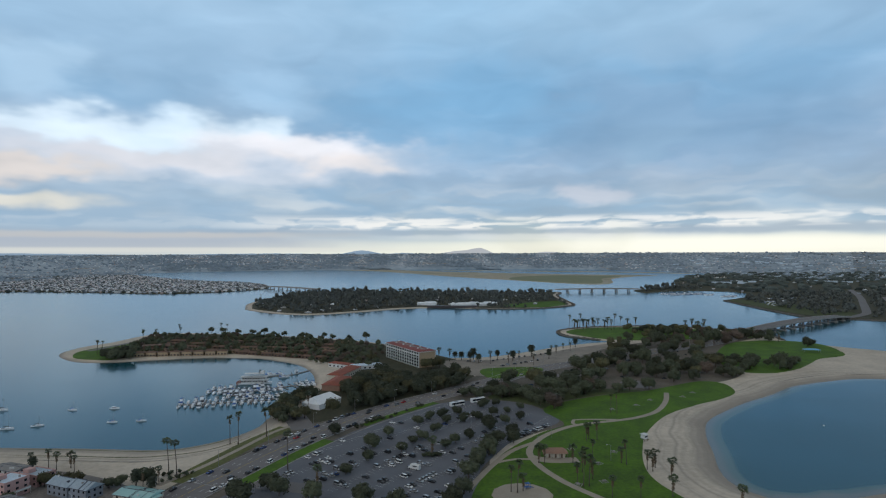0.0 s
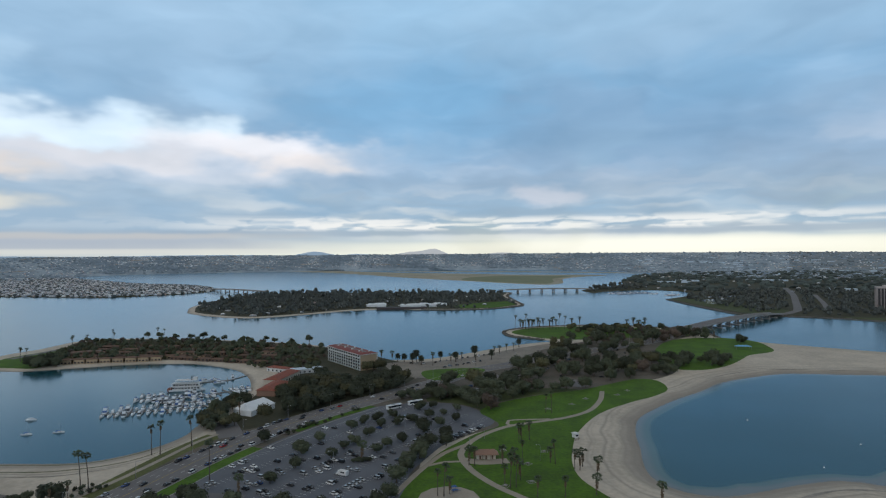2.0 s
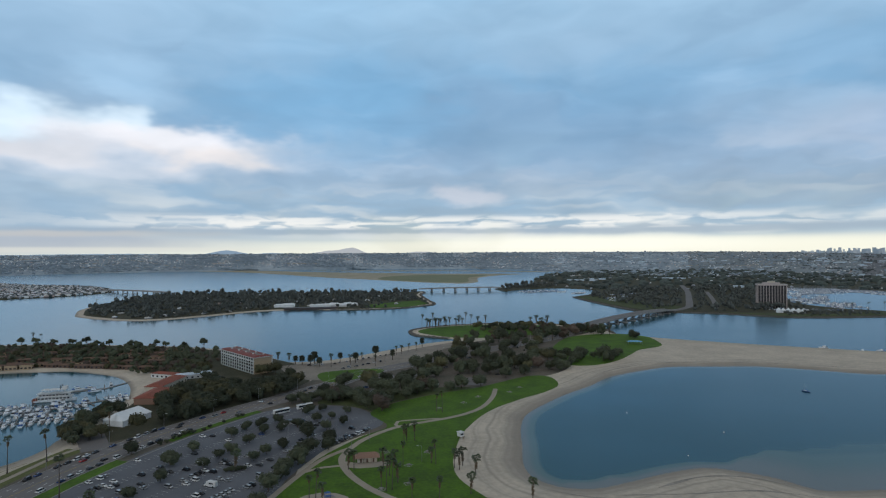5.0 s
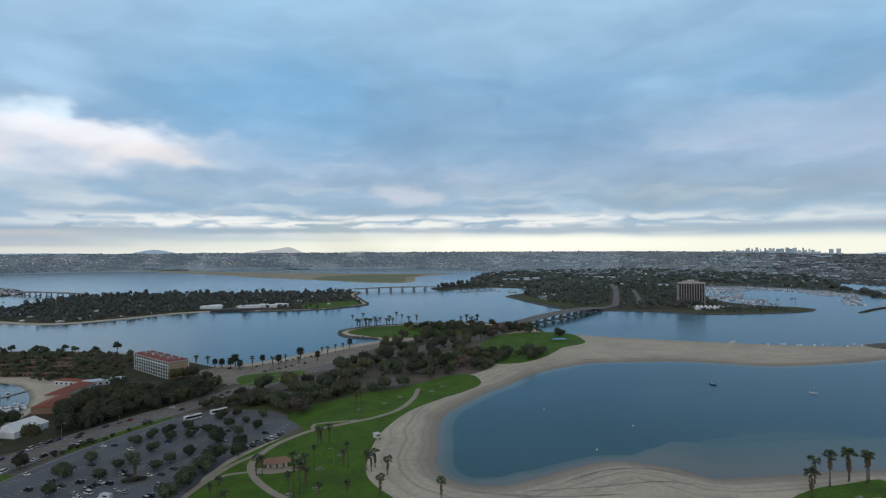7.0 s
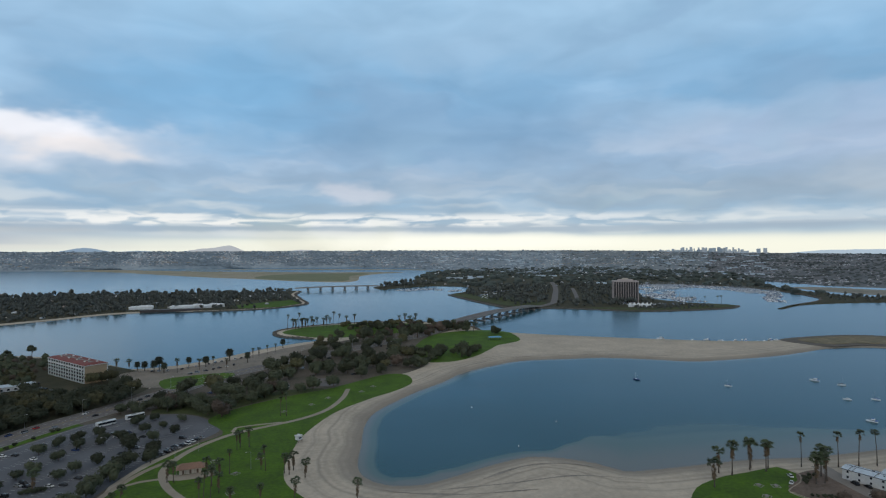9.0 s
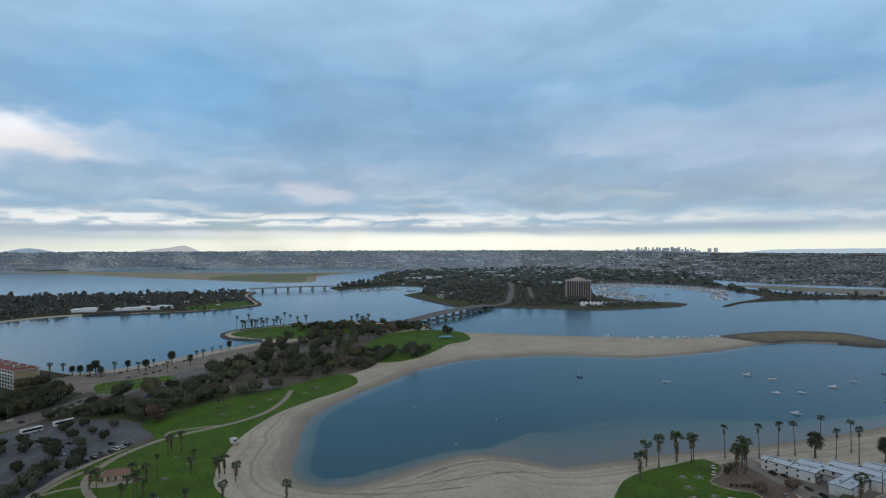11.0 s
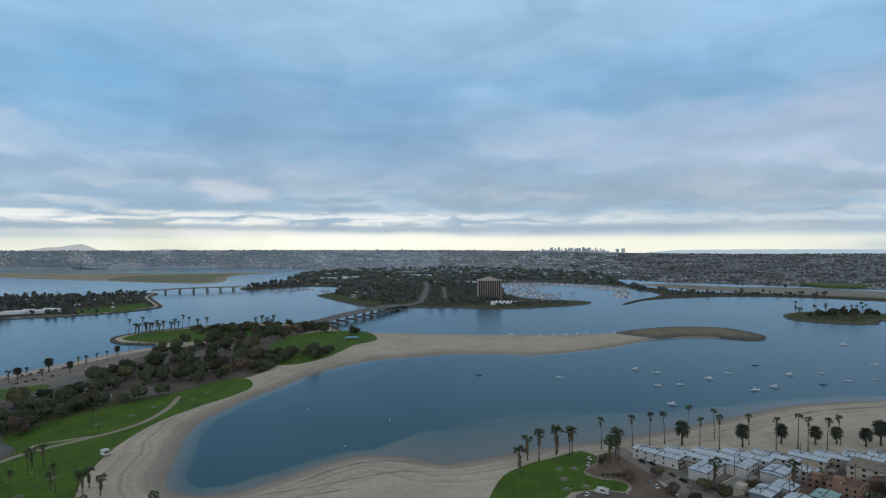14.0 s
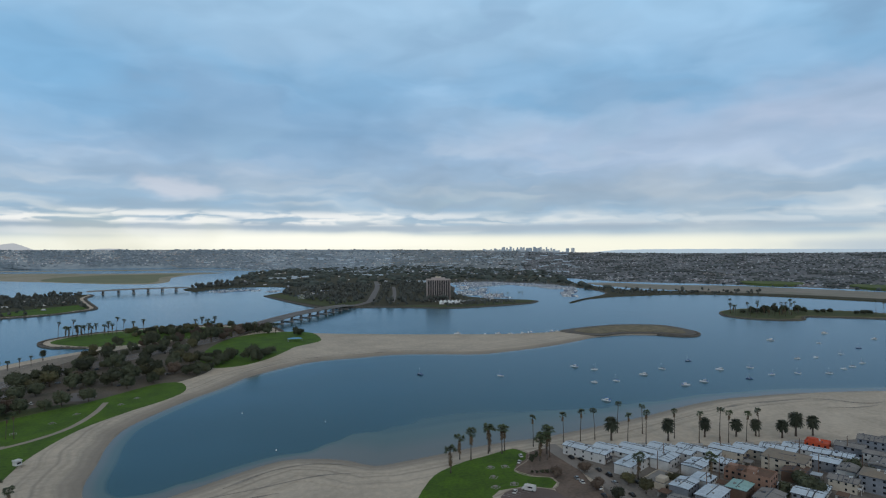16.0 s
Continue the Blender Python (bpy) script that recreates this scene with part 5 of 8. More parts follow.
lot_places = [(-34, 377), (-17, 361), (-12, 370), (-23, 346), (-8, 414), (1, 421), (-3, 386), (4, 406), (-16, 402), (11, 428), (16, 408), (18, 372), (25, 413), (9, 362),
              (3, 352), (32, 446), (42, 452), (44, 403), (59, 443), (56, 414), (48, 430), (38, 425), (-41, 331), (-50, 310)]
put(DARK[:2], lot_places, rng, 0.62, 0.86, group="trees of the car park")
taken += lot_places
put(DARK[:2], [(-42, 356), (-69, 380), (32, 392), (46, 375)], rng, 0.95, 1.15, group="trees of the car park")
put(DARK, [(45, 362), (28, 340), (20, 322), (15, 305), (29, 347), (22, 332), (33, 356), (-86, 292), (-78, 283), (-60, 276), (-20, 268), (6, 268), (-36, 272), (-96, 278), (12, 285)],
    rng, 0.95, 1.2, group="trees round the car park")
put(BUSH, [(-9 + 1.3 * k, 337.2 + 0.25 * k + 0.5 * (k % 2)) for k in range(8)] + [(-57, 394), (-54, 398), (-51, 405), (-46, 412), (-41, 414), (-36, 419), (-33, 426), (-26, 436), (-18, 448), (-15, 450), (-48, 408), (-44, 416)], rng, 0.7, 1.2, group="shrubs of the verge")
taken += [(-93 + a, 455 + b) for a in (-14, -7, 0, 7, 14, 20) for b in (-18, -10, 0, 10, 18)] + [(-104, 430), (-98, 424), (-110, 434)]
belt = [(-90, 480), (-82, 527), (-60, 580), (-52, 560), (-22, 545), (10, 575), (28, 555), (20, 520), (-19, 488), (-52, 452), (-80, 425), (-92, 430)]
grove("avenue_wood", DARK + DARK + OLIVES, scatter(belt, 75, 6.5, rng, taken), rng, 0.95, 1.4, TOP, "dark dense trees behind the avenue")
put(DARK + OLIVES, scatter([(-122, 449), (-118, 480), (-105, 485), (-92, 425), (-109, 404), (-120, 410)], 22, 5.5, rng, taken), rng, 0.8, 1.15, group="trees by the marina")
put(DARK, scatter([(10, 466), (40, 478), (75, 462), (90, 480), (60, 510), (20, 490)], 16, 9, rng, taken), rng, 0.9, 1.25, group="trees beyond the car park")
near_wood = [(40, 500), (65, 545), (120, 575), (170, 670), (230, 720), (300, 700), (285, 610), (249, 545), (178, 505), (100, 478)]
put(DARK + DARK + DARK + OLIVES + RUSSETS, scatter(near_wood, 56, 12.8, rng, taken + [(150 + 8 * i, 490 + 8 * k) for i in range(6) for k in range(9) if inside(150 + 8 * i, 490 + 8 * k, plot_pad)]), rng, 1.0, 1.75, z=TOP, group="park woodland")
put(DARK + DARK + RUSSETS, [(52, 481), (42, 486), (66, 477), (76, 452), (85, 443), (91, 457), (108, 474), (119, 489), (134, 497), (160, 501), (178, 505), (149, 496), (126, 500), (98, 480), (82, 470)], rng, 1.0, 1.4, z=TOP, group="trees along the park lawn")
put(RUSSETS + DARK, [(358, 801), (366, 788), (384, 801), (402, 816), (418, 830), (396, 790), (412, 800), (428, 822), (372, 812), (344, 790), (436, 806), (424, 790), (388, 826)], rng, 1.1, 1.6, z=TOP, group="great trees before the bridge")
far_wood = [(200, 715), (300, 700), (345, 745), (425, 815), (450, 845), (400, 880), (320, 850), (250, 800), (190, 740)]
grove("headland_wood", [LIGHT[0], LIGHT[3], LIGHT[3], LIGHT[1], LIGHT[2], LIGHT[0]], scatter(far_wood, 52, 12.0, rng, taken), rng, 0.8, 1.4, TOP, "dark and russet trees before the bridge")
put(TALL[:1] + RUSSETS, [(344, 747), (362, 753), (432, 779), (443, 826), (273, 737), (319, 737)], rng, 0.9, 1.3, z=TOP, group="tall trees before the bridge")
put(DARK, [(278, 648), (309, 592), (340, 593), (239, 570)], rng, 1.5, 1.9, z=TOP, group="great dark trees of the park")
put(DARK, [(338, 612), (348, 600), (356, 608), (330, 622), (322, 610), (345, 590), (318, 640), (326, 628), (455, 735), (462, 738), (430, 778), (304, 622), (312, 616), (300, 634), (280, 560), (272, 552), (290, 572), (300, 585), (312, 596), (268, 560), (282, 580), (296, 604), (358, 612), (366, 616), (374, 622), (290, 620), (286, 640)], rng, 0.9, 1.3, group="trees on the lawn")
grove("headland_trees", DARK + OLIVES, scatter([(262, 850), (285, 915), (350, 915), (425, 860), (350, 815), (280, 810)], 34, 9, rng, taken), rng, 0.8, 1.2, TOP, "dark trees on the grassy headland")
taken += [(-60.5 + u * 0.525 + v * 0.85, 668 - u * 0.851 + v * 0.525) for u in range(-4, 80, 5) for v in range(-6, 26, 5)]
bahia_wood = [(-370, 668), (-395, 760), (-415, 840), (-310, 850), (-140, 790), (-70, 735), (-55, 690), (-70, 600), (-120, 615), (-170, 660), (-230, 690), (-300, 695)]
grove("point_wood", LIGHT, scatter(bahia_wood, 430, 5.8, rng, taken), rng, 0.42, 0.88, TOP, "russet and dark trees of the hotel point")
put(TALL[1:], [(-330 + 19 * k + rng.uniform(-7, 7), 856 - 6.8 * k + rng.uniform(-8, 8)) for k in range(13)], rng, 0.6, 0.85, group="umbrella trees of the point")
put(DARK, [(-368, 657), (-360, 660), (-352, 664), (-372, 668), (-380, 664), (-376, 676), (-364, 670), (-385, 672)], rng, 1.1, 1.6, group="trees of the point")
put(DARK, [(-166, 293), (-162, 296), (-205, 276), (-212, 291), (-230, 296), (-150, 299)], rng, 0.6, 0.85, group="trees of the beach houses")
put(OLIVES, [(-196, 298), (-191, 301), (-200, 295), (-186, 300)], rng, 0.6, 0.8, group="trees of the beach houses")
put(BUSH, [(-156 + 3.2 * k, 303 + 1.9 * k + (k % 2)) for k in range(6)] + [(-143 + 2.6 * k, 300 + 3.2 * k) for k in range(5)], rng, 0.6, 1.0, group="shrubs of the beach houses")
put(OLIVES[:1], [(-10, 599), (-3, 604), (-16, 594)], rng, 1.1, 1.35, group="trees at the hotel's end")
put(RUSSETS, [(362, 171), (349, 153), (346, 176)], rng, 0.5, 0.65, group="bare trees of the lane")
put(BUSH, [(352 + 2.2 * k, 200 + 0.8 * k + (k % 3)) for k in range(7)] + [(340 + 2 * k, 188 - 1.6 * k) for k in range(6)], rng, 0.5, 0.9, group="low shrubs of the planting")
put(DARK, [(426, 88), (431, 92), (427, 84)], rng, 0.9, 1.1, group="trees among the houses")
put(OLIVES + DARK, [(363, 135), (366, 147), (470, 88), (476, 84), (384, 133), (404, 96), (410, 92),
                    (416, 94), (348, 140), (341, 128), (520, 78), (470, 76), (425, 86)], rng, 0.5, 0.85, group="trees among the houses")

# the far island and shores, too many to count
rng = random.Random(12)
GUMS = [make_tree("haze-greyed woodland tree", HAZEDLEAF, 9.0, 4.6, 7, 60, 1.0, 61, 0.12), make_tree("tall haze-greyed gum", HAZEDLEAF, 16.0, 5.0, 8, 64, 1.15, 62, 0.22),
        make_tree("low haze-greyed tree", HAZEDLEAF, 6.0, 4.4, 6, 50, 0.95, 63, 0.06), make_tree("haze-greyed spreading gum", HAZEDLEAF, 12.0, 6.2, 9, 70, 1.1, 64, 0.2)]
clear = [(x, y) for x in range(-50, 130, 12) for y in range(1300, 1360, 12)] + [(x, y) for x in range(150, 280, 11) for y in range(1285, 1440, 11)]
for cx, cy, r in ((-330, 1230, 34), (-250, 1330, 40), (-120, 1400, 36), (40, 1450, 44), (180, 1520, 40), (-380, 1500, 40), (-200, 1600, 46), (250, 1640, 36), (60, 1650, 40)):
    clear += [(cx + r * u / 3, cy + r * v / 3) for u in range(-3, 4) for v in range(-3, 4) if u * u + v * v < 9]
grove("island_wood", GUMS, scatter(offset(vacation, 22), 1900, 6.7, rng, clear), rng, 0.5, 0.95, 1.8, "dense dark woodland of the island")
grove("island_tall_trees", GUMS[1:2], scatter(offset(vacation, 40), 60, 22, rng), rng, 0.95, 1.35, 1.8, "tall gums above the island woods")
ways = [curve([(712, 1046), (756, 1076), (800, 1116), (936, 1316), (1094, 1555), (1262, 1835)], 30, False), curve([(832, 1072), (957, 1251), (1135, 1524)], 30, False)]
clear = [(x - math.sin(a) * d, y + math.cos(a) * d) for line, half in zip(ways, (7, 4)) for x, y, a in along(line, 9.0) for d in (-half, 0, half)]
clear += [(cx + u, cy + v) for cx, cy in ((800, 1400), (860, 1500), (740, 1330)) for u in (-36, -24, -12, 0, 12, 24, 36) for v in (-18, -6, 6, 18)]
grove("park_wood", GUMS, scatter([(700, 1120), (720, 1060), (800, 1010), (900, 1000), (1030, 1050), (1080, 1160), (1250, 1420), (1300, 1650), (1000, 1700), (800, 1560),
                                  (720, 1400)], 560, 10, rng, clear), rng, 0.7, 1.2, 2.3, "dark woodland on the far shore")
grove("shore_trees", GUMS[:1] + GUMS[2:3], scatter([(870, 915), (965, 895), (1055, 895), (1060, 940), (1000, 985), (900, 990)], 80, 7.5, rng), rng, 0.4, 0.85, 2.3, "low dark trees along the far shore")
grove("islet_trees", DARK, [(1240, 470), (1256, 462), (1268, 448), (1282, 440), (1300, 425), (1318, 400), (1205, 480), (1216, 470), (1345, 345), (1354, 338), (1362, 330), (1228, 455), (1236, 478), (1250, 476), (1262, 470), (1276, 456), (1290, 446), (1308, 418), (1326, 392), (1334, 384)], rng, 0.9, 1.5, 2.0, "round dark trees of the rocky point")
grove("levee_wood", GUMS, scatter([(1400, 890), (1545, 820), (1640, 715), (1720, 640), (1750, 700), (1660, 860), (1560, 960), (1620, 1200), (1560, 1080)], 90, 11, rng), rng, 0.6, 0.95,
      2.3, "dark trees along the river levee")
grove("cape_wood", GUMS, scatter([(605, 1780), (650, 1830), (800, 1880), (860, 1960), (780, 2030), (690, 1930), (620, 1870)], 70, 14, rng), rng, 0.9, 1.3, 2.3, "dark trees on the far cape")
for k in DARK + OLIVES + RUSSETS + TALL + BUSH + LIGHT + GUMS:
    park_away(k)


def wood_stuff(name, places, r, label, seed, material=FARTREES):
    g = random.Random(seed)
    f = Form()
    for x, y, z in places:
        q = r * g.uniform(0.6, 1.4)
        f.ball(x, y, z + q * 0.4, q * 1.4, q * 1.4, q * g.uniform(0.6, 1.0), 3, 6, 0.3, g)
    return solid(name, f, material, label, "trees", kind="stuff")


g = random.Random(21)
places = []
for _ in range(70):
    a0, u, sl = g.uniform(-44, 80), g.uniform(0.0, 0.95), g.uniform(-50, 50)
    for i in range(g.randint(8, 34)):
        a = a0 + 0.11 * i
        q = table(a, NEAR) + 25 + (RIM - 60 - table(a, NEAR)) * u + sl * i * 0.11 + g.uniform(-8, 8)
        places.append(hill_place(a, min(q, RIM - 10), -1))
wood_stuff("hill_tree_rows", [p for p in places if p[0] < p[1]], 6.0, "haze-paled rows of trees along distant streets", 26)
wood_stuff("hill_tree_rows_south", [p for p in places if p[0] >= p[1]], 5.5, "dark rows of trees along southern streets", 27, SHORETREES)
places = []
for _ in range(1500):
    x, y = g.uniform(900, 2500), g.uniform(1050, 3300)
    if inside(x, y, qu) and (x > 1250 or y > 1500) and all(math.hypot(x - q[0], y - q[1]) > 14 for q in clear):
        places.append((x, y, 2.4))
wood_stuff("far_wood", places, 8, "dense dark woods of the far parkland", 22, DARKWOOD)
places = [(x, y, 3.0) for x, y in gridded(crown, 17, g, 0.7) if x > -1900 and y < 3300]
wood_stuff("shore_wood", places, 3.3, "dark street trees among the shore houses", 23, SHORETREES)
places = []
for _ in range(26000):
    a = g.uniform(-44, 82)
    r = g.uniform(table(a, NEAR) + 20, RIM)
    if noise.noise(Vector((a * 0.5, r * 0.005, 4.0))) > g.uniform(-0.45, 0.35):
        places.append(hill_place(a, r, -1))
far_side = [g.uniform(32, 52) < math.degrees(math.atan2(p[0] - CX, p[1] - CY)) for p in places]
south = [p for p, q in zip(places, far_side) if q]
wood_stuff("hill_wood", [p for p, q in zip(places, far_side) if not q], 5.0, "haze-paled trees scattered over distant hills", 24)
wood_stuff("hill_wood_south", south, 4.2, "dark trees scattered over the southern hill", 25, SHORETREES)


def washingtonia(h, seed, label, skirt=True, full=1.0):
    """A tall thin fan palm: a bent trunk, a skirt of dead fronds and a head of fans."""
    g = random.Random(seed)
    t = thing("palm_tree", label, "palm tree")
    bx, by = g.uniform(-0.06, 0.06) * h, g.uniform(-0.06, 0.06) * h
    line = [(bx * (k / 6) ** 2, by * (k / 6) ** 2, h * k / 6 - (0.3 if k == 0 else 0)) for k in range(7)]
    part("trunk", Form().tube(line, [0.38, 0.27, 0.23, 0.21, 0.19, 0.18, 0.18], 8), PALMBARK, t, smooth=True)
    dead, head = Form(), Form()
    top = Vector(line[-1])

    def fan(f, out, drop, size, at):
        d = Vector((math.cos(out), math.sin(out), drop)).normalized()
        side = d.cross(Vector((0, 0, 1))).normalized()
        stem = at + d * size * 0.7
        f.tube([at, stem], [0.05, 0.03], 4, False)
        tips = []
        for j in range(-3, 4):
            w = (d * math.cos(j * 0.42) + side * math.sin(j * 0.42)) * size * (0.9 - 0.05 * abs(j))
            tips.append(stem + w + Vector((0, 0, -0.22 * size - 0.05 * size * abs(j))))
        vs, fs = [stem], []
        for j, p in enumerate(tips):
            vs += [stem + (p - stem) * 0.55 + Vector((0, 0, 0.12 * size)), p]
        for j in range(6):
            fs += [(0, 1 + 2 * j, 3 + 2 * j), (1 + 2 * j, 2 + 2 * j, 3 + 2 * j)]
        f.add(vs, fs)

    for k in range(30):
        fan(head, k * 2.4 + g.uniform(-0.2, 0.2), g.uniform(-0.45, 1.3), g.uniform(1.35, 1.85) * full, top + Vector((0, 0, g.uniform(-0.3, 0.3))))
    if skirt:
        for k in range(int(22 * full * full)):
            z = g.uniform(0.2, 2.6 * full ** 3)
            fan(dead, k * 2.4, g.uniform(-2.4, -1.1), g.uniform(0.75, 1.05) * full, top - Vector((0, 0, z)))
        part("skirt", dead, DEADFROND, t, "brown hanging dead fronds")
    part("crown", head, FROND, t)
    return t


def date_palm(h, r, seed, label):
    """A stout date palm: thick trunk and a round head of long arching fronds."""
    g = random.Random(seed)
    t = thing("palm_tree", label, "palm tree")
    part("trunk", Form().tube([(0, 0, -0.3), (0, 0, h * 0.3), (0, 0, h * 0.8), (0, 0, h)], [0.65, 0.5, 0.5, 0.75], 9), PALMBARK, t, smooth=True)
    head = Form()
    for k in range(170):
        a, up = k * 2.4, g.uniform(-1.2, 1.5)
        d = Vector((math.cos(a), math.sin(a), 0))
        side = Vector((-d.y, d.x, 0))
        pts = []
        for j in range(5):
            s = j / 4
            pts.append(Vector((0, 0, h)) + d * r * 0.95 * s * math.cos(up * 0.75) + Vector((0, 0, r * 0.9 * (math.sin(up) * s - 0.38 * s * s))))
        vs, fs = [], []
        for j, p in enumerate(pts):
            w = (0.15, 0.42, 0.5, 0.4, 0.06)[j]
            vs += [p - side * w + Vector((0, 0, -0.5 * w)), p, p + side * w + Vector((0, 0, -0.5 * w))]
        for j in range(4):
            fs += [(3 * j, 3 * j + 1, 3 * j + 4, 3 * j + 3), (3 * j + 1, 3 * j + 2, 3 * j + 5, 3 * j + 4)]
        head.add(vs, fs)
    head.ball(0, 0, h - 0.05 * r, r * 0.56, r * 0.56, r * 0.50, 6, 11, 0.14, g)
    part("crown", head, DATEFROND, t)
    return t


rng = random.Random(31)
THIN = [washingtonia(17.0, 41, "tall thin fan palm with a small head"), washingtonia(18.5, 42, "tall thin leaning fan palm", False), washingtonia(16.0, 43, "tall fan palm with a brown skirt")]
MEDIUM = [washingtonia(12.0, 44, "fan palm with a brown skirt of dead fronds", True, 1.2), washingtonia(10.0, 45, "short fan palm with a shaggy head", True, 1.3)]
DATE = [date_palm(10.5, 4.8, 46, "stout date palm with a round head"), date_palm(8.5, 4.4, 47, "short thick date palm")]
put(THIN, [(371, 216), (389, 208), (401, 205), (410, 201), (433, 201), (421, 185), (428, 177), (444, 190), (451, 172), (455, 158), (468, 152), (467, 146), (479, 141), (496, 141)],
    rng, 0.95, 1.12, z=TOP, group="palms of the south beach")
put(MEDIUM, [(306, 214), (323, 227), (327, 222), (342, 224), (345, 226), (348, 219), (352, 221), (360, 200), (361, 196), (365, 198), (356, 197), (368, 203), (376, 148), (392, 118)],
    rng, 1.05, 1.35, z=TOP, group="palms of the south lawn")
put(DATE, [(417, 194), (444, 172), (469, 162), (485, 150), (496, 143), (505, 131), (515, 127), (525, 121)], rng, 0.95, 1.15, z=TOP, group="date palms of the south beach")
put(THIN, [(-145, 312), (-138, 306), (-130, 361), (-125, 361), (-112, 376), (-83, 318)], rng, 0.95, 1.1, z=TOP, group="palms of the avenue")
put(DATE[1:] + MEDIUM, [(-143, 297), (-153, 294), (-148, 291), (-142, 288), (-222, 318), (-216, 322), (-209, 318), (-203, 321), (-226, 322), (-198, 316)], rng, 0.6, 0.9, z=TOP,
    group="palms of the beach houses")
put(MEDIUM, [(-62, 295), (-5, 338), (-100, 440), (-112, 470)], rng, 0.9, 1.1, z=TOP, group="palms of the car park")
put(MEDIUM + THIN[2:], [(55, 327), (58, 326), (70, 298), (72, 293), (75, 294), (83, 281), (35, 287), (38, 286), (41, 288), (93, 369), (124, 430), (128, 428), (112, 317), (114, 314), (117, 319),
                        (91, 366), (98, 368), (74, 327), (80, 324), (85, 327), (101, 327), (103, 324), (76, 313), (121, 306), (139, 268), (96, 279), (112, 281), (79, 303)], rng, 0.75, 0.95, z=TOP, group="palms of the park")
put(MEDIUM + DATE, [(34, 645), (21, 647), (30, 636), (39, 631), (51, 624), (61, 653), (71, 632), (77, 643), (84, 646), (96, 618), (101, 669), (118, 652), (126, 682), (133, 689),
                    (143, 699), (153, 705), (165, 733), (8, 640), (14, 652), (-4, 650)], rng, 0.75, 1.05, z=TOP, group="palms of the bay beach")
put(MEDIUM + MEDIUM + THIN[2:], [(194, 906), (203, 911), (206, 905), (211, 909), (214, 901), (217, 912), (221, 906), (225, 911), (229, 904), (233, 910), (238, 905), (248, 904), (253, 907), (257, 900), (263, 906), (270, 899),
                    (362, 880), (370, 877), (377, 874), (384, 870), (388, 876), (420, 800), (440, 772), (286, 914), (300, 918)], rng, 1.1, 1.45, z=TOP, group="palms of the headland")
put(THIN, [(-412, 700), (-408, 704), (-398, 780), (-392, 770), (-385, 790), (-370, 830), (-378, 845), (-320, 850), (-312, 852), (-405, 690)], rng, 0.8, 1.0, z=TOP, group="palms of the point")
put(THIN + MEDIUM, [(1190, 495), (1198, 500), (1205, 497), (1200, 470), (1180, 460), (1172, 452), (1168, 440), (1190, 430), (1204, 436), (1212, 428), (1218, 440), (1226, 420), (1234, 426),
                    (1200, 415), (1240, 412), (1216, 412), (1246, 425), (1254, 418), (1262, 424), (1268, 412), (1252, 432), (1232, 440), (1222, 450), (1208, 446), (1276, 420), (1184, 444), (1360, 320), (1368, 312), (1376, 305), (1384, 298), (1392, 292), (1176, 480)], rng, 1.1, 1.4, z=2.0, group="palms of the rocky point")
put(THIN, [(1010, 925), (1040, 920), (1070, 915), (1088, 920), (1000, 930), (-120, 1780), (-60, 1810), (0, 1790), (60, 1780), (-20, 1750), (120, 1700), (-450, 1450), (180, 1650)], rng, 0.9, 1.1,
    z=2.2, group="far palms")
for k in THIN + MEDIUM + DATE:
    park_away(k)


# ---- buildings ----
def windows_on(t, wall, x0, y0, x1, y1, z, rows, cols, storey, w, h, material=DARKGLASS, out=0.04, name="window", skip=None):
    """Windows in rows along a wall from one corner to the other, set in the face on its right-hand side."""
    L = math.hypot(x1 - x0, y1 - y0)
    a = math.atan2(y1 - y0, x1 - x0)
    me = Form().box(0, 0, 0, w, 0.16, h).mesh(name, material)
    for r in range(rows):
        for c in range(cols):
            u = (c + 0.5) / cols
            if skip and skip.random() < 0.14:
                continue
            ob = part(name, me, None, wall)
            ob.matrix_basis = pose(x0 + (x1 - x0) * u + out * math.sin(a), y0 + (y1 - y0) * u - out * math.cos(a), z + r * storey + 1.0, 0, 0, math.degrees(a))


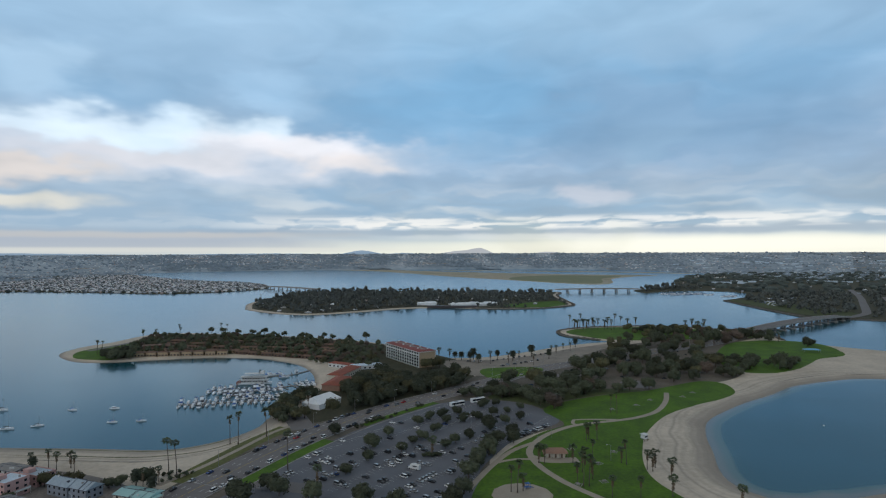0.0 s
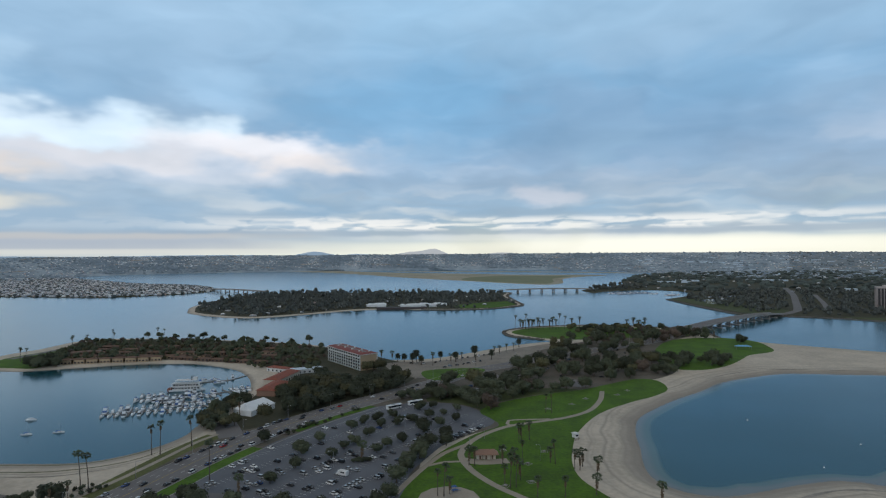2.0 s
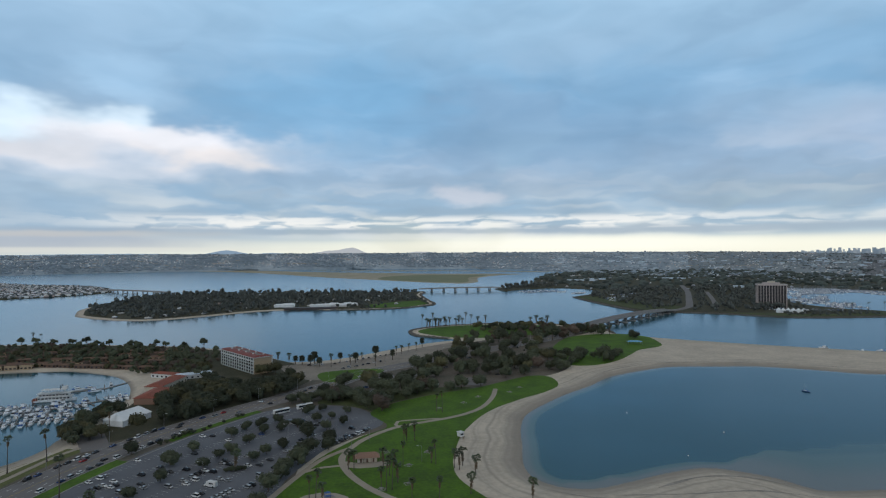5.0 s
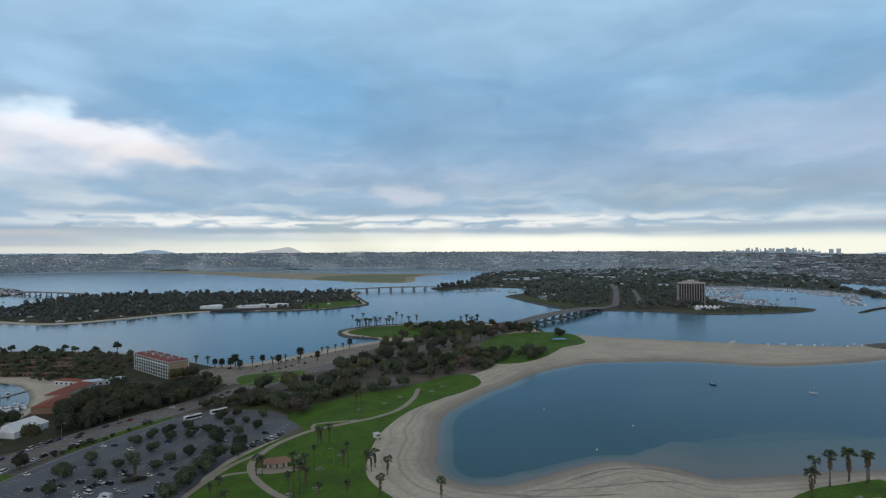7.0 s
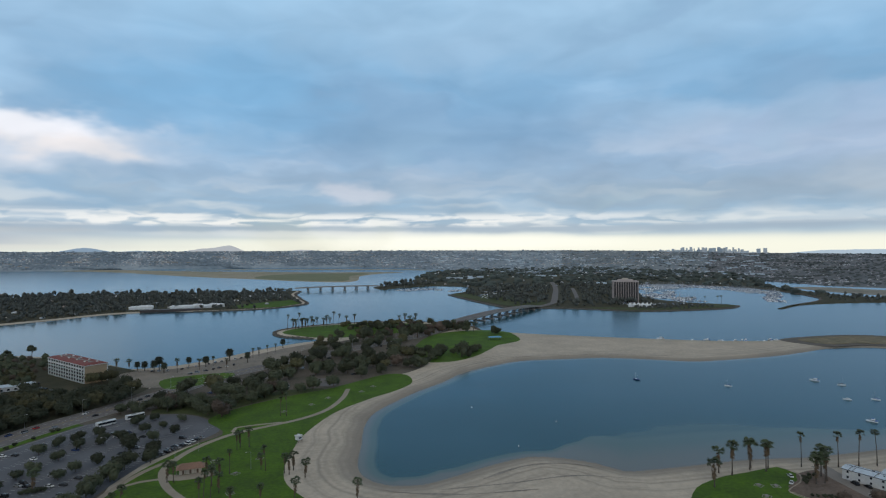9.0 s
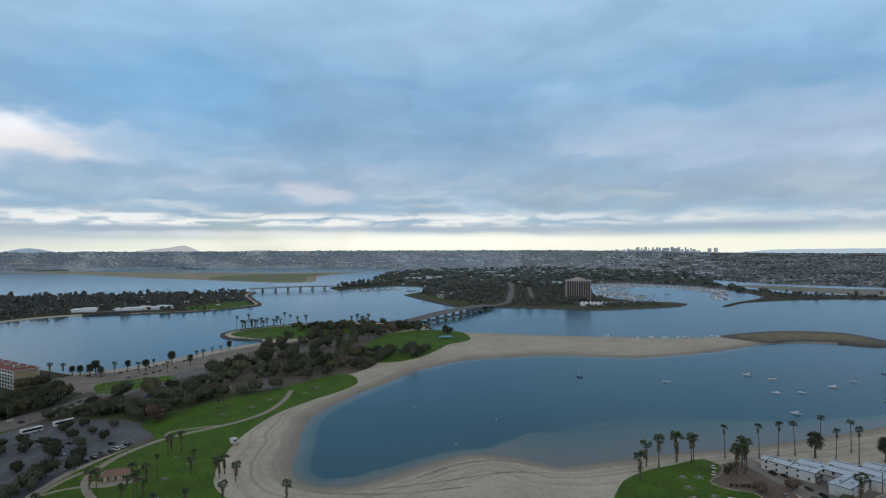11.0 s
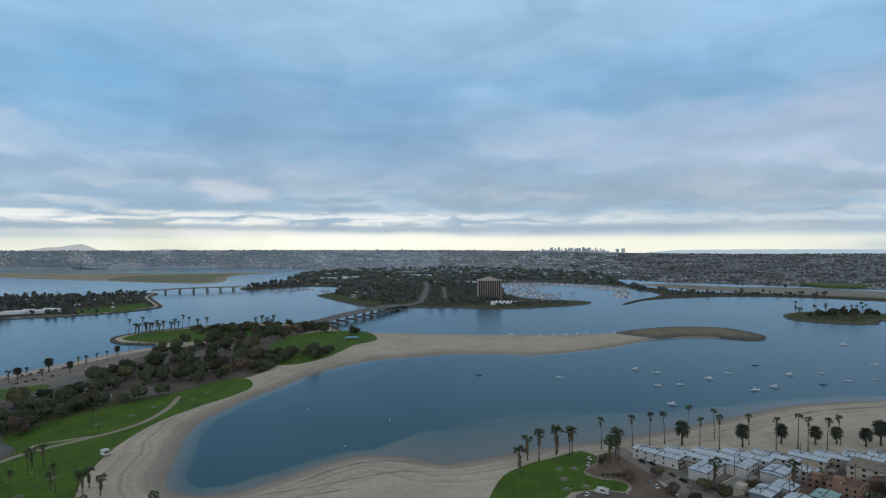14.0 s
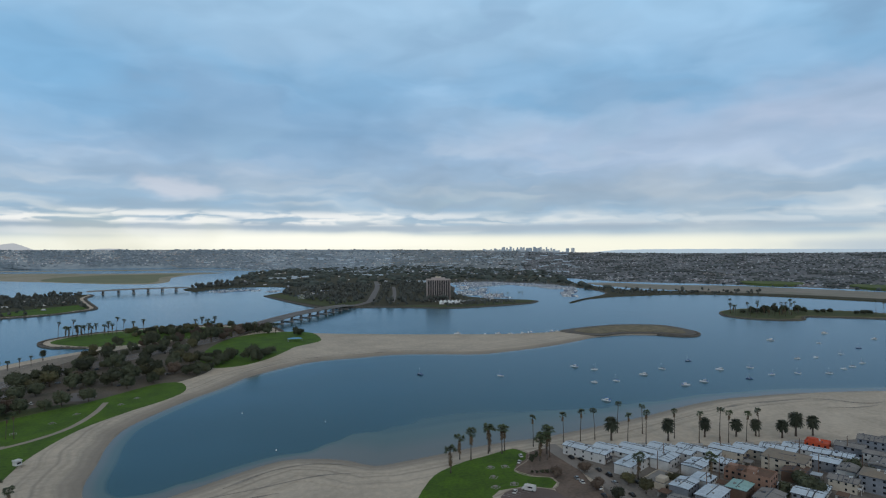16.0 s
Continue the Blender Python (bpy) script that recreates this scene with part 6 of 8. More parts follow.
def house(x, y, turn, w, d, storeys, wall, roof, pitch, label, group="", cols=3, gable=True, z=TOP + 0.08):
    """A small beach house: walls, roof with eaves and dark fascias, windows, door, deck and roof vents. Pitch 0 gives a flat roof behind a parapet."""
    g = random.Random(int(x * 7 + y * 13))
    t = thing("house", label, "house", pose(x, y, z, 0, 0, turn), group)
    h = storeys * 2.65
    wl = part("wall", Form().box(0, 0, -0.2, w, d, h + 0.2), wall, t)
    f = Form()
    if pitch:
        e, k = 0.5, pitch
        r = 0.0 if gable else w * 0.4 + e
        vs = [(-w / 2 - e, -d / 2 - e, h), (w / 2 + e, -d / 2 - e, h), (w / 2 + e, d / 2 + e, h), (-w / 2 - e, d / 2 + e, h), (0, -d / 2 - e + r, h + k), (0, d / 2 + e - r, h + k)]
        f.add(vs, [(0, 1, 4), (2, 3, 5), (1, 2, 5, 4), (3, 0, 4, 5), (3, 2, 1, 0)])
        rfo = part("roof", f, roof, t)
        part("ridge_cap", Form().box(0, 0, h + k - 0.02, 0.45, d * 0.96 if gable else d - w * 0.8, 0.12), FASCIA, rfo, "dark ridge cap")
        edge = Form()
        for sx in (-1, 1):
            edge.box(sx * (w / 2 + e), 0, h - 0.22, 0.14, d + 2 * e, 0.26)
            edge.box(0, sx * (d / 2 + e), h - 0.22, w + 2 * e, 0.14, 0.26)
        part("fascia", edge, FASCIA, rfo, "dark painted fascia boards")
        if gable:
            seams = Form()
            for u in sorted(g.uniform(-0.42, 0.42) for _ in range(4)):
                for sx in (-1, 1):
                    v = u * d
                    x0, x1, z0, z1 = sx * (w / 2 + e), 0.0, h + 0.02, h + k + 0.02
                    seams.add([(x0, v - 0.13, z0), (x1, v - 0.13, z1), (x1, v + 0.13, z1), (x0, v + 0.13, z0), (x0, v - 0.13, z0 + 0.09), (x1, v - 0.13, z1 + 0.09), (x1, v + 0.13, z1 + 0.09), (x0, v + 0.13, z0 + 0.09)],
                              [(0, 1, 2, 3), (7, 6, 5, 4), (0, 4, 5, 1), (2, 6, 7, 3), (0, 3, 7, 4)])
            part("seams", seams, FASCIA if g.random() < 0.6 else roof, rfo, "raised roof seams")
    else:
        f.box(0, 0, h, w - 0.5, d - 0.5, 0.12)
        part("roof", f, roof, t)
        p = Form()
        for px, py, sx, sy in ((0, -d / 2 + 0.12, w, 0.24), (0, d / 2 - 0.12, w, 0.24), (-w / 2 + 0.12, 0, 0.24, d - 0.5), (w / 2 - 0.12, 0, 0.24, d - 0.5)):
            p.box(px, py, h, sx, sy, 0.6)
        part("parapet", p, wall, t)
        part("roof_hut", Form().box(-w * 0.18, d * 0.2, h, w * 0.36, d * 0.3, 2.1), wall, t)
    for _ in range(g.randint(2, 4)):
        q = g.uniform(0.5, 1.1)
        u, v = g.uniform(-0.36, 0.36), g.uniform(-0.36, 0.36)
        part("vent", Form().box(u * w, v * d, h + (pitch * (1 - 2 * abs(u)) - 0.25 if pitch else 0.1), q, q * g.uniform(0.7, 1.4), g.uniform(0.5, 0.9)), g.choice((GREYROOF, WHITE, FASCIA)), t)
    sill, ww = g.uniform(0.9, 1.1), g.uniform(0.9, 1.7)
    windows_on(t, wl, -w / 2, -d / 2, w / 2, -d / 2, sill - 1, storeys, max(2, cols - 1), 2.65, ww, 1.1, skip=g)
    windows_on(t, wl, w / 2, -d / 2, w / 2, d / 2, sill - 1, storeys, cols, 2.65, ww * 0.9, 1.1, skip=g)
    windows_on(t, wl, -w / 2, d / 2, -w / 2, -d / 2, sill - 1, storeys, cols, 2.65, ww * 0.9, 1.1, skip=g)
    part("door", Form().box(-w * 0.3, -d / 2 - 0.06, 0.05, 1.0, 0.12, 2.05), BROWNWALL, t)
    if storeys > 1 and g.random() < 0.55:
        s = g.choice((-1, 1))
        dk = part("deck", Form().box(s * w * 0.16, -d / 2 - 0.85, 2.55, w * 0.6, 1.7, 0.18), WOOD, t, "small upper deck")
        rl = Form()
        rl.box(s * w * 0.16, -d / 2 - 1.66, 2.73, w * 0.6, 0.06, 0.95)
        for q in (-0.3, 0.3):
            rl.box(s * w * 0.16 + q * w, -d / 2 - 0.85, 2.73, 0.06, 1.6, 0.95)
            rl.box(s * w * 0.16 + q * w * 0.94, -d / 2 - 1.6, -0.1, 0.14, 0.14, 2.66)
        part("railing", rl, g.choice((WHITE, FASCIA)), dk)
    elif pitch and g.random() < 0.7:
        part("porch_roof", Form().add([(-w * 0.45, -d / 2, 2.75), (w * 0.2, -d / 2, 2.75), (w * 0.2, -d / 2 - 2.6, 2.25), (-w * 0.45, -d / 2 - 2.6, 2.25), (-w * 0.45, -d / 2, 2.6), (w * 0.2, -d / 2, 2.6), (w * 0.2, -d / 2 - 2.6, 2.1), (-w * 0.45, -d / 2 - 2.6, 2.1)],
                                      [(3, 2, 1, 0), (4, 5, 6, 7), (0, 4, 7, 3), (1, 2, 6, 5), (2, 3, 7, 6)]), roof, t)
        for q in (-0.42, 0.17):
            part("porch_post", Form().box(q * w, -d / 2 - 2.4, -0.1, 0.14, 0.14, 2.3), WHITE, t)
    return t


HT = 8.0  # the beach court runs a little off the map's axes
for x, y, w, d, s, wl, rf, pi, lb in (
        (384, 189, 9, 26, 2, WHITE, WHITEROOF, 1.0, "white two-storey beach cottage with a pale roof"), (396, 178, 9, 24, 2, WHITE, WHITEROOF, 0.9, "white beach cottage with a pale ribbed roof"),
        (408, 169, 9, 24, 2, WHITE, WHITEROOF, 0.9, "white beach cottage with a pale ribbed roof"), (421, 159, 10, 24, 2, WHITE, WHITEROOF, 0.9, "white beach cottage beside the sand"),
        (432, 149, 9, 22, 2, WHITE, WHITEROOF, 0.9, "white beach cottage beside the sand"), (446, 139, 10, 18, 2, CREAM, WHITEROOF, 0.8, "cream house with a white pitched roof"),
        (458, 131, 9, 18, 2, CREAM, WHITEROOF, 0.8, "cream house with a white pitched roof"), (470, 122, 9, 18, 2, WHITE, WHITEROOF, 0.9, "white house with a pale blue roof"),
        (481, 112, 10, 22, 2, WHITE, WHITEROOF, 0.9, "white house with a pale ribbed roof"), (498, 112, 9, 12, 2, REDWALL, REDWALL, 0.0, "bright orange-red flat-roofed house"),
        (506, 98, 11, 14, 2, GREYWALL, GREYROOF, 1.2, "grey shingled house by the sand"), (520, 91, 12, 14, 3, GREYWALL, GREYROOF, 1.4, "grey three-storey house with balconies"),
        (536, 84, 11, 14, 2, CREAM, GREYROOF, 1.2, "cream house with a grey roof"), (552, 74, 11, 14, 2, WHITE, BROWNROOF, 1.2, "white house with a brown roof")):
    house(x - 2, y - 4, HT + 2, w, d, s, wl, rf, pi, lb, "beach row houses", 5 if d > 20 else 4)
for x, y, tn, w, d, s, wl, rf, pi, lb in (
        (386, 158, 98, 9, 24, 2, WHITE, WHITEROOF, 0.9, "long white two-storey apartment house with dark windows"), (404, 150, 98, 10, 15, 2, WHITE, WHITEROOF, 0.9, "white apartment house with a terrace"),
        (381, 138, 96, 12, 18, 1, CREAM, GREYROOF, 0.0, "flat-roofed tan single-storey building"), (408, 134, 96, 10, 15, 2, WHITE, WHITEROOF, 0.8, "white stucco house with small windows"),
        (422, 128, 8, 9, 13, 2, WHITE, WHITEROOF, 0.8, "white stucco house with a pale roof"), (448, 106, 8, 16, 20, 3, CREAM, TANROOF, 0.6, "large cream three-storey house with a low brown roof"),
        (467, 94, 8, 10, 13, 2, GREYWALL, WHITEROOF, 1.0, "blue-grey house with a white roof"), (439, 98, 98, 10, 13, 2, BROWNWALL, BROWNROOF, 1.2, "brown wooden house with a low roof"),
        (417, 116, 8, 10, 12, 2, TERRA, BROWNROOF, 0.0, "terracotta stucco house with a roof terrace"), (412, 104, 8, 12, 13, 3, TERRA, BROWNROOF, 0.0, "terracotta stucco house with stepped walls"),
        (378, 124, 98, 9, 14, 2, GREYWALL, WHITEROOF, 0.8, "blue-grey house with a pale roof"), (392, 122, 98, 9, 10, 2, WHITE, WHITEROOF, 0.6, "white house with a flat pale roof"),
        (378, 110, 98, 10, 16, 2, GREYWALL, WHITEROOF, 0.8, "grey house with a pale blue roof"), (396, 106, 98, 9, 12, 2, BROWNWALL, TEALROOF, 0.6, "brown house with a pale teal roof"),
        (428, 84, 98, 9, 13, 1, WHITE, WHITEROOF, 0.8, "white bungalow with a white roof"), (444, 78, 8, 9, 12, 2, CREAM, GREYROOF, 1.2, "cream house with a grey roof"),
        (456, 66, 8, 14, 16, 3, GREYWALL, TANROOF, 1.6, "large grey-blue three-storey house with a tan roof"), (462, 82, 98, 8, 11, 2, WHITE, GREYROOF, 1.2, "white gabled house with grey roof"),
        (482, 92, 8, 9, 12, 2, CREAM, WHITEROOF, 1.0, "cream house with a white roof"), (484, 74, 98, 9, 12, 2, GREYWALL, GREYROOF, 1.2, "grey house with a dark roof"),
        (500, 80, 8, 9, 12, 2, WHITE, GREYROOF, 1.2, "white house with a grey roof"), (474, 60, 98, 10, 13, 2, CREAM, BROWNROOF, 1.2, "cream house with a brown roof"),
        (395, 92, 98, 10, 14, 2, WHITE, GREYROOF, 1.0, "white house with a grey roof"), (412, 82, 8, 10, 12, 2, GREYWALL, WHITEROOF, 1.0, "grey house with a pale roof"),
        (358, 112, 8, 11, 14, 2, CREAM, GREYROOF, 1.0, "cream house with a grey roof"), (520, 66, 8, 10, 13, 2, WHITE, BROWNROOF, 1.2, "white house with a brown roof"),
        (540, 60, 8, 10, 13, 2, GREYWALL, WHITEROOF, 1.0, "grey house with a white roof"), (500, 55, 98, 10, 13, 2, WHITE, WHITEROOF, 1.0, "white house with a white roof")):
    house(x, y, tn, w, d, s, wl, rf, pi, lb, "houses behind the beach row", 4, gable=s < 3)
for x, y, tn, w, d, s, wl, rf, pi, lb in (
        (-226, 308, 70, 9, 16, 2, WHITE, GREYROOF, 1.0, "white beach house with a grey roof"), (-208, 301, 70, 10, 14, 2, PINKWALL, BLUEROOF, 0.0, "pink stucco beach house with a flat pale roof"),
        (-211, 285, 70, 12, 13, 3, PINKWALL, WHITEROOF, 0.0, "tall pink stucco house with a flat pale roof"), (-184, 287, 68, 9, 14, 2, GREYWALL, BLUEROOF, 2.6, "blue-grey house with steep pale roofs"),
        (-172, 283, 68, 9, 13, 2, GREYWALL, BLUEROOF, 2.6, "blue-grey house with a steep ribbed roof"), (-145, 281, 72, 11, 20, 1, CREAM, TEALROOF, 1.2, "low building with a pale teal roof"),
        (-240, 292, 70, 9, 14, 2, CREAM, BROWNROOF, 1.0, "cream house with a brown roof"), (-196, 265, 70, 10, 14, 2, WHITE, GREYROOF, 1.0, "white house with a grey roof"),
        (-160, 262, 72, 10, 13, 2, CREAM, GREYROOF, 1.0, "cream house with a grey roof")):
    house(x, y, tn, w, d, s, wl, rf, pi, lb, "houses of the north beach", 4)



def carport(x, y, a, w, d, roof, label):
    """A low lean-to: a flat roof on posts beside a wall."""
    t = thing("carport", label, "carport", pose(x, y, TOP + 0.1, 0, 0, a), "carports among the houses")
    part("roof", Form().box(0, 0, 2.4, w, d, 0.18), roof, t)
    part("wall", Form().box(0, d / 2 - 0.1, -0.1, w * 0.96, 0.16, 2.5), WHITE, t)
    for k in (-1, 1):
        part("post", Form().box(k * (w / 2 - 0.2), -d / 2 + 0.2, -0.1, 0.12, 0.12, 2.5), WHITE, t)


cp = random.Random(45)
for x, y in ((390, 170), (402, 160), (414, 150), (396, 140), (372, 150), (430, 138), (440, 122), (455, 118), (428, 110), (400, 116), (388, 132), (464, 106), (478, 100), (448, 92), (420, 96),
             (430, 74), (490, 88), (512, 84), (470, 70), (404, 74), (368, 128), (528, 76)):
    carport(x, y, HT + cp.choice((0, 90)), cp.uniform(4, 7), cp.uniform(4, 6), cp.choice((WHITEROOF, GREYROOF, BROWNROOF)), "low carport between the beach houses")


def fence(x, y, a, n):
    t = thing("fence", "low white board fence of a yard", "fence", pose(x, y, TOP + 0.1, 0, 0, a), "yard fences")
    for k in range(n):
        part("panel", Form().box(k * 1.8, 0, -0.05, 1.74, 0.06, 1.5), WHITE, t)
        part("post", Form().box(k * 1.8 - 0.9, 0, -0.05, 0.1, 0.1, 1.65), WOOD, t)


for x, y, a in ((392, 200, -38), (404, 192, -38), (418, 182, -38), (430, 172, -38), (444, 160, -38), (458, 150, -38), (470, 142, -38), (484, 133, -38), (500, 124, -38), (514, 112, -38)):
    fence(x, y, a, 6)

# the hotel on the point
hotel = thing("hotel", "long five-storey cream hotel with balconies and a red roof", "hotel", pose(-63, 667, TOP, 0, 0, math.degrees(math.atan2(-64, 39.5))))
HL, HW, HH = 75.0, 19.0, 16.4
body = part("wall", Form().box(HL / 2, HW / 2, -0.3, HL, HW, HH + 0.3), STUCCO, hotel, "tan stucco end walls")
rf = Form()
rf.add([(-1, -1, HH), (HL + 1, -1, HH), (HL + 1, HW + 1, HH), (-1, HW + 1, HH), (2, 2.5, HH + 1.2), (HL - 2, 2.5, HH + 1.2), (HL - 2, HW - 2.5, HH + 1.2), (2, HW - 2.5, HH + 1.2)],
       [(3, 2, 1, 0), (0, 1, 5, 4), (1, 2, 6, 5), (2, 3, 7, 6), (3, 0, 4, 7), (4, 5, 6, 7)])
part("roof", rf, HOTELROOF, hotel, "dull red low-pitched roof")
for k in range(7):
    part("roof_unit", Form().box(7 + k * 10.0, HW / 2 + (2 if k % 2 else -2), HH + 1.1, 2.4, 1.8, 0.7), GREYROOF, hotel)
part("eaves", Form().box(HL / 2, HW / 2, HH - 0.55, HL + 2.4, HW + 2.4, 0.5), WHITE, hotel, "white eaves band")
slab = Form().box(0, 0, 0, HL, 0.8, 0.25).mesh("balcony_floor", WHITE)
fin = Form().box(0, 0, 0, 0.5, 0.9, HH - 0.9).mesh("fin", WHITE)
part("band", Form().box(HL / 2, -0.55, 4 * 3.12 - 0.1, HL, 1.3, 1.2), WHITE, hotel, "white parapet band below the top storey")
part("roof_walk", Form().box(HL / 2, HW * 0.5, HH + 1.1, HL * 0.86, 1.6, 0.35), GREYROOF, hotel, "grey service walk on the roof")
for k in range(9):
    part("roof_vent", Form().box(5 + k * 8.1, HW * (0.3 if k % 2 else 0.68), HH + 1.1, 1.3, 1.3, 1.1), WHITE, hotel)
bay = Form().box(0, 0, 0, HL / 14 - 0.6, 0.14, 2.7).mesh("window", DARKGLASS)
rail = Form().box(0, 0, 0, HL / 14 - 0.6, 0.08, 1.05).mesh("railing", PALERAIL)
for side, yy in ((1, -0.4), (-1, HW + 0.4)):
    for r in range(6):
        o = part("balcony_floor", slab, None, hotel)
        o.matrix_basis = pose(HL / 2, yy, r * 3.12 + 0.3)
    for c in range(15):
        o = part("fin", fin, None, hotel)
        o.matrix_basis = pose(min(max(c * HL / 14, 0.2), HL - 0.2), yy, 0.3)
    for r in range(5):
        for c in range(14):
            o = part("window", bay, None, body)
            o.matrix_basis = pose((c + 0.5) * HL / 14, -0.05 if side > 0 else HW + 0.05, r * 3.12 + 0.7)
            if side > 0 and r < 4:
                o = part("railing", rail, None, hotel)
                o.matrix_basis = pose((c + 0.5) * HL / 14, -0.78, r * 3.12 + 0.5)


def wing(x, y, turn, w, d, h, wall, roof, pitch, label, name="bungalow", group="hotel bungalows"):
    """A low hotel wing with a hipped roof, a row of doors and windows, and a chimney vent."""
    t = thing(name, label, "building", pose(x, y, TOP, 0, 0, turn), group)
    wl = part("wall", Form().box(0, 0, -0.2, w, d, h + 0.2), wall, t)
    e, k = 0.9, min(d * 0.45, w * 0.45)
    part("roof", Form().add([(-w / 2 - e, -d / 2 - e, h), (w / 2 + e, -d / 2 - e, h), (w / 2 + e, d / 2 + e, h), (-w / 2 - e, d / 2 + e, h), (-w / 2 + k, 0, h + pitch), (w / 2 - k, 0, h + pitch)],
                            [(3, 2, 1, 0), (0, 1, 5, 4), (1, 2, 5), (2, 3, 4, 5), (3, 0, 4)]), roof, t)
    windows_on(t, wl, -w / 2, -d / 2, w / 2, -d / 2, -0.2, max(1, int(h / 3)), max(3, int(w / 5)), 2.9, 2.0, 1.5)
    windows_on(t, wl, w / 2, -d / 2, w / 2, d / 2, -0.2, max(1, int(h / 3)), 2, 2.9, 1.6, 1.4)
    return t


for k in range(8):
    wing(-348 + 13 * k, 676 + 1.6 * k, 4, 11, 7, 5.0, STUCCO, BROWNROOF, 1.2, "tan two-storey hotel bungalow with a brown roof")
for k in range(7):
    wing(-236 + 17 * k, 692 - 6.2 * k, -18, 15, 6, 3.0, BROWNWALL, BROWNROOF, 1.3, "low brown hotel bungalow with a russet roof")
wg = random.Random(46)
for r in range(4):
    for k in range(7):
        wing(-350 + 36 * k + wg.uniform(-5, 5), 712 + 24 * r - 3.5 * k + wg.uniform(-3, 3), -6 + wg.uniform(-6, 6), wg.uniform(20, 30), 7, 3.2, wg.choice((STUCCO, BROWNWALL)), BROWNROOF, 1.4,
             "low brown-roofed hotel wing among trees")
wing(-92, 520, 80, 36, 16, 5.0, TERRA, REDROOF, 2.6, "large low pavilion with a red tile roof", "pavilion", "")
wing(-94, 566, 75, 46, 14, 5.0, CREAM, REDROOF, 2.4, "long low pavilion with a red tile roof", "pavilion", "")
wing(-78, 603, 20, 30, 12, 4.0, WHITE, WHITEROOF, 1.0, "low white hotel lobby", "lobby", "")
wing(-105, 610, -30, 26, 10, 4.0, WHITE, REDROOF, 1.4, "low hotel wing with a red roof", "lobby", "")

wing(-359, 737, 25, 30, 14, 4.2, BROWNWALL, BROWNROOF, 0.6, "low flat brown hall on the hotel point", "hall", "")

# the white marquee beside the avenue
tent = thing("marquee", "large white event marquee with a ridged roof", "tent", pose(-93, 455, TOP, 0, 0, 62))
part("wall", Form().box(0, 0, -0.1, 26, 17, 4.2), CANVAS, tent)
part("roof", Form().add([(-13.4, -8.9, 4.1), (13.4, -8.9, 4.1), (13.4, 8.9, 4.1), (-13.4, 8.9, 4.1), (-10, 0, 8.6), (10, 0, 8.6)],
                        [(3, 2, 1, 0), (0, 1, 5, 4), (1, 2, 5), (2, 3, 4, 5), (3, 0, 4)]), CANVAS, tent)
for k in range(6):
    part("pole", Form().tube([(-12.8 + 5.1 * k, -8.7, -0.1), (-12.8 + 5.1 * k, -8.7, 4.1)], [0.1, 0.1], 6), STEEL, tent)

# park hut, lifeguard tower, canopy
hut = thing("park_hut", "small park building with an orange tile hip roof", "hut", pose(66, 338, TOP + 0.15, 0, 0, -2))
part("wall", Form().box(0, 0, -0.1, 11, 5.5, 2.9), CREAM, hut)
part("roof", Form().add([(-7.2, -4, 2.7), (7.2, -4, 2.7), (7.2, 4, 2.7), (-7.2, 4, 2.7), (-4.6, 0, 5.0), (4.6, 0, 5.0)],
                        [(3, 2, 1, 0), (0, 1, 5, 4), (1, 2, 5), (2, 3, 4, 5), (3, 0, 4)]), TERRA, hut, "orange-brown tiled roof")
for k in range(3):
    part("door", Form().box(-3.5 + 3.5 * k, -2.8, 0.1, 1.0, 0.14, 2.05), BROWNWALL, hut)
for k in range(4):
    part("post", Form().box(-6.6 + 4.4 * k, -3.6, -0.1, 0.2, 0.2, 2.85), WOOD, hut)
play = thing("play_frame", "low blue play structure on a sand court", "play frame", pose(43.5, 291, TOP + 0.18, 0, 0, 20))
part("platform", Form().box(0, 0, 0.9, 2.4, 2.0, 0.14), BLUE, play)
part("roof", Form().box(0, 0, 2.6, 2.6, 2.2, 0.5, 0, 0.2), BLUE, play)
part("slide", Form().add([(1.2, -0.35, 1.0), (1.2, 0.35, 1.0), (3.6, 0.35, 0.12), (3.6, -0.35, 0.12), (1.2, -0.35, 0.9), (1.2, 0.35, 0.9), (3.6, 0.35, 0.02), (3.6, -0.35, 0.02)], [(0, 3, 2, 1), (4, 5, 6, 7), (0, 4, 7, 3), (1, 2, 6, 5)]), BLUE, play)
for a, b in ((-1.1, -0.9), (1.1, -0.9), (1.1, 0.9), (-1.1, 0.9)):
    part("post", Form().box(a, b, -0.05, 0.14, 0.14, 2.7), BLUE, play)
guard = thing("lifeguard_tower", "white lifeguard tower on legs at the lawn's edge", "tower", pose(127, 366, TOP, 0, 0, 30))
part("cabin", Form().box(0, 0, 1.6, 3.0, 3.0, 2.4), WHITE, guard)
part("roof", Form().box(0, 0, 4.0, 3.8, 3.8, 0.3), WHITE, guard)
part("window", Form().box(0, -1.52, 2.4, 2.2, 0.1, 1.0), DARKGLASS, guard)
for a, b in ((-1.2, -1.2), (1.2, -1.2), (1.2, 1.2), (-1.2, 1.2)):
    part("leg", Form().tube([(a * 1.15, b * 1.15, -0.2), (a, b, 1.6)], [0.12, 0.12], 6), WOOD, guard)
part("ramp", Form().add([(1.5, -0.5, 1.6), (1.5, 0.5, 1.6), (4.2, 0.5, 0.05), (4.2, -0.5, 0.05), (1.5, -0.5, 1.45), (1.5, 0.5, 1.45), (4.2, 0.5, -0.1), (4.2, -0.5, -0.1)],
                        [(0, 1, 2, 3), (7, 6, 5, 4), (0, 3, 7, 4), (1, 5, 6, 2)]), WOOD, guard)
shade = thing("shade_canopy", "pale blue fabric shade canopy over play equipment", "canopy", pose(432, 690, TOP + 0.1, 0, 0, -15))
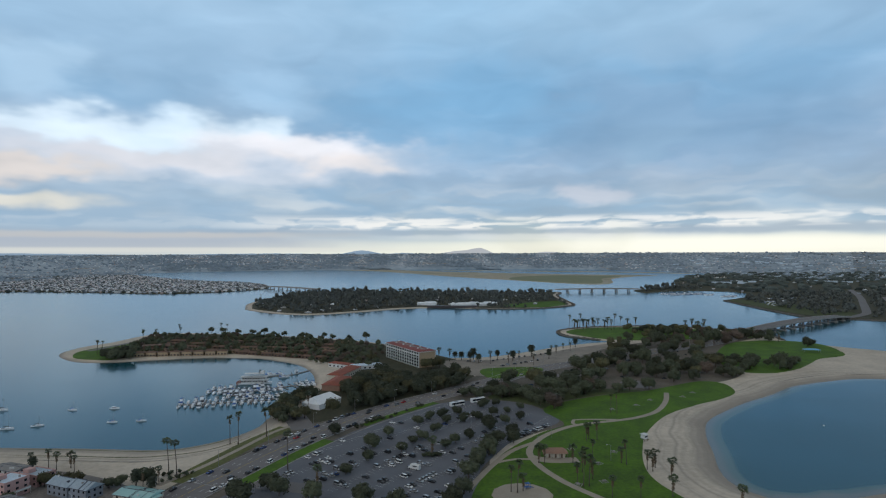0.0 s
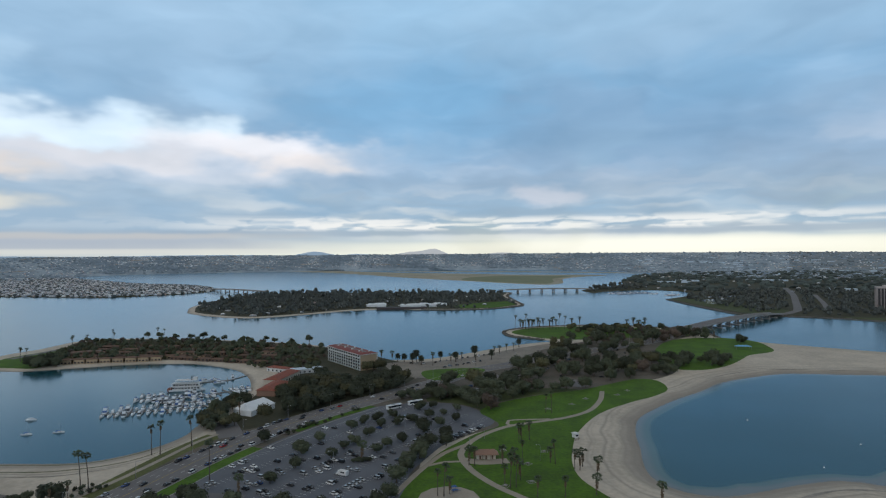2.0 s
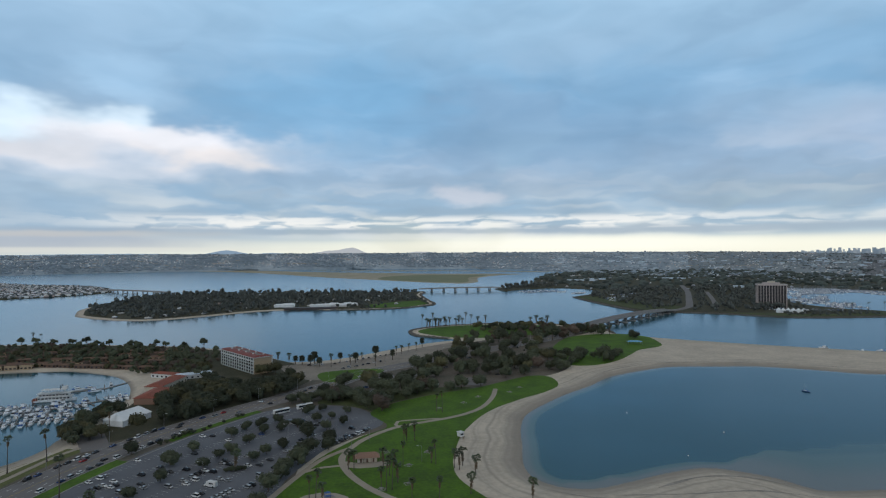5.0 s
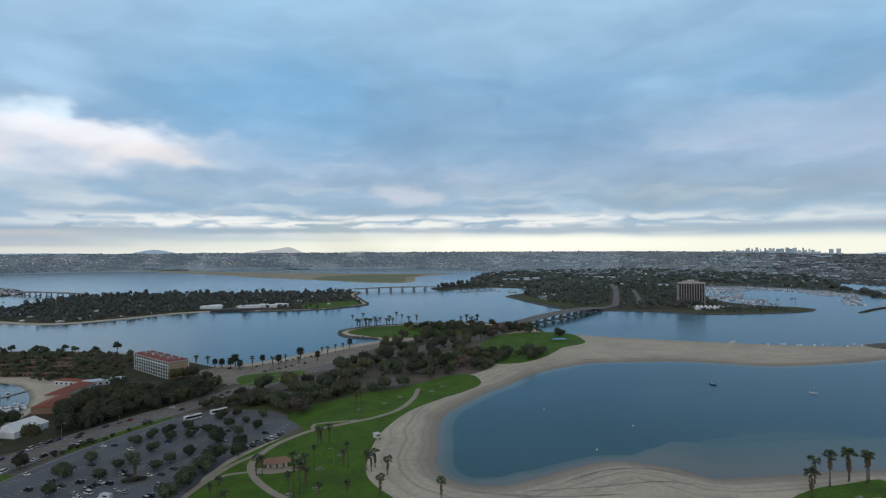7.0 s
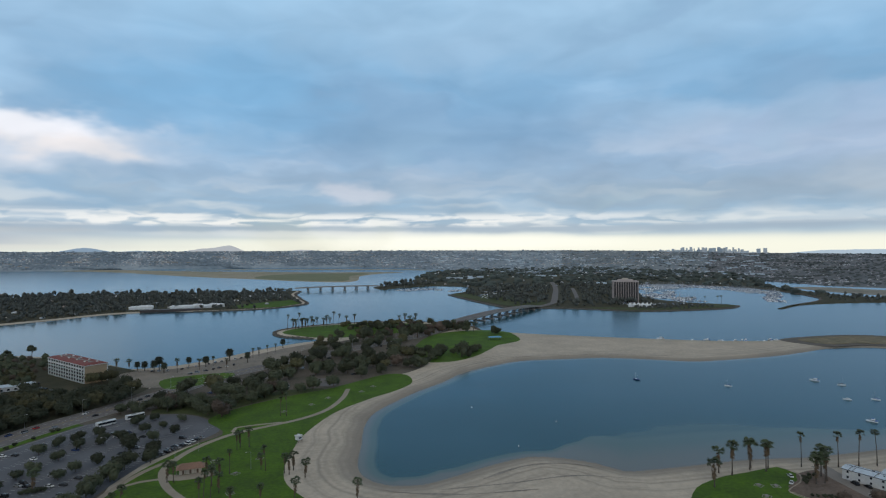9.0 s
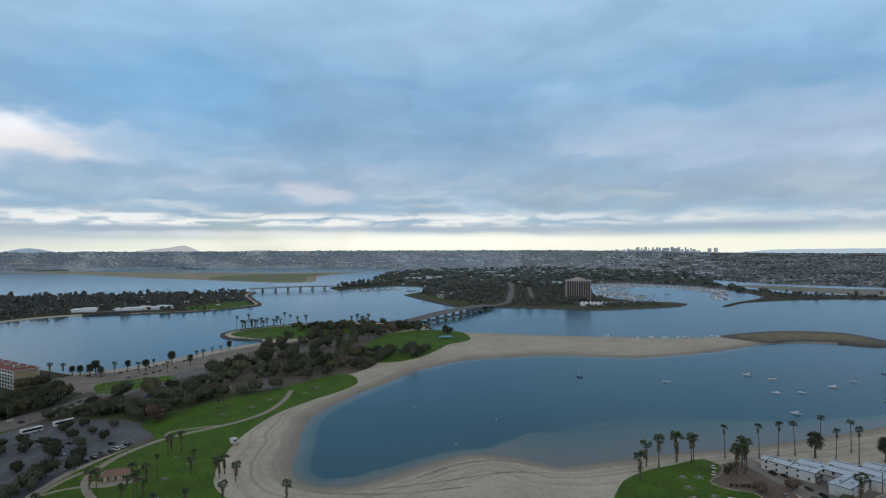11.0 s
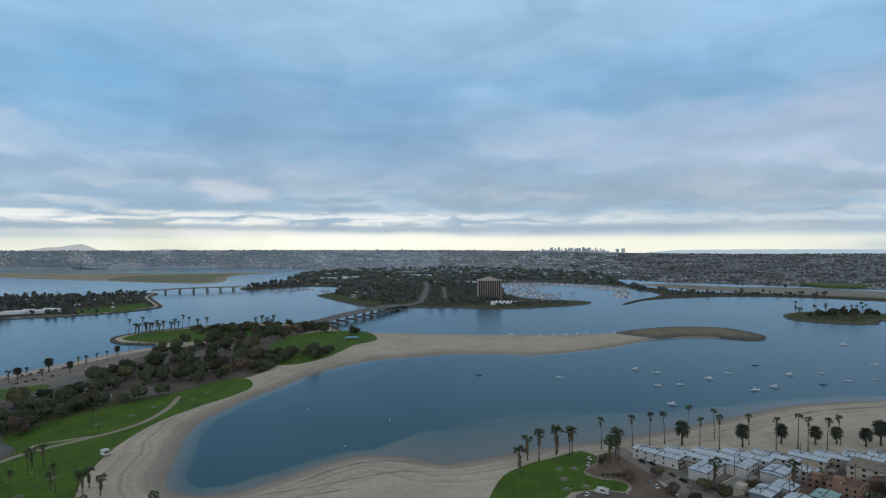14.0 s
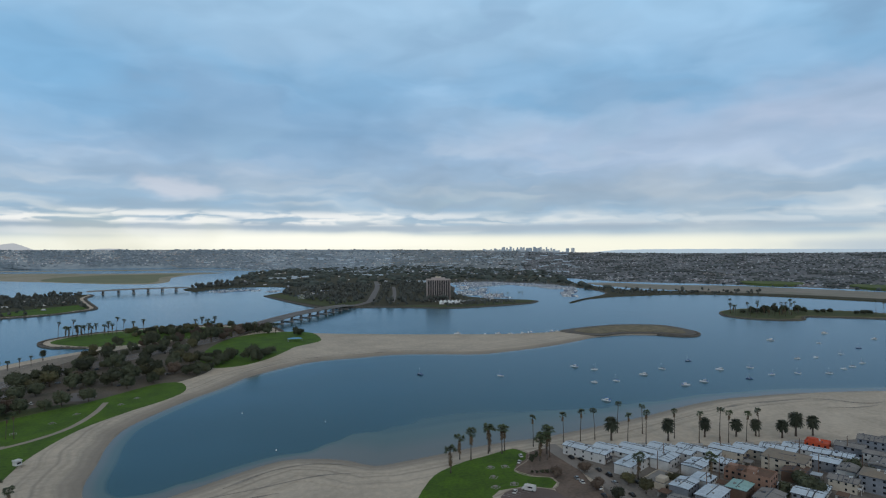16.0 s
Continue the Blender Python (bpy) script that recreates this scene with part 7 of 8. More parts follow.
part("canopy", Form().add([(-9, -4, 3.4), (9, -4, 3.4), (9, 4, 3.4), (-9, 4, 3.4), (-4, 0, 4.8), (4, 0, 4.8)], [(3, 2, 1, 0), (0, 1, 5, 4), (1, 2, 5), (2, 3, 4, 5), (3, 0, 4)]), SKYBLUE, shade)
for a, b in ((-8.5, -3.6), (8.5, -3.6), (8.5, 3.6), (-8.5, 3.6)):
    part("post", Form().tube([(a, b, -0.1), (a, b, 3.45)], [0.1, 0.1], 6), STEEL, shade)

# the tower hotel across the channel
tower = thing("tower_hotel", "brown tower hotel with pale vertical piers", "hotel", pose(957, 1066, 2.4, 0, 0, -32))
TW, TD, THT = 53.0, 25.0, 47.0
core = part("wall", Form().box(0, 0, -0.3, TW, TD, THT), DARKBAY, tower, "dark brown recessed bays")
pier_f = Form().box(0, 0, 0, 0.95, 1.0, THT - 1.5).mesh("pier", PIER)
for c in range(11):
    for yy in (-TD / 2 - 0.4, TD / 2 + 0.4):
        o = part("pier", pier_f, None, tower)
        o.matrix_basis = pose(-TW / 2 + 0.6 + c * (TW - 1.2) / 10, yy, 0)
for c in range(5):
    for xx in (-TW / 2 - 0.4, TW / 2 + 0.4):
        o = part("pier", pier_f, None, tower)
        o.matrix_basis = pose(xx, -TD / 2 + 1 + c * (TD - 2) / 4, 0, 0, 0, 90)
pane = Form().box(0, 0, 0, (TW - 1.2) / 10 - 2.0, 0.12, 1.5).mesh("window", DARKGLASS)
for r in range(15):
    for c in range(10):
        o = part("window", pane, None, core)
        o.matrix_basis = pose(-TW / 2 + 0.6 + (c + 0.5) * (TW - 1.2) / 10, -TD / 2 - 0.04, 2 + r * 2.95)
part("cornice", Form().box(0, 0, THT - 1.2, TW + 2.6, TD + 2.6, 2.6), PIER, tower, "pale cornice band")
part("penthouse", Form().box(0, 0, THT + 1.4, TW * 0.62, TD * 0.6, 3.2, 0.0, 0.94), PIER, tower)
part("plant_room", Form().box(0, 0, THT + 4.6, TW * 0.25, TD * 0.35, 2.6), CREAM, tower)
for k in range(6):
    mk = thing("white_tent", "small white peaked tent on the far shore", "tent", pose(892 + 7.4 * k, 972 - 4.0 * k, 2.4, 0, 0, -30) @ Matrix.Diagonal((1.12, 1.12, 1.45, 1)), "tents below the tower")
    part("wall", Form().box(0, 0, 0, 6.4, 6.4, 3.4), CANVAS, mk)
    part("roof", Form().add([(-3.4, -3.4, 3.4), (3.4, -3.4, 3.4), (3.4, 3.4, 3.4), (-3.4, 3.4, 3.4), (0, 0, 6.6)], [(3, 2, 1, 0), (0, 1, 4), (1, 2, 4), (2, 3, 4), (3, 0, 4)]), CANVAS, mk)


# ---- bridges ----
def bridge(name, a, b, width, z0, z1, spans, label, columns=2):
    """A girder bridge: an arched deck with parapets, cross-heads and columns that stand in the water."""
    L = math.hypot(b[0] - a[0], b[1] - a[1])
    t = thing(name, label, "bridge", pose(a[0], a[1], 0, 0, 0, math.degrees(math.atan2(b[1] - a[1], b[0] - a[0]))))
    zs = lambda u: z0 + (z1 - z0) * math.sin(math.pi * u) ** 0.8
    n = 24
    deck, rl, rr = Form(), Form(), Form()
    prof = [(L * k / n, zs(k / n)) for k in range(n + 1)]

    def beam(f, y0, y1, lo, hi):
        vs = [(x, y, z + dz) for x, z in prof for y, dz in ((y0, lo), (y1, lo), (y1, hi), (y0, hi))]
        fs = [(4 * i + k, 4 * i + 4 + k, 4 * i + 4 + (k + 1) % 4, 4 * i + (k + 1) % 4) for i in range(n) for k in range(4)]
        f.add(vs, [q[::-1] for q in fs] + [(0, 1, 2, 3), (4 * n + 3, 4 * n + 2, 4 * n + 1, 4 * n)])

    beam(deck, -width / 2, width / 2, -1.6, 0.0)
    part("deck", deck, CONCRETE, t)
    top = Form()
    beam(top, -width / 2 + 1.0, width / 2 - 1.0, 0.0, 0.05)
    part("roadway", top, ROAD, t, "grey asphalt roadway")
    for s, f in ((-1, rl), (1, rr)):
        beam(f, s * width / 2 - 0.25, s * width / 2 + 0.05, 0.0, 1.0)
        part("parapet", f, CONCRETE, t)
    for k in range(1, spans):
        x, z = L * k / spans, zs(k / spans)
        part("crosshead", Form().box(x, 0, z - 3.0, 2.6, width * 0.95, 1.5), PIERDARK, t)
        for c in range(columns):
            y = (c - (columns - 1) / 2) * width * 0.8 / max(1, columns - 1)
            part("column", Form().tube([(x, y, -2.9), (x, y, z - 2.9)], [1.45, 1.45], 10), PIERDARK, t, smooth=True)
        part("footing", Form().box(x, 0, -2.0, 5.5, width * 1.02, 3.4), CONCRETE, t)
    return t


bridge("road_bridge", (440, 850), (712, 1046), 22, 6.0, 10.5, 11, "long concrete road bridge on paired columns", 2)
bridge("far_bridge", (338, 1790), (600, 1800), 18, 9.5, 11.5, 7, "long concrete road bridge across the far channel", 2)
bridge("far_bridge", (-618, 2030), (-400, 1850), 18, 9.0, 11.0, 6, "concrete road bridge between shore and island", 2)
solid("road_far", ribbon(curve([(712, 1046), (756, 1076), (800, 1116), (936, 1316), (1094, 1555), (1262, 1835)], 30, False), 15, 2.0, 3.0), ROAD, "grey far road between trees", "road", kind="structure")
solid("road_ramp", ribbon(curve([(832, 1072), (957, 1251), (1135, 1524)], 30, False), 10, 2.0, 3.1), ROAD, "grey far slip road", "road", kind="structure")
solid("bank_bridge", Form().prism([(418, 815), (448, 838), (456, 862), (436, 868), (405, 832)], 0.5, 6.0), DIRT, "earth bank below the bridge's end", "bank", kind="structure")


# ---- vehicles ----
def loft(f, sections):
    """Joins cross-sections, each a ring of points, into one skin with closed ends."""
    n = len(sections[0])
    vs = [p for s in sections for p in s]
    fs = [(i * n + k, i * n + (k + 1) % n, (i + 1) * n + (k + 1) % n, (i + 1) * n + k) for i in range(len(sections) - 1) for k in range(n)]
    fs += [tuple(range(n))[::-1], tuple(range((len(sections) - 1) * n, len(sections) * n))]
    return f.add(vs, fs)


WHEEL = Form().tube([(0, -0.11, 0), (0, 0.11, 0)], [0.33, 0.33], 12).mesh("wheel", TIRE)


def make_car(paint_m, label, L=4.5, W=1.8, H=1.45, van=False):
    t = thing("car", label, "car")
    body, hood = Form(), 0.85

    def ring(x, w, z0, z1):
        return [(x, -w / 2, z0), (x, w / 2, z0), (x, w / 2 * 1.02, (z0 + z1) / 2), (x, w / 2 * 0.94, z1), (x, -w / 2 * 0.94, z1), (x, -w / 2 * 1.02, (z0 + z1) / 2)]

    loft(body, [ring(-L / 2, W * 0.86, 0.35, 0.72), ring(-L / 2 + 0.15, W * 0.97, 0.22, 0.86), ring(-L * 0.2, W, 0.2, 0.92), ring(L * 0.2, W, 0.2, 0.90),
                ring(L / 2 - 0.5, W * 0.96, 0.22, 0.80), ring(L / 2 - 0.08, W * 0.86, 0.3, 0.66), ring(L / 2, W * 0.8, 0.36, 0.56)])
    bd = part("body", body, paint_m, t, smooth=False)
    x0, x1, x2, x3 = (-L * 0.46, -L * 0.40, L * 0.16, L * 0.30) if van else (-L * 0.42, -L * 0.26, L * 0.08, L * 0.24)
    cab = Form()
    b, tp = W * 0.45, W * 0.36
    cab.add([(x0, -b, 0.88), (x3, -b, 0.86), (x3, b, 0.86), (x0, b, 0.88), (x1, -tp, H - 0.05), (x2, -tp, H - 0.05), (x2, tp, H - 0.05), (x1, tp, H - 0.05)],
            [(0, 1, 5, 4), (1, 2, 6, 5), (2, 3, 7, 6), (3, 0, 4, 7), (4, 5, 6, 7)])
    part("cabin_glass", cab, DARKGLASS, t, "dark tinted glass")
    part("roof", Form().add([(x1 - 0.05, -tp - 0.02, H - 0.06), (x2 + 0.05, -tp - 0.02, H - 0.06), (x2 + 0.05, tp + 0.02, H - 0.06), (x1 - 0.05, tp + 0.02, H - 0.06),
                             (x1 + 0.15, -tp + 0.12, H), (x2 - 0.15, -tp + 0.12, H), (x2 - 0.15, tp - 0.12, H), (x1 + 0.15, tp - 0.12, H)],
                            [(0, 1, 5, 4), (1, 2, 6, 5), (2, 3, 7, 6), (3, 0, 4, 7), (4, 5, 6, 7), (3, 2, 1, 0)]), paint_m, t)
    for x in (-L * 0.30, L * 0.31):
        for y in (-W * 0.46, W * 0.46):
            w = part("wheel", WHEEL, None, t)
            w.matrix_basis = pose(x, y, 0.33)
    return t


CARS = [make_car(CARCOLORS[0], "white saloon car parked on asphalt"), make_car(CARCOLORS[1], "silver saloon car parked on asphalt"), make_car(CARCOLORS[2], "black saloon car parked on asphalt"),
        make_car(CARCOLORS[3], "charcoal saloon car parked on asphalt"), make_car(CARCOLORS[4], "red saloon car on the asphalt"), make_car(CARCOLORS[5], "dark blue saloon car on the asphalt"),
        make_car(CARCOLORS[0], "white sport utility car on asphalt", 4.8, 1.95, 1.85, True), make_car(CARCOLORS[2], "black sport utility car on asphalt", 4.8, 1.95, 1.85, True),
        make_car(CARCOLORS[1], "silver people carrier on asphalt", 4.9, 1.95, 1.8, True)]
MIX = [0, 0, 1, 2, 2, 3, 3, 5, 6, 7, 8, 1, 3]
rng = random.Random(51)


def cars_at(rows, group):
    for x, y, a, z in rows:
        ob = copy_thing(CARS[rng.choice(MIX)], pose(x, y, z, 0, 0, a))
        ob["group"] = group


rows = []
for d, keep in ((-9.8, 0.75), (9.8, 0.6)):
    for x, y, t in along(offset(avenue, d, False), 6.2):
        if 285 < y < (470 if d > 0 else 440) and rng.random() < keep:
            rows.append((x, y, math.degrees(t) + (180 if d > 0 else 0), TOP + 0.12))
cars_at(rows, "cars parked along the avenue")
rows = [(x, y, math.degrees(t) + (180 if d > 0 else 0), TOP + 0.12) for d in (-5.8, 2.2, 5.8) for x, y, t in along(offset(avenue, d, False), 6.0) if rng.random() < 0.07 and 290 < y < 640]
cars_at(rows, "cars on the avenue")
copy_thing(CARS[4], pose(-92, 372, TOP + 0.12, 0, 0, 237))
copy_thing(CARS[4], pose(-30, 462, TOP + 0.12, 0, 0, 230))
rows = []
deg = math.degrees(ROWA)
for u in range(-70, 75, 16):
    for v in range(-85, 100, 3):
        for s in (-2.6, 2.6):
            c, sn = math.cos(ROWA), math.sin(ROWA)
            x, y = -10 + (v + 1.5) * c - (u + s) * sn, 362 + (v + 1.5) * sn + (u + s) * c
            dense = 0.27 if y < 352 and x < 10 else (0.05 if y < 440 else 0.12)
            if inside(x, y, lot) and inside(x + 4, y, lot) and inside(x - 4, y, lot) and rng.random() < dense and all(math.hypot(x - q[0], y - q[1]) > 1.6 for q in lot_places):
                rows.append((x, y, deg + 90 + (180 if s > 0 else 0), TOP + 0.07))
for k in range(9):
    rows.append((50 + 2.7 * k, 374 + 3.0 * k, 130, TOP + 0.07))
cars_at(rows, "cars in the car park")
for x, y, a in ((353, 209, 60), (345.5, 202.5, 30), (366, 176, 68), (350, 163, 60), (315, 175.5, 30)):
    copy_thing(CARS[0], pose(x, y, TOP + 0.14, 0, 0, a))["group"] = "cars by the houses"
cars_at([(373, 189, 70, TOP + 0.17), (375, 184, 70, TOP + 0.17), (370, 168, 68, TOP + 0.17), (368, 160, 68, TOP + 0.17), (352, 168, 60, TOP + 0.13),
         (351, 153, 60, TOP + 0.13), (356, 138, 65, TOP + 0.17), (362, 152, 68, TOP + 0.17), (345, 146, 60, TOP + 0.13), (371, 146, 98, TOP + 0.1),
         (396, 134, 98, TOP + 0.1), (385, 128, 10, TOP + 0.1), (430, 120, 98, TOP + 0.1), (404, 112, 8, TOP + 0.1)], "cars by the houses")
cars_at([(-70 + 4 * k, 618 - 5.5 * k, 60, TOP + 0.06) for k in range(9)] + [(-84 + 3.2 * k, 628 - 1.0 * k, 100, TOP + 0.06) for k in range(8)] + [(-38 + 3 * k, 560 - 4 * k, 50, TOP + 0.06) for k in range(6)], "cars at the hotel")
cars_at([(22 + 6.5 * k + rng.uniform(-1, 1), 640 - 1.0 * k + 5.5 * max(0, k - 4), 70 + rng.uniform(-8, 8), TOP + 0.06) for k in range(16) if k % 4], "cars by the bay beach")
cars_at([(62 + 7 * k + rng.uniform(-1, 1), 612 + 5 * k, rng.uniform(0, 180), TOP + 0.07) for k in range(7)] + [(x, y, rng.uniform(0, 180), TOP + 0.07) for x, y in
        scatter(near_wood, 34, 9, rng)], "cars in the wood's car park")
for k in CARS:
    park_away(k)


def make_bus(x, y, a):
    t = thing("coach", "long white coach with dark windows", "bus", pose(x, y, TOP + 0.075, 0, 0, a), "coaches at the car park's edge")
    L, W, H = 12.5, 2.6, 3.4
    f = Form()
    loft(f, [[(q, -W / 2 * k, 0.35), (q, W / 2 * k, 0.35), (q, W / 2 * k, H - 0.3), (q, W * 0.4 * k, H), (q, -W * 0.4 * k, H), (q, -W / 2 * k, H - 0.3)] for q, k in
             ((-L / 2, 0.95), (-L / 2 + 0.2, 1.0), (L / 2 - 0.5, 1.0), (L / 2, 0.92))])
    part("body", f, CARCOLORS[0], t)
    for s in (-1, 1):
        part("window_band", Form().box(0.2, s * W / 2, 1.45, L - 1.0, 0.16, 1.35), DARKGLASS, t)
    part("windscreen", Form().box(L / 2 - 0.05, 0, 1.3, 0.14, W * 0.86, 1.6), DARKGLASS, t)
    part("roof_unit", Form().box(-1.0, 0, H - 0.02, 3.0, 1.6, 0.3), CARCOLORS[1], t)
    for q in (-L * 0.28, L * 0.32):
        for s in (-1, 1):
            w = part("wheel", WHEEL, None, t)
            w.matrix_basis = pose(q, s * W * 0.46, 0.48) @ Matrix.Diagonal((1.45, 1.45, 1.45, 1))


make_bus(12, 452, 32)
make_bus(28.5, 463.5, 30)


def camper(x, y, a, label):
    t = thing("camper_van", label, "van", pose(x, y, TOP + 0.1, 0, 0, a))
    f = Form()
    loft(f, [[(q, -1.1, 0.4), (q, 1.1, 0.4), (q, 1.1, h - 0.2), (q, 0.95, h), (q, -0.95, h), (q, -1.1, h - 0.2)] for q, h in ((-3.4, 2.9), (1.2, 3.0), (2.2, 2.7), (2.3, 1.6), (3.4, 1.2), (3.5, 0.9))])
    part("body", f, WHITE, t)
    for s in (-1, 1):
        part("window", Form().box(-0.8, s * 1.1, 1.6, 2.4, 0.06, 0.7), DARKGLASS, t)
    part("windscreen", Form().box(2.3, 0, 1.6, 0.1, 1.8, 0.8), DARKGLASS, t)
    part("roof_unit", Form().box(-0.8, 0, 2.95, 1.0, 0.8, 0.3), WHITE, t)
    for q in (-2.0, 2.5):
        for s in (-1, 1):
            w = part("wheel", WHEEL, None, t)
            w.matrix_basis = pose(q, s * 1.0, 0.38) @ Matrix.Diagonal((1.15, 1.15, 1.15, 1))


camper(-14, 318, 150, "white camper van in the car park")
camper(322, 173, 118, "white motorhome parked beside the lawn")


# ---- boats ----
def hull_form(L, W, H, draft=0.4):
    f = Form()
    secs = []
    for u in (0.0, 0.08, 0.3, 0.55, 0.78, 0.92, 1.0):
        w = W / 2 * (0.86 + 0.14 * math.sin(math.pi * min(1, u * 1.6) / 2 * 1.0)) * (1 - max(0, (u - 0.5) / 0.5) ** 2.2 * 0.97)
        x, top = -L / 2 + L * u, H * (1 + 0.35 * u * u)
        secs.append([(x, -w * 0.55, -draft * (1 - 0.6 * u)), (x, w * 0.55, -draft * (1 - 0.6 * u)), (x, w * 0.96, H * 0.35), (x, w, top), (x, -w, top), (x, -w * 0.96, H * 0.35)])
    return loft(f, secs)


def make_cruiser(L, label, canvas=None, fly=True):
    t = thing("motor_boat", label, "boat")
    W, H = L * 0.32, L * 0.105
    part("hull", hull_form(L, W, H), GEL, t, "glossy white hull")
    cab = Form()
    zs = H * 1.02
    cab.add([(-L * 0.30, -W * 0.38, zs), (L * 0.24, -W * 0.34, zs), (L * 0.24, W * 0.34, zs), (-L * 0.30, W * 0.38, zs),
             (-L * 0.28, -W * 0.33, zs + L * 0.13), (L * 0.08, -W * 0.30, zs + L * 0.13), (L * 0.08, W * 0.30, zs + L * 0.13), (-L * 0.28, W * 0.33, zs + L * 0.13)],
            [(0, 1, 5, 4), (1, 2, 6, 5), (2, 3, 7, 6), (3, 0, 4, 7), (4, 5, 6, 7)])
    part("cabin", cab, GEL, t)
    part("cabin_glass", Form().add([(-L * 0.24, -W * 0.385, zs + L * 0.05), (L * 0.17, -W * 0.36, zs + L * 0.05), (L * 0.17, W * 0.36, zs + L * 0.05), (-L * 0.24, W * 0.385, zs + L * 0.05),
                                (-L * 0.24, -W * 0.36, zs + L * 0.10), (L * 0.13, -W * 0.33, zs + L * 0.10), (L * 0.13, W * 0.33, zs + L * 0.10), (-L * 0.24, W * 0.36, zs + L * 0.10)],
                               [(0, 1, 5, 4), (1, 2, 6, 5), (2, 3, 7, 6), (3, 0, 4, 7), (4, 5, 6, 7)]), DARKGLASS, t)
    if fly:
        part("flybridge", Form().box(-L * 0.1, 0, zs + L * 0.13, L * 0.30, W * 0.58, L * 0.045, 0, 0.92), GEL, t)
        part("arch", Form().box(-L * 0.22, 0, zs + L * 0.175, L * 0.03, W * 0.6, L * 0.06), GEL, t)
    if canvas:
        part("cover", Form().box(-L * 0.36, 0, zs, L * 0.24, W * 0.8, L * 0.09, 0, 0.85), canvas, t)
        part("bimini", Form().box(-L * 0.06, 0, zs + L * 0.24, L * 0.24, W * 0.6, L * 0.015), canvas, t)
    part("rail", Form().tube([(L * 0.2, -W * 0.36, H * 1.15), (L * 0.22, -W * 0.36, H * 1.6), (L * 0.47, 0, H * 1.85), (L * 0.22, W * 0.36, H * 1.6), (L * 0.2, W * 0.36, H * 1.15)], [0.03] * 5, 4), STEEL, t)
    return t


def make_sail(L, label, hull_m=GEL, cover=BLUE):
    t = thing("sailing_boat", label, "boat")
    W, H = L * 0.29, L * 0.10
    part("hull", hull_form(L, W, H, 0.5), hull_m, t)
    part("cabin", Form().box(L * 0.05, 0, H * 1.05, L * 0.36, W * 0.55, L * 0.05, 0, 0.88), GEL, t)
    part("window", Form().box(L * 0.05, 0, H * 1.05 + L * 0.015, L * 0.28, W * 0.56, L * 0.018), DARKGLASS, t)
    part("cockpit", Form().box(-L * 0.26, 0, H * 1.03, L * 0.26, W * 0.62, 0.12, 0, 0.9), cover, t, "dark covered cockpit")
    part("mast", Form().tube([(L * 0.12, 0, H), (L * 0.12, 0, L * 1.02)], [0.09, 0.06], 6), STEEL, t)
    part("boom", Form().tube([(L * 0.12, 0, H + L * 0.13), (-L * 0.28, 0, H + L * 0.12)], [0.30, 0.22], 6), cover, t, "boom with a furled covered sail")
    part("stay", Form().tube([(L * 0.48, 0, H * 1.3), (L * 0.12, 0, L * 0.99)], [0.025, 0.025], 4), STEEL, t)
    part("stay", Form().tube([(-L * 0.48, 0, H), (L * 0.12, 0, L * 1.01)], [0.02, 0.02], 4), STEEL, t)
    return t


rng = random.Random(61)
CRUISE = [make_cruiser(11.0, "white motor cruiser with a flybridge", BLUE), make_cruiser(8.8, "white cabin cruiser with blue canvas", BLUE), make_cruiser(7.2, "small white motor boat with dark windows", None, False),
          make_cruiser(9.6, "white motor yacht with dark windows", CARCOLORS[2]), make_cruiser(12.5, "large white motor yacht with grey canvas", CARCOLORS[3]),
          make_cruiser(8.0, "white motor boat under a dark red cover", CARCOLORS[4], False)]
SAILS = [make_sail(8.4, "white sailing boat with bare mast", GEL, CARCOLORS[3]), make_sail(7.2, "small white sloop with a blue sail cover"), make_sail(8.0, "dark-hulled sailing boat at its mooring", CARCOLORS[5])]


def boats_at(kinds, rows, group, size=1.0):
    for x, y, a in rows:
        q = size * rng.uniform(0.9, 1.1)
        ob = copy_thing(rng.choice(kinds), pose(x, y, 0.0, 0, 0, a) @ Matrix.Diagonal((q, q, q, 1)))
        ob["group"] = group


def dock(name, line, width, fingers, reach, label):
    """A floating dock: the main walk, its finger piers and piles."""
    t = thing(name, label, "dock")
    part("walkway", ribbon(line, width, -0.3, 0.45), DOCK, t)
    for x, y, a in along(line, fingers):
        for s in (-1, 1):
            cx, cy = x - math.sin(a) * s * (reach / 2 + width / 2), y + math.cos(a) * s * (reach / 2 + width / 2)
            part("finger", Form().box(cx, cy, -0.25, 1.0, reach, 0.68, a), DOCK, t)
            px, py = x - math.sin(a) * s * (reach + width / 2), y + math.cos(a) * s * (reach + width / 2)
            part("pile", Form().tube([(px, py, -2.9), (px, py, 3.0)], [0.2, 0.2], 6), WOOD, t)
    return t


for line, skip in (([(-206, 462), (-140, 478), (-126, 490)], 0.04), ([(-200, 508), (-160, 510), (-120, 540)], 0.10), ([(-178, 492), (-146, 498)], 0.2)):
    dock("floating_dock", line, 2.2, 9.0, 10.0, "floating marina dock with finger piers")
    rows = []
    for x, y, a in along(line, 5.2):
        for s in (-1, 1):
            if rng.random() > skip:
                rows.append((x - math.sin(a) * s * 7.2 + rng.uniform(-0.3, 0.3), y + math.cos(a) * s * 7.2, math.degrees(a) + (90 if s > 0 else -90) + 180 * (rng.random() < 0.4)))
    boats_at(CRUISE[:2] + CRUISE[3:5] * 2 + CRUISE[:1] + CRUISE[2:3] + SAILS[:1], rows, "boats in the near marina")
dock("gangway_dock", [(-176, 567), (-146, 578), (-134, 602)], 2.4, 30.0, 3.0, "wooden gangway from beach to marina")
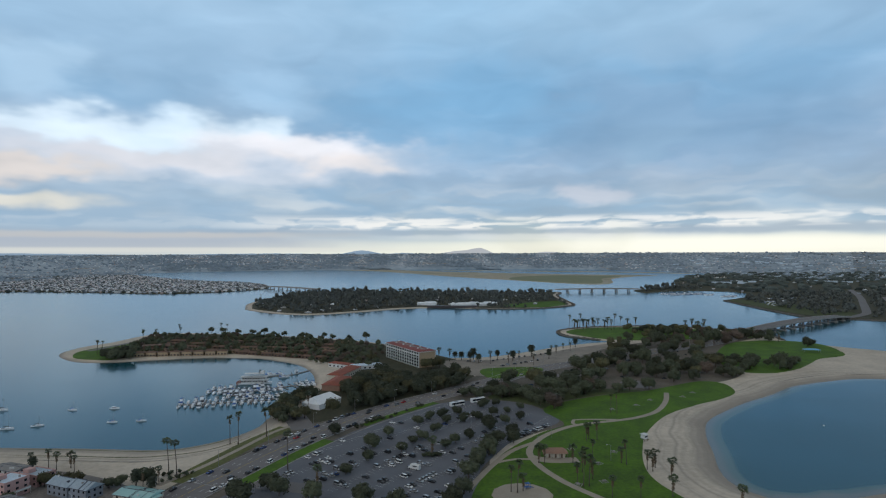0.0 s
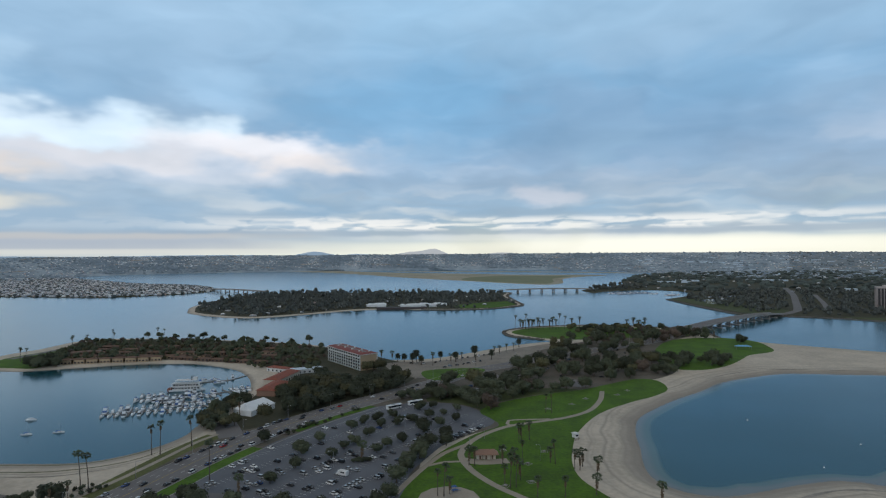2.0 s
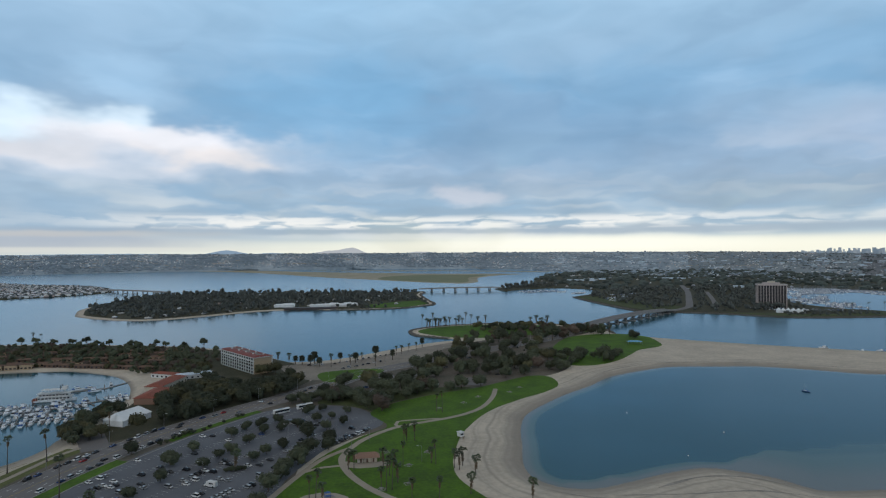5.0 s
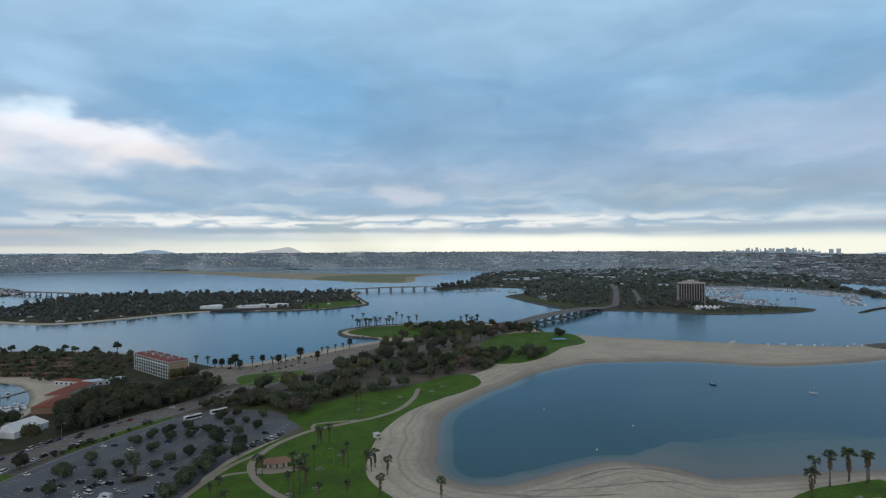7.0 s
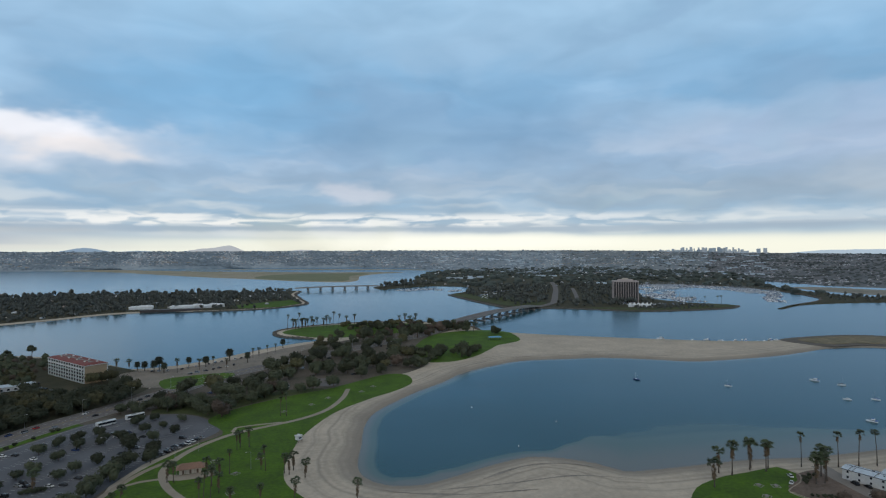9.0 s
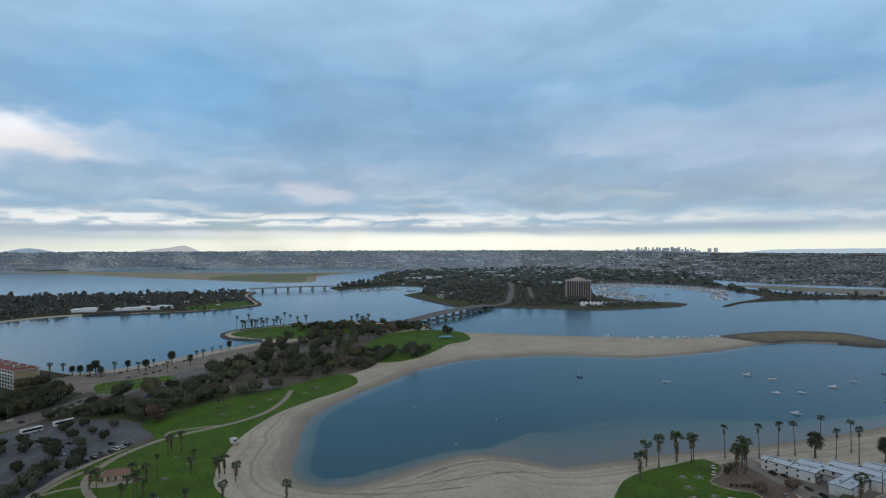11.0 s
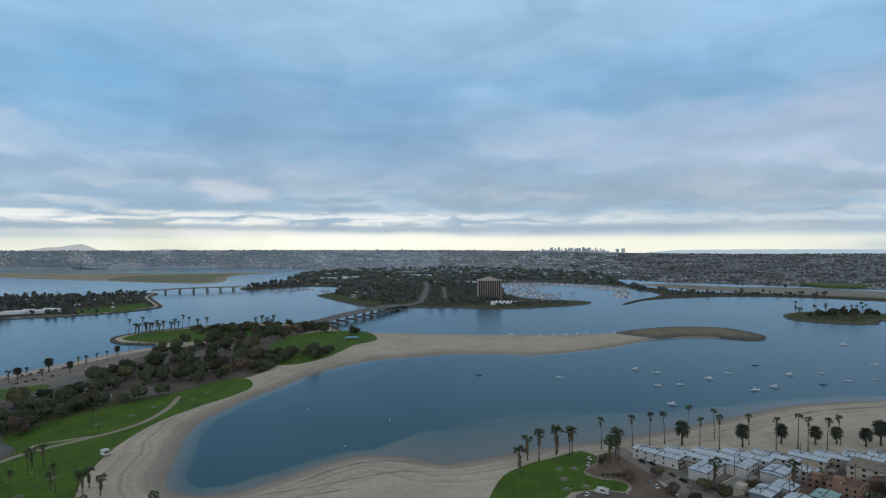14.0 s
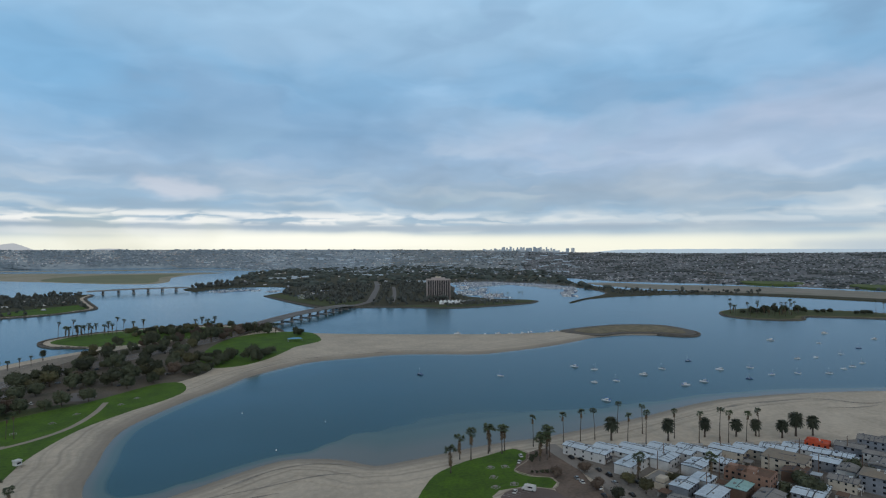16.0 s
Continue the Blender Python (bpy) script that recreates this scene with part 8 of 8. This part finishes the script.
boats_at(CRUISE, [(-152, 566, 20), (-146, 588, 110), (-168, 575, 20), (-160, 580, 20)], "boats by the gangway")
boats_at(SAILS[:2] + CRUISE[2:3], [(-296, 399, 10), (-280, 406, 25), (-282, 448, -10), (-233, 415, 5), (-214, 418, 8), (-336, 448, 0)], "moored boats of the north cove")
boats_at(CRUISE[2:3], [(-252, 452, 0)], "moored boats of the north cove")
boats_at(SAILS, [(498, 377, 128), (442, 429, 105), (706, 306, 140), (668, 225, 112), (703, 220, 312), (728, 207, 98), (941, 221, 124), (835, 186, 150)], "moored boats of the south cove", 0.82)
boats_at(SAILS[:2] + CRUISE[1:4], [(587, 362, 110), (591, 340, 316), (545, 305, 120), (565, 296, 118), (608, 296, 128), (646, 300, 105), (599, 248, 320), (624, 245, 112), (688, 263, 132), (720, 248, 98),
                                   (811, 239, 124), (834, 229, 330), (751, 188, 110), (880, 220, 136), (786, 187, 120), (806, 186, 118), (1051, 295, 308), (947, 266, 105), (1041, 234, 140),
                                   (500, 259, 112)], "moored boats of the south cove", 0.82)
boats_at(CRUISE[:1], [(925, 315, 132)], "moored boats of the south cove", 0.82)
boats_at(CRUISE[1:4], [(722, 565.5, 20), (733, 564.5, 37), (732, 558.5, 54), (764, 548.5, 71), (772, 545.5, 88), (774, 537.5, 105), (702, 570.5, 122), (690, 582.5, 139), (643, 616.5, 156)], "boats drawn up on the spit")
boats_at(CRUISE[2:3], [(738, 545, 30), (745, 541, 20), (752, 546, 10), (780, 538, 10), (787, 534, 20), (670, 588, 60)], "boats drawn up on the spit")

ferry = thing("paddle_steamer", "white three-deck excursion paddle boat", "boat", pose(-171, 538, 0, 0, 0, 3))
part("hull", hull_form(30, 8.5, 1.5, 0.8), GEL, ferry)
for k, (w, d) in enumerate(((26, 8), (24, 7.6), (18, 6.8))):
    part("deck", Form().box(-0.8, 0, 1.7 + 2.7 * k + 2.45, w, d, 0.2), WHITE, ferry)
    if k < 2:
        sal = part("saloon", Form().box(-0.8, 0, 1.6 + 2.7 * k, w - 3.0, d - 1.8, 2.5), WHITE, ferry)
        for j in range(9):
            for s in (-1, 1):
                part("window", Form().box(-0.8 - (w - 5) / 2 + (w - 5) * j / 8, s * (d - 1.8) / 2, 2.4 + 2.7 * k, 1.7, 0.1, 1.1), DARKGLASS, sal)
    for j in range(8):
        for s in (-1, 1):
            part("post", Form().box(-0.8 - w / 2 + 0.5 + (w - 1) * j / 7, s * (d / 2 - 0.15), 1.6 + 2.7 * k, 0.14, 0.14, 2.6), WHITE, ferry)
part("wheelhouse", Form().box(6.5, 0, 9.7, 3.4, 3.2, 2.2), WHITE, ferry)
for s in (-1, 1):
    part("funnel", Form().tube([(4.0, s * 2.2, 9.6), (4.0, s * 2.2, 13.0)], [0.3, 0.34], 8), TIRE, ferry)
part("paddle_wheel", Form().tube([(-14.6, -3.2, 1.6), (-14.6, 3.2, 1.6)], [1.9, 1.9], 12), REDROOF, ferry, "red stern paddle wheel")

# the far marina: docks thick with boats and masts
g = random.Random(71)
far_docks, far_boats, far_masts = Form(), Form(), Form()


FAIRWAY = [(1366, 1374), (1529, 1453), (1538, 1297), (1478, 1163), (1230, 967), (1142, 938), (1143, 1006), (1206, 1086), (1200, 1150)]  # open water inside the marina


def raft(x, y, a, L):
    """One floating dock with boats on both sides."""
    ux, uy = math.cos(a), math.sin(a)
    if any(inside(x + ux * u, y + uy * u, qu) for u in (-L / 2, 0, L / 2)):
        return
    if inside(x, y, FAIRWAY):
        return
    far_docks.box(x, y, 0.0, L, 2.0, 0.5, a)
    for k in range(int(L / 4.6)):
        for s in (-6.5, 6.5):
            if g.random() < 0.38:
                continue
            u = -L / 2 + (k + g.uniform(0.3, 0.7)) * 4.6
            bx, by = x + ux * u - uy * s, y + uy * u + ux * s
            l = g.uniform(6.5, 11)
            far_boats.box(bx, by, 0.1, 2.7, l, g.uniform(0.9, 1.5), a + g.uniform(-0.1, 0.1), 0.9)
            if g.random() < 0.6:
                far_boats.box(bx, by, 1.2, 1.9, l * 0.4, g.uniform(0.8, 1.4), a, 0.8)
            if g.random() < 0.3:
                far_masts.box(bx, by, 1.2, 0.16, 0.16, g.uniform(8, 13))


for k in range(300):
    raft(g.uniform(1120, 1330), g.uniform(1020, 1400), -0.75 + g.choice((0, 1.57)) + g.uniform(-0.05, 0.05), g.uniform(30, 60)) if k % 3 == 0 else raft(
        g.uniform(1350, 1640), g.uniform(1150, 1590), -0.75 + g.uniform(-0.08, 0.08), g.uniform(50, 90))
for k in range(8):
    raft(1085 + 16 * k + g.uniform(-4, 4), 1050 + 10 * k - 12 * (k % 2), 0.9 + g.uniform(-0.1, 0.1), g.uniform(24, 44))
for k in range(40):
    raft(1300 + 11 * k, 950 + 9 * k + g.uniform(-6, 30), 0.75, g.uniform(30, 60))
for k in range(10):
    raft(640 + 16 * k, 1700 - 9 * k + g.uniform(-30, 60), 0.9 + g.uniform(-0.1, 0.1), g.uniform(30, 60))
solid("far_dock", far_docks, DOCK, "distant grey marina docks", "dock", kind="stuff")
solid("far_boats", far_boats, FARBOATS, "distant white boats packed along docks", "boats", kind="stuff")
solid("far_masts", far_masts, STEEL, "thin masts of distant boats", "masts", kind="stuff")


# ---- distant town ----
def town(name, places, label, seed, low=4, high=8, material=FARHOUSES, shrink=1.0):
    g = random.Random(seed)
    f = Form()
    for x, y, z in places:
        k = shrink * (0.55 if math.hypot(x - CX, y - CY) > 1700 or x > 1800 else 0.68)
        w, d, h, a = k * g.uniform(7, 20), k * g.uniform(7, 12), 0.8 * k * g.uniform(low, high), g.gauss(0, 0.5) - math.atan2(x - CX, y - CY)
        f.box(x, y, z - 2, w, d, h + 2, a)
        n = len(f.v)
        f.add([(*f.v[n - 4 + k][:2], z + h) for k in range(4)] + [(x, y, z + h + 1.4)], [(0, 1, 4), (1, 2, 4), (2, 3, 4), (3, 0, 4)])
    return solid(name, f, material, label, "houses", kind="stuff")


g = random.Random(81)
town("shore_houses", [(x, y, 3.0) for x, y in gridded(crown, 15.5, g, 0.85) if x > -1900 and y < 3300], "rows of distant pale houses on the shore", 82)
places = []
for _ in range(13000):
    a = g.uniform(-44, 82)
    r0, r1 = table(a, NEAR), table(a, RISE)
    r = g.uniform(r0 + 60, RIM - 5)
    if noise.noise(Vector((a * 0.5, r * 0.005, 4.0))) < g.uniform(-0.25, 0.4) and (a > 46 or g.random() < 0.85):
        places.append(hill_place(a, r))
town("hill_houses", [p for p in places if p[0] - CX < 1.04 * (p[1] - CY)], "thousands of tiny pale houses on distant hills", 83, 4, 9)
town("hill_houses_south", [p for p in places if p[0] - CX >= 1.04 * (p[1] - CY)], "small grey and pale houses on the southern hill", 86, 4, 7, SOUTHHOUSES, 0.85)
town("island_lodges", [(x, y, 1.9) for x, y in scatter(offset(vacation, 24), 70, 18, g)], "pale lodges among island trees", 84, 3, 5)
town("park_buildings", [(x, y, 2.4) for x, y in [(g.uniform(850, 2300), g.uniform(1500, 3000)) for _ in range(160)] if inside(x, y, qu)], "pale buildings among far trees", 85, 4, 9)
sheds = Form()
for x, y, w, d, a in ((1080, 2240, 120, 24, -0.4), (1180, 2330, 90, 22, -0.4), (1500, 2300, 150, 20, -0.7), (1350, 1700, 80, 20, -0.7)):
    sheds.box(x, y, 1.5, w, d, 6.5, a)
for k in range(170):
    a, r = g.uniform(17, 52), g.uniform(3050, 4600)
    if r > table(a, NEAR) + 60:
        x, y, z = hill_place(a, r)
        sheds.box(x, y, z - 2, g.uniform(18, 60), g.uniform(8, 14), g.uniform(5, 8), radians(-a) + g.uniform(-0.2, 0.2))
solid("far_sheds", sheds, WHITEROOF, "long pale roofed sheds across the water", "buildings", kind="stuff")
roofs = Form()
for x, y, w, d, a in ((-38, 1345, 46, 13, 0.0), (-30, 1362, 30, 10, 0.0), (40, 1330, 50, 11, 0.0), (92, 1326, 30, 12, 0.2), (112, 1340, 18, 14, 0.5), (100, 1352, 24, 10, 0.2), (70, 1346, 24, 10, 0.0)):
    roofs.box(x, y, 1.5, w * 0.94, d * 0.9, 5.0, a)
    roofs.box(x, y, 6.5, w, d, 2.2, a, 0.75)
solid("island_pavilions", roofs, CANVAS, "white peaked canopies beside the island lagoon", "canopy", kind="stuff")
boathouse = Form().box(20, 1290, -1.0, 110, 16, 6.0, -0.05)
solid("island_boathouse", boathouse, DARKBAY, "long dark waterside pavilion on the island", "building")

lots_far = Form()
for cx, cy, n, a in ((800, 1400, 60, 0.5), (860, 1500, 50, 0.5), (740, 1330, 26, 1.3), (960, 1010, 26, -0.5), (1010, 985, 20, -0.4), (930, 1040, 16, -0.5)):
    for k in range(n):
        u, v = g.uniform(-45, 45), g.choice((-12, -4, 6, 14))
        lots_far.box(cx + u * math.cos(a) - v * math.sin(a), cy + u * math.sin(a) + v * math.cos(a), 2.35, 4.4, 1.9, 1.5, a + 1.57 + g.uniform(-0.1, 0.1), 0.8)
solid("far_parked_cars", lots_far, FARBOATS, "distant parked cars among the trees", "cars", kind="stuff")
far_city = Form()
for k in range(70):
    a = 42.8 + 7.9 * ((k * 0.618) % 1.0)
    h = g.uniform(6, 34) * (1.2 if 44.4 < a < 50.0 else 0.65)
    x, y, z = hill_place(a, 4770 + g.uniform(-10, 20))
    far_city.box(x, y, z - 20, g.uniform(9, 19), 14, h + 20, radians(-a))
for a, h in ((50.7, 33), (51.2, 38), (47.0, 31)):
    x, y, z = hill_place(a, 4770)
    far_city.box(x, y, z - 20, 26, 16, h + 20, radians(-a))
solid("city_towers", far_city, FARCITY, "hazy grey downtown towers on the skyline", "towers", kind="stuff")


def ridge(name, a0, a1, r, height, label, seed, material=RIDGE):
    """A far mountain ridge as a curved backdrop; its material glows to imitate haze."""
    f = Form()
    n = 60
    vs = []
    for k in range(n + 1):
        a = a0 + (a1 - a0) * k / n
        u = k / n
        z = 112 + height(u) + 3.0 * noise.noise(Vector((a * 1.3, seed, 0.0))) + 2.0 * noise.noise(Vector((a * 4.0, seed, 3.0)))
        t = radians(a)
        vs += [(CX + r * math.sin(t), CY + r * math.cos(t), 60), (CX + r * math.sin(t), CY + r * math.cos(t), max(z, 62))]
    f.add(vs, [(2 * k, 2 * k + 1, 2 * k + 3, 2 * k + 2) for k in range(n)])
    return solid(name, f, material, label, "mountains", kind="structure")


ridge("backdrop_mountain", -4.0, 7.0, 4905, lambda u: 34 * math.exp(-((u - 0.63) / 0.09) ** 2) + 38 * math.exp(-((u - 0.48) / 0.22) ** 2) - 5, "distant mountain paled by a haze glow", 1.0, PALERIDGE)
ridge("backdrop_mountain", -14.5, -2.0, 4900, lambda u: 40 * math.exp(-((u - 0.48) / 0.13) ** 2) + 20 * math.exp(-((u - 0.80) / 0.14) ** 2) + 14 * math.exp(-((u - 0.15) / 0.2) ** 2) - 5, "distant mountain blued by a haze glow", 2.0)
ridge("backdrop_ridge", -45.0, -12.0, 4900, lambda u: 16 + 5 * math.sin(u * 9) - 10 * u * u, "long distant ridge blued by a haze glow", 3.0)
ridge("backdrop_ridge", 6.0, 14.0, 4900, lambda u: 22 * math.exp(-((u - 0.42) / 0.25) ** 2) - 3, "long distant ridge paled by a haze glow", 4.0, PALERIDGE)
ridge("backdrop_ridge", 50.0, 95.0, 4905, lambda u: (5 + 4 * math.sin(u * 5)) * min(1.0, u * 5) - 40 * max(0.0, 0.12 - u) / 0.12, "long coast with a hazy blue glow", 5.0, COAST)


# ---- small things ----
def street_lamp(x, y, a):
    t = thing("street_lamp", "tall grey street lamp with one arm", "lamp", pose(x, y, TOP, 0, 0, a), "street lamps")
    part("pole", Form().tube([(0, 0, -0.2), (0, 0, 9.0)], [0.12, 0.07], 6), STEEL, t)
    part("arm", Form().tube([(0, 0, 8.9), (1.0, 0, 9.5), (2.4, 0, 9.6)], [0.06, 0.05, 0.05], 5), STEEL, t)
    part("head", Form().box(2.6, 0, 9.5, 0.8, 0.3, 0.16), WHITE, t)


for x, y, a in along(offset(avenue, 12.6, False), 42):
    if 270 < y < 760:
        street_lamp(x, y, math.degrees(a) - 90)
for x, y in ((58, 350), (96, 330), (70, 372), (-20, 330), (20, 390)):
    street_lamp(x, y, 200)


def utility_pole(x, y, a):
    t = thing("utility_pole", "dark wooden utility pole with crossarms", "pole", pose(x, y, TOP, 0, 0, a), "utility poles")
    part("post", Form().tube([(0, 0, -0.3), (0, 0, 11.5)], [0.24, 0.17], 7), BROWNWALL, t)
    for z in (10.9, 9.9):
        part("crossarm", Form().box(0, 0, z, 2.4, 0.12, 0.14), BROWNWALL, t)
    for k in (-1, 0, 1):
        part("insulator", Form().tube([(k * 1.05, 0, 11.04), (k * 1.05, 0, 11.24)], [0.06, 0.05], 6), WHITE, t)


for x, y in ((443, 139), (406, 121), (473, 109), (499, 94), (406, 152), (392, 147), (414, 122), (432, 108), (452, 92), (470, 78), (384, 116)):
    utility_pole(x, y, 30)


def picnic_table(x, y, a):
    t = thing("picnic_table", "pale concrete picnic table with benches on the lawn", "table", pose(x, y, TOP + 0.1, 0, 0, a), "picnic tables")
    part("tabletop", Form().box(0, 0, 0.70, 1.9, 0.8, 0.08), CONCRETE, t)
    for s in (-1, 1):
        part("bench", Form().box(0, s * 0.75, 0.40, 1.9, 0.3, 0.07), CONCRETE, t)
        part("leg", Form().box(s * 0.6, 0, -0.05, 0.14, 1.7, 0.76), CONCRETE, t)
    rim = Form()
    for k in (-1, 1):
        rim.box(0, k * 1.8, -0.04, 3.9, 0.3, 0.14)
        rim.box(k * 1.8, 0, -0.04, 0.3, 3.3, 0.14)
    part("kerb", rim, CONCRETE, t, "low pale kerb round the table")


for x, y, a in ((328, 207, 20), (335, 203, 60), (320, 196, 30), (312, 186, 10), (322, 183, 40), (78, 350, 10), (88, 326, 40), (102, 345, 70), (150, 452, 20), (166, 468, 50), (128, 440, 0), (196, 478, 30),
                (84, 300, 15), (70, 296, 60), (210, 492, 30)):
    picnic_table(x, y, a)


def buoy(x, y):
    t = thing("buoy", "small white mooring buoy on the water", "buoy", pose(x, y, 0), "mooring buoys")
    part("float", Form().ball(0, 0, 0.1, 0.5, 0.5, 0.5, 6, 9), GEL, t, smooth=True)
    part("rod", Form().tube([(0, 0, 0.5), (0, 0, 1.5)], [0.05, 0.04], 5), STEEL, t)


for x, y in ((250, 310), (300, 345), (262, 402)):
    buoy(x, y)
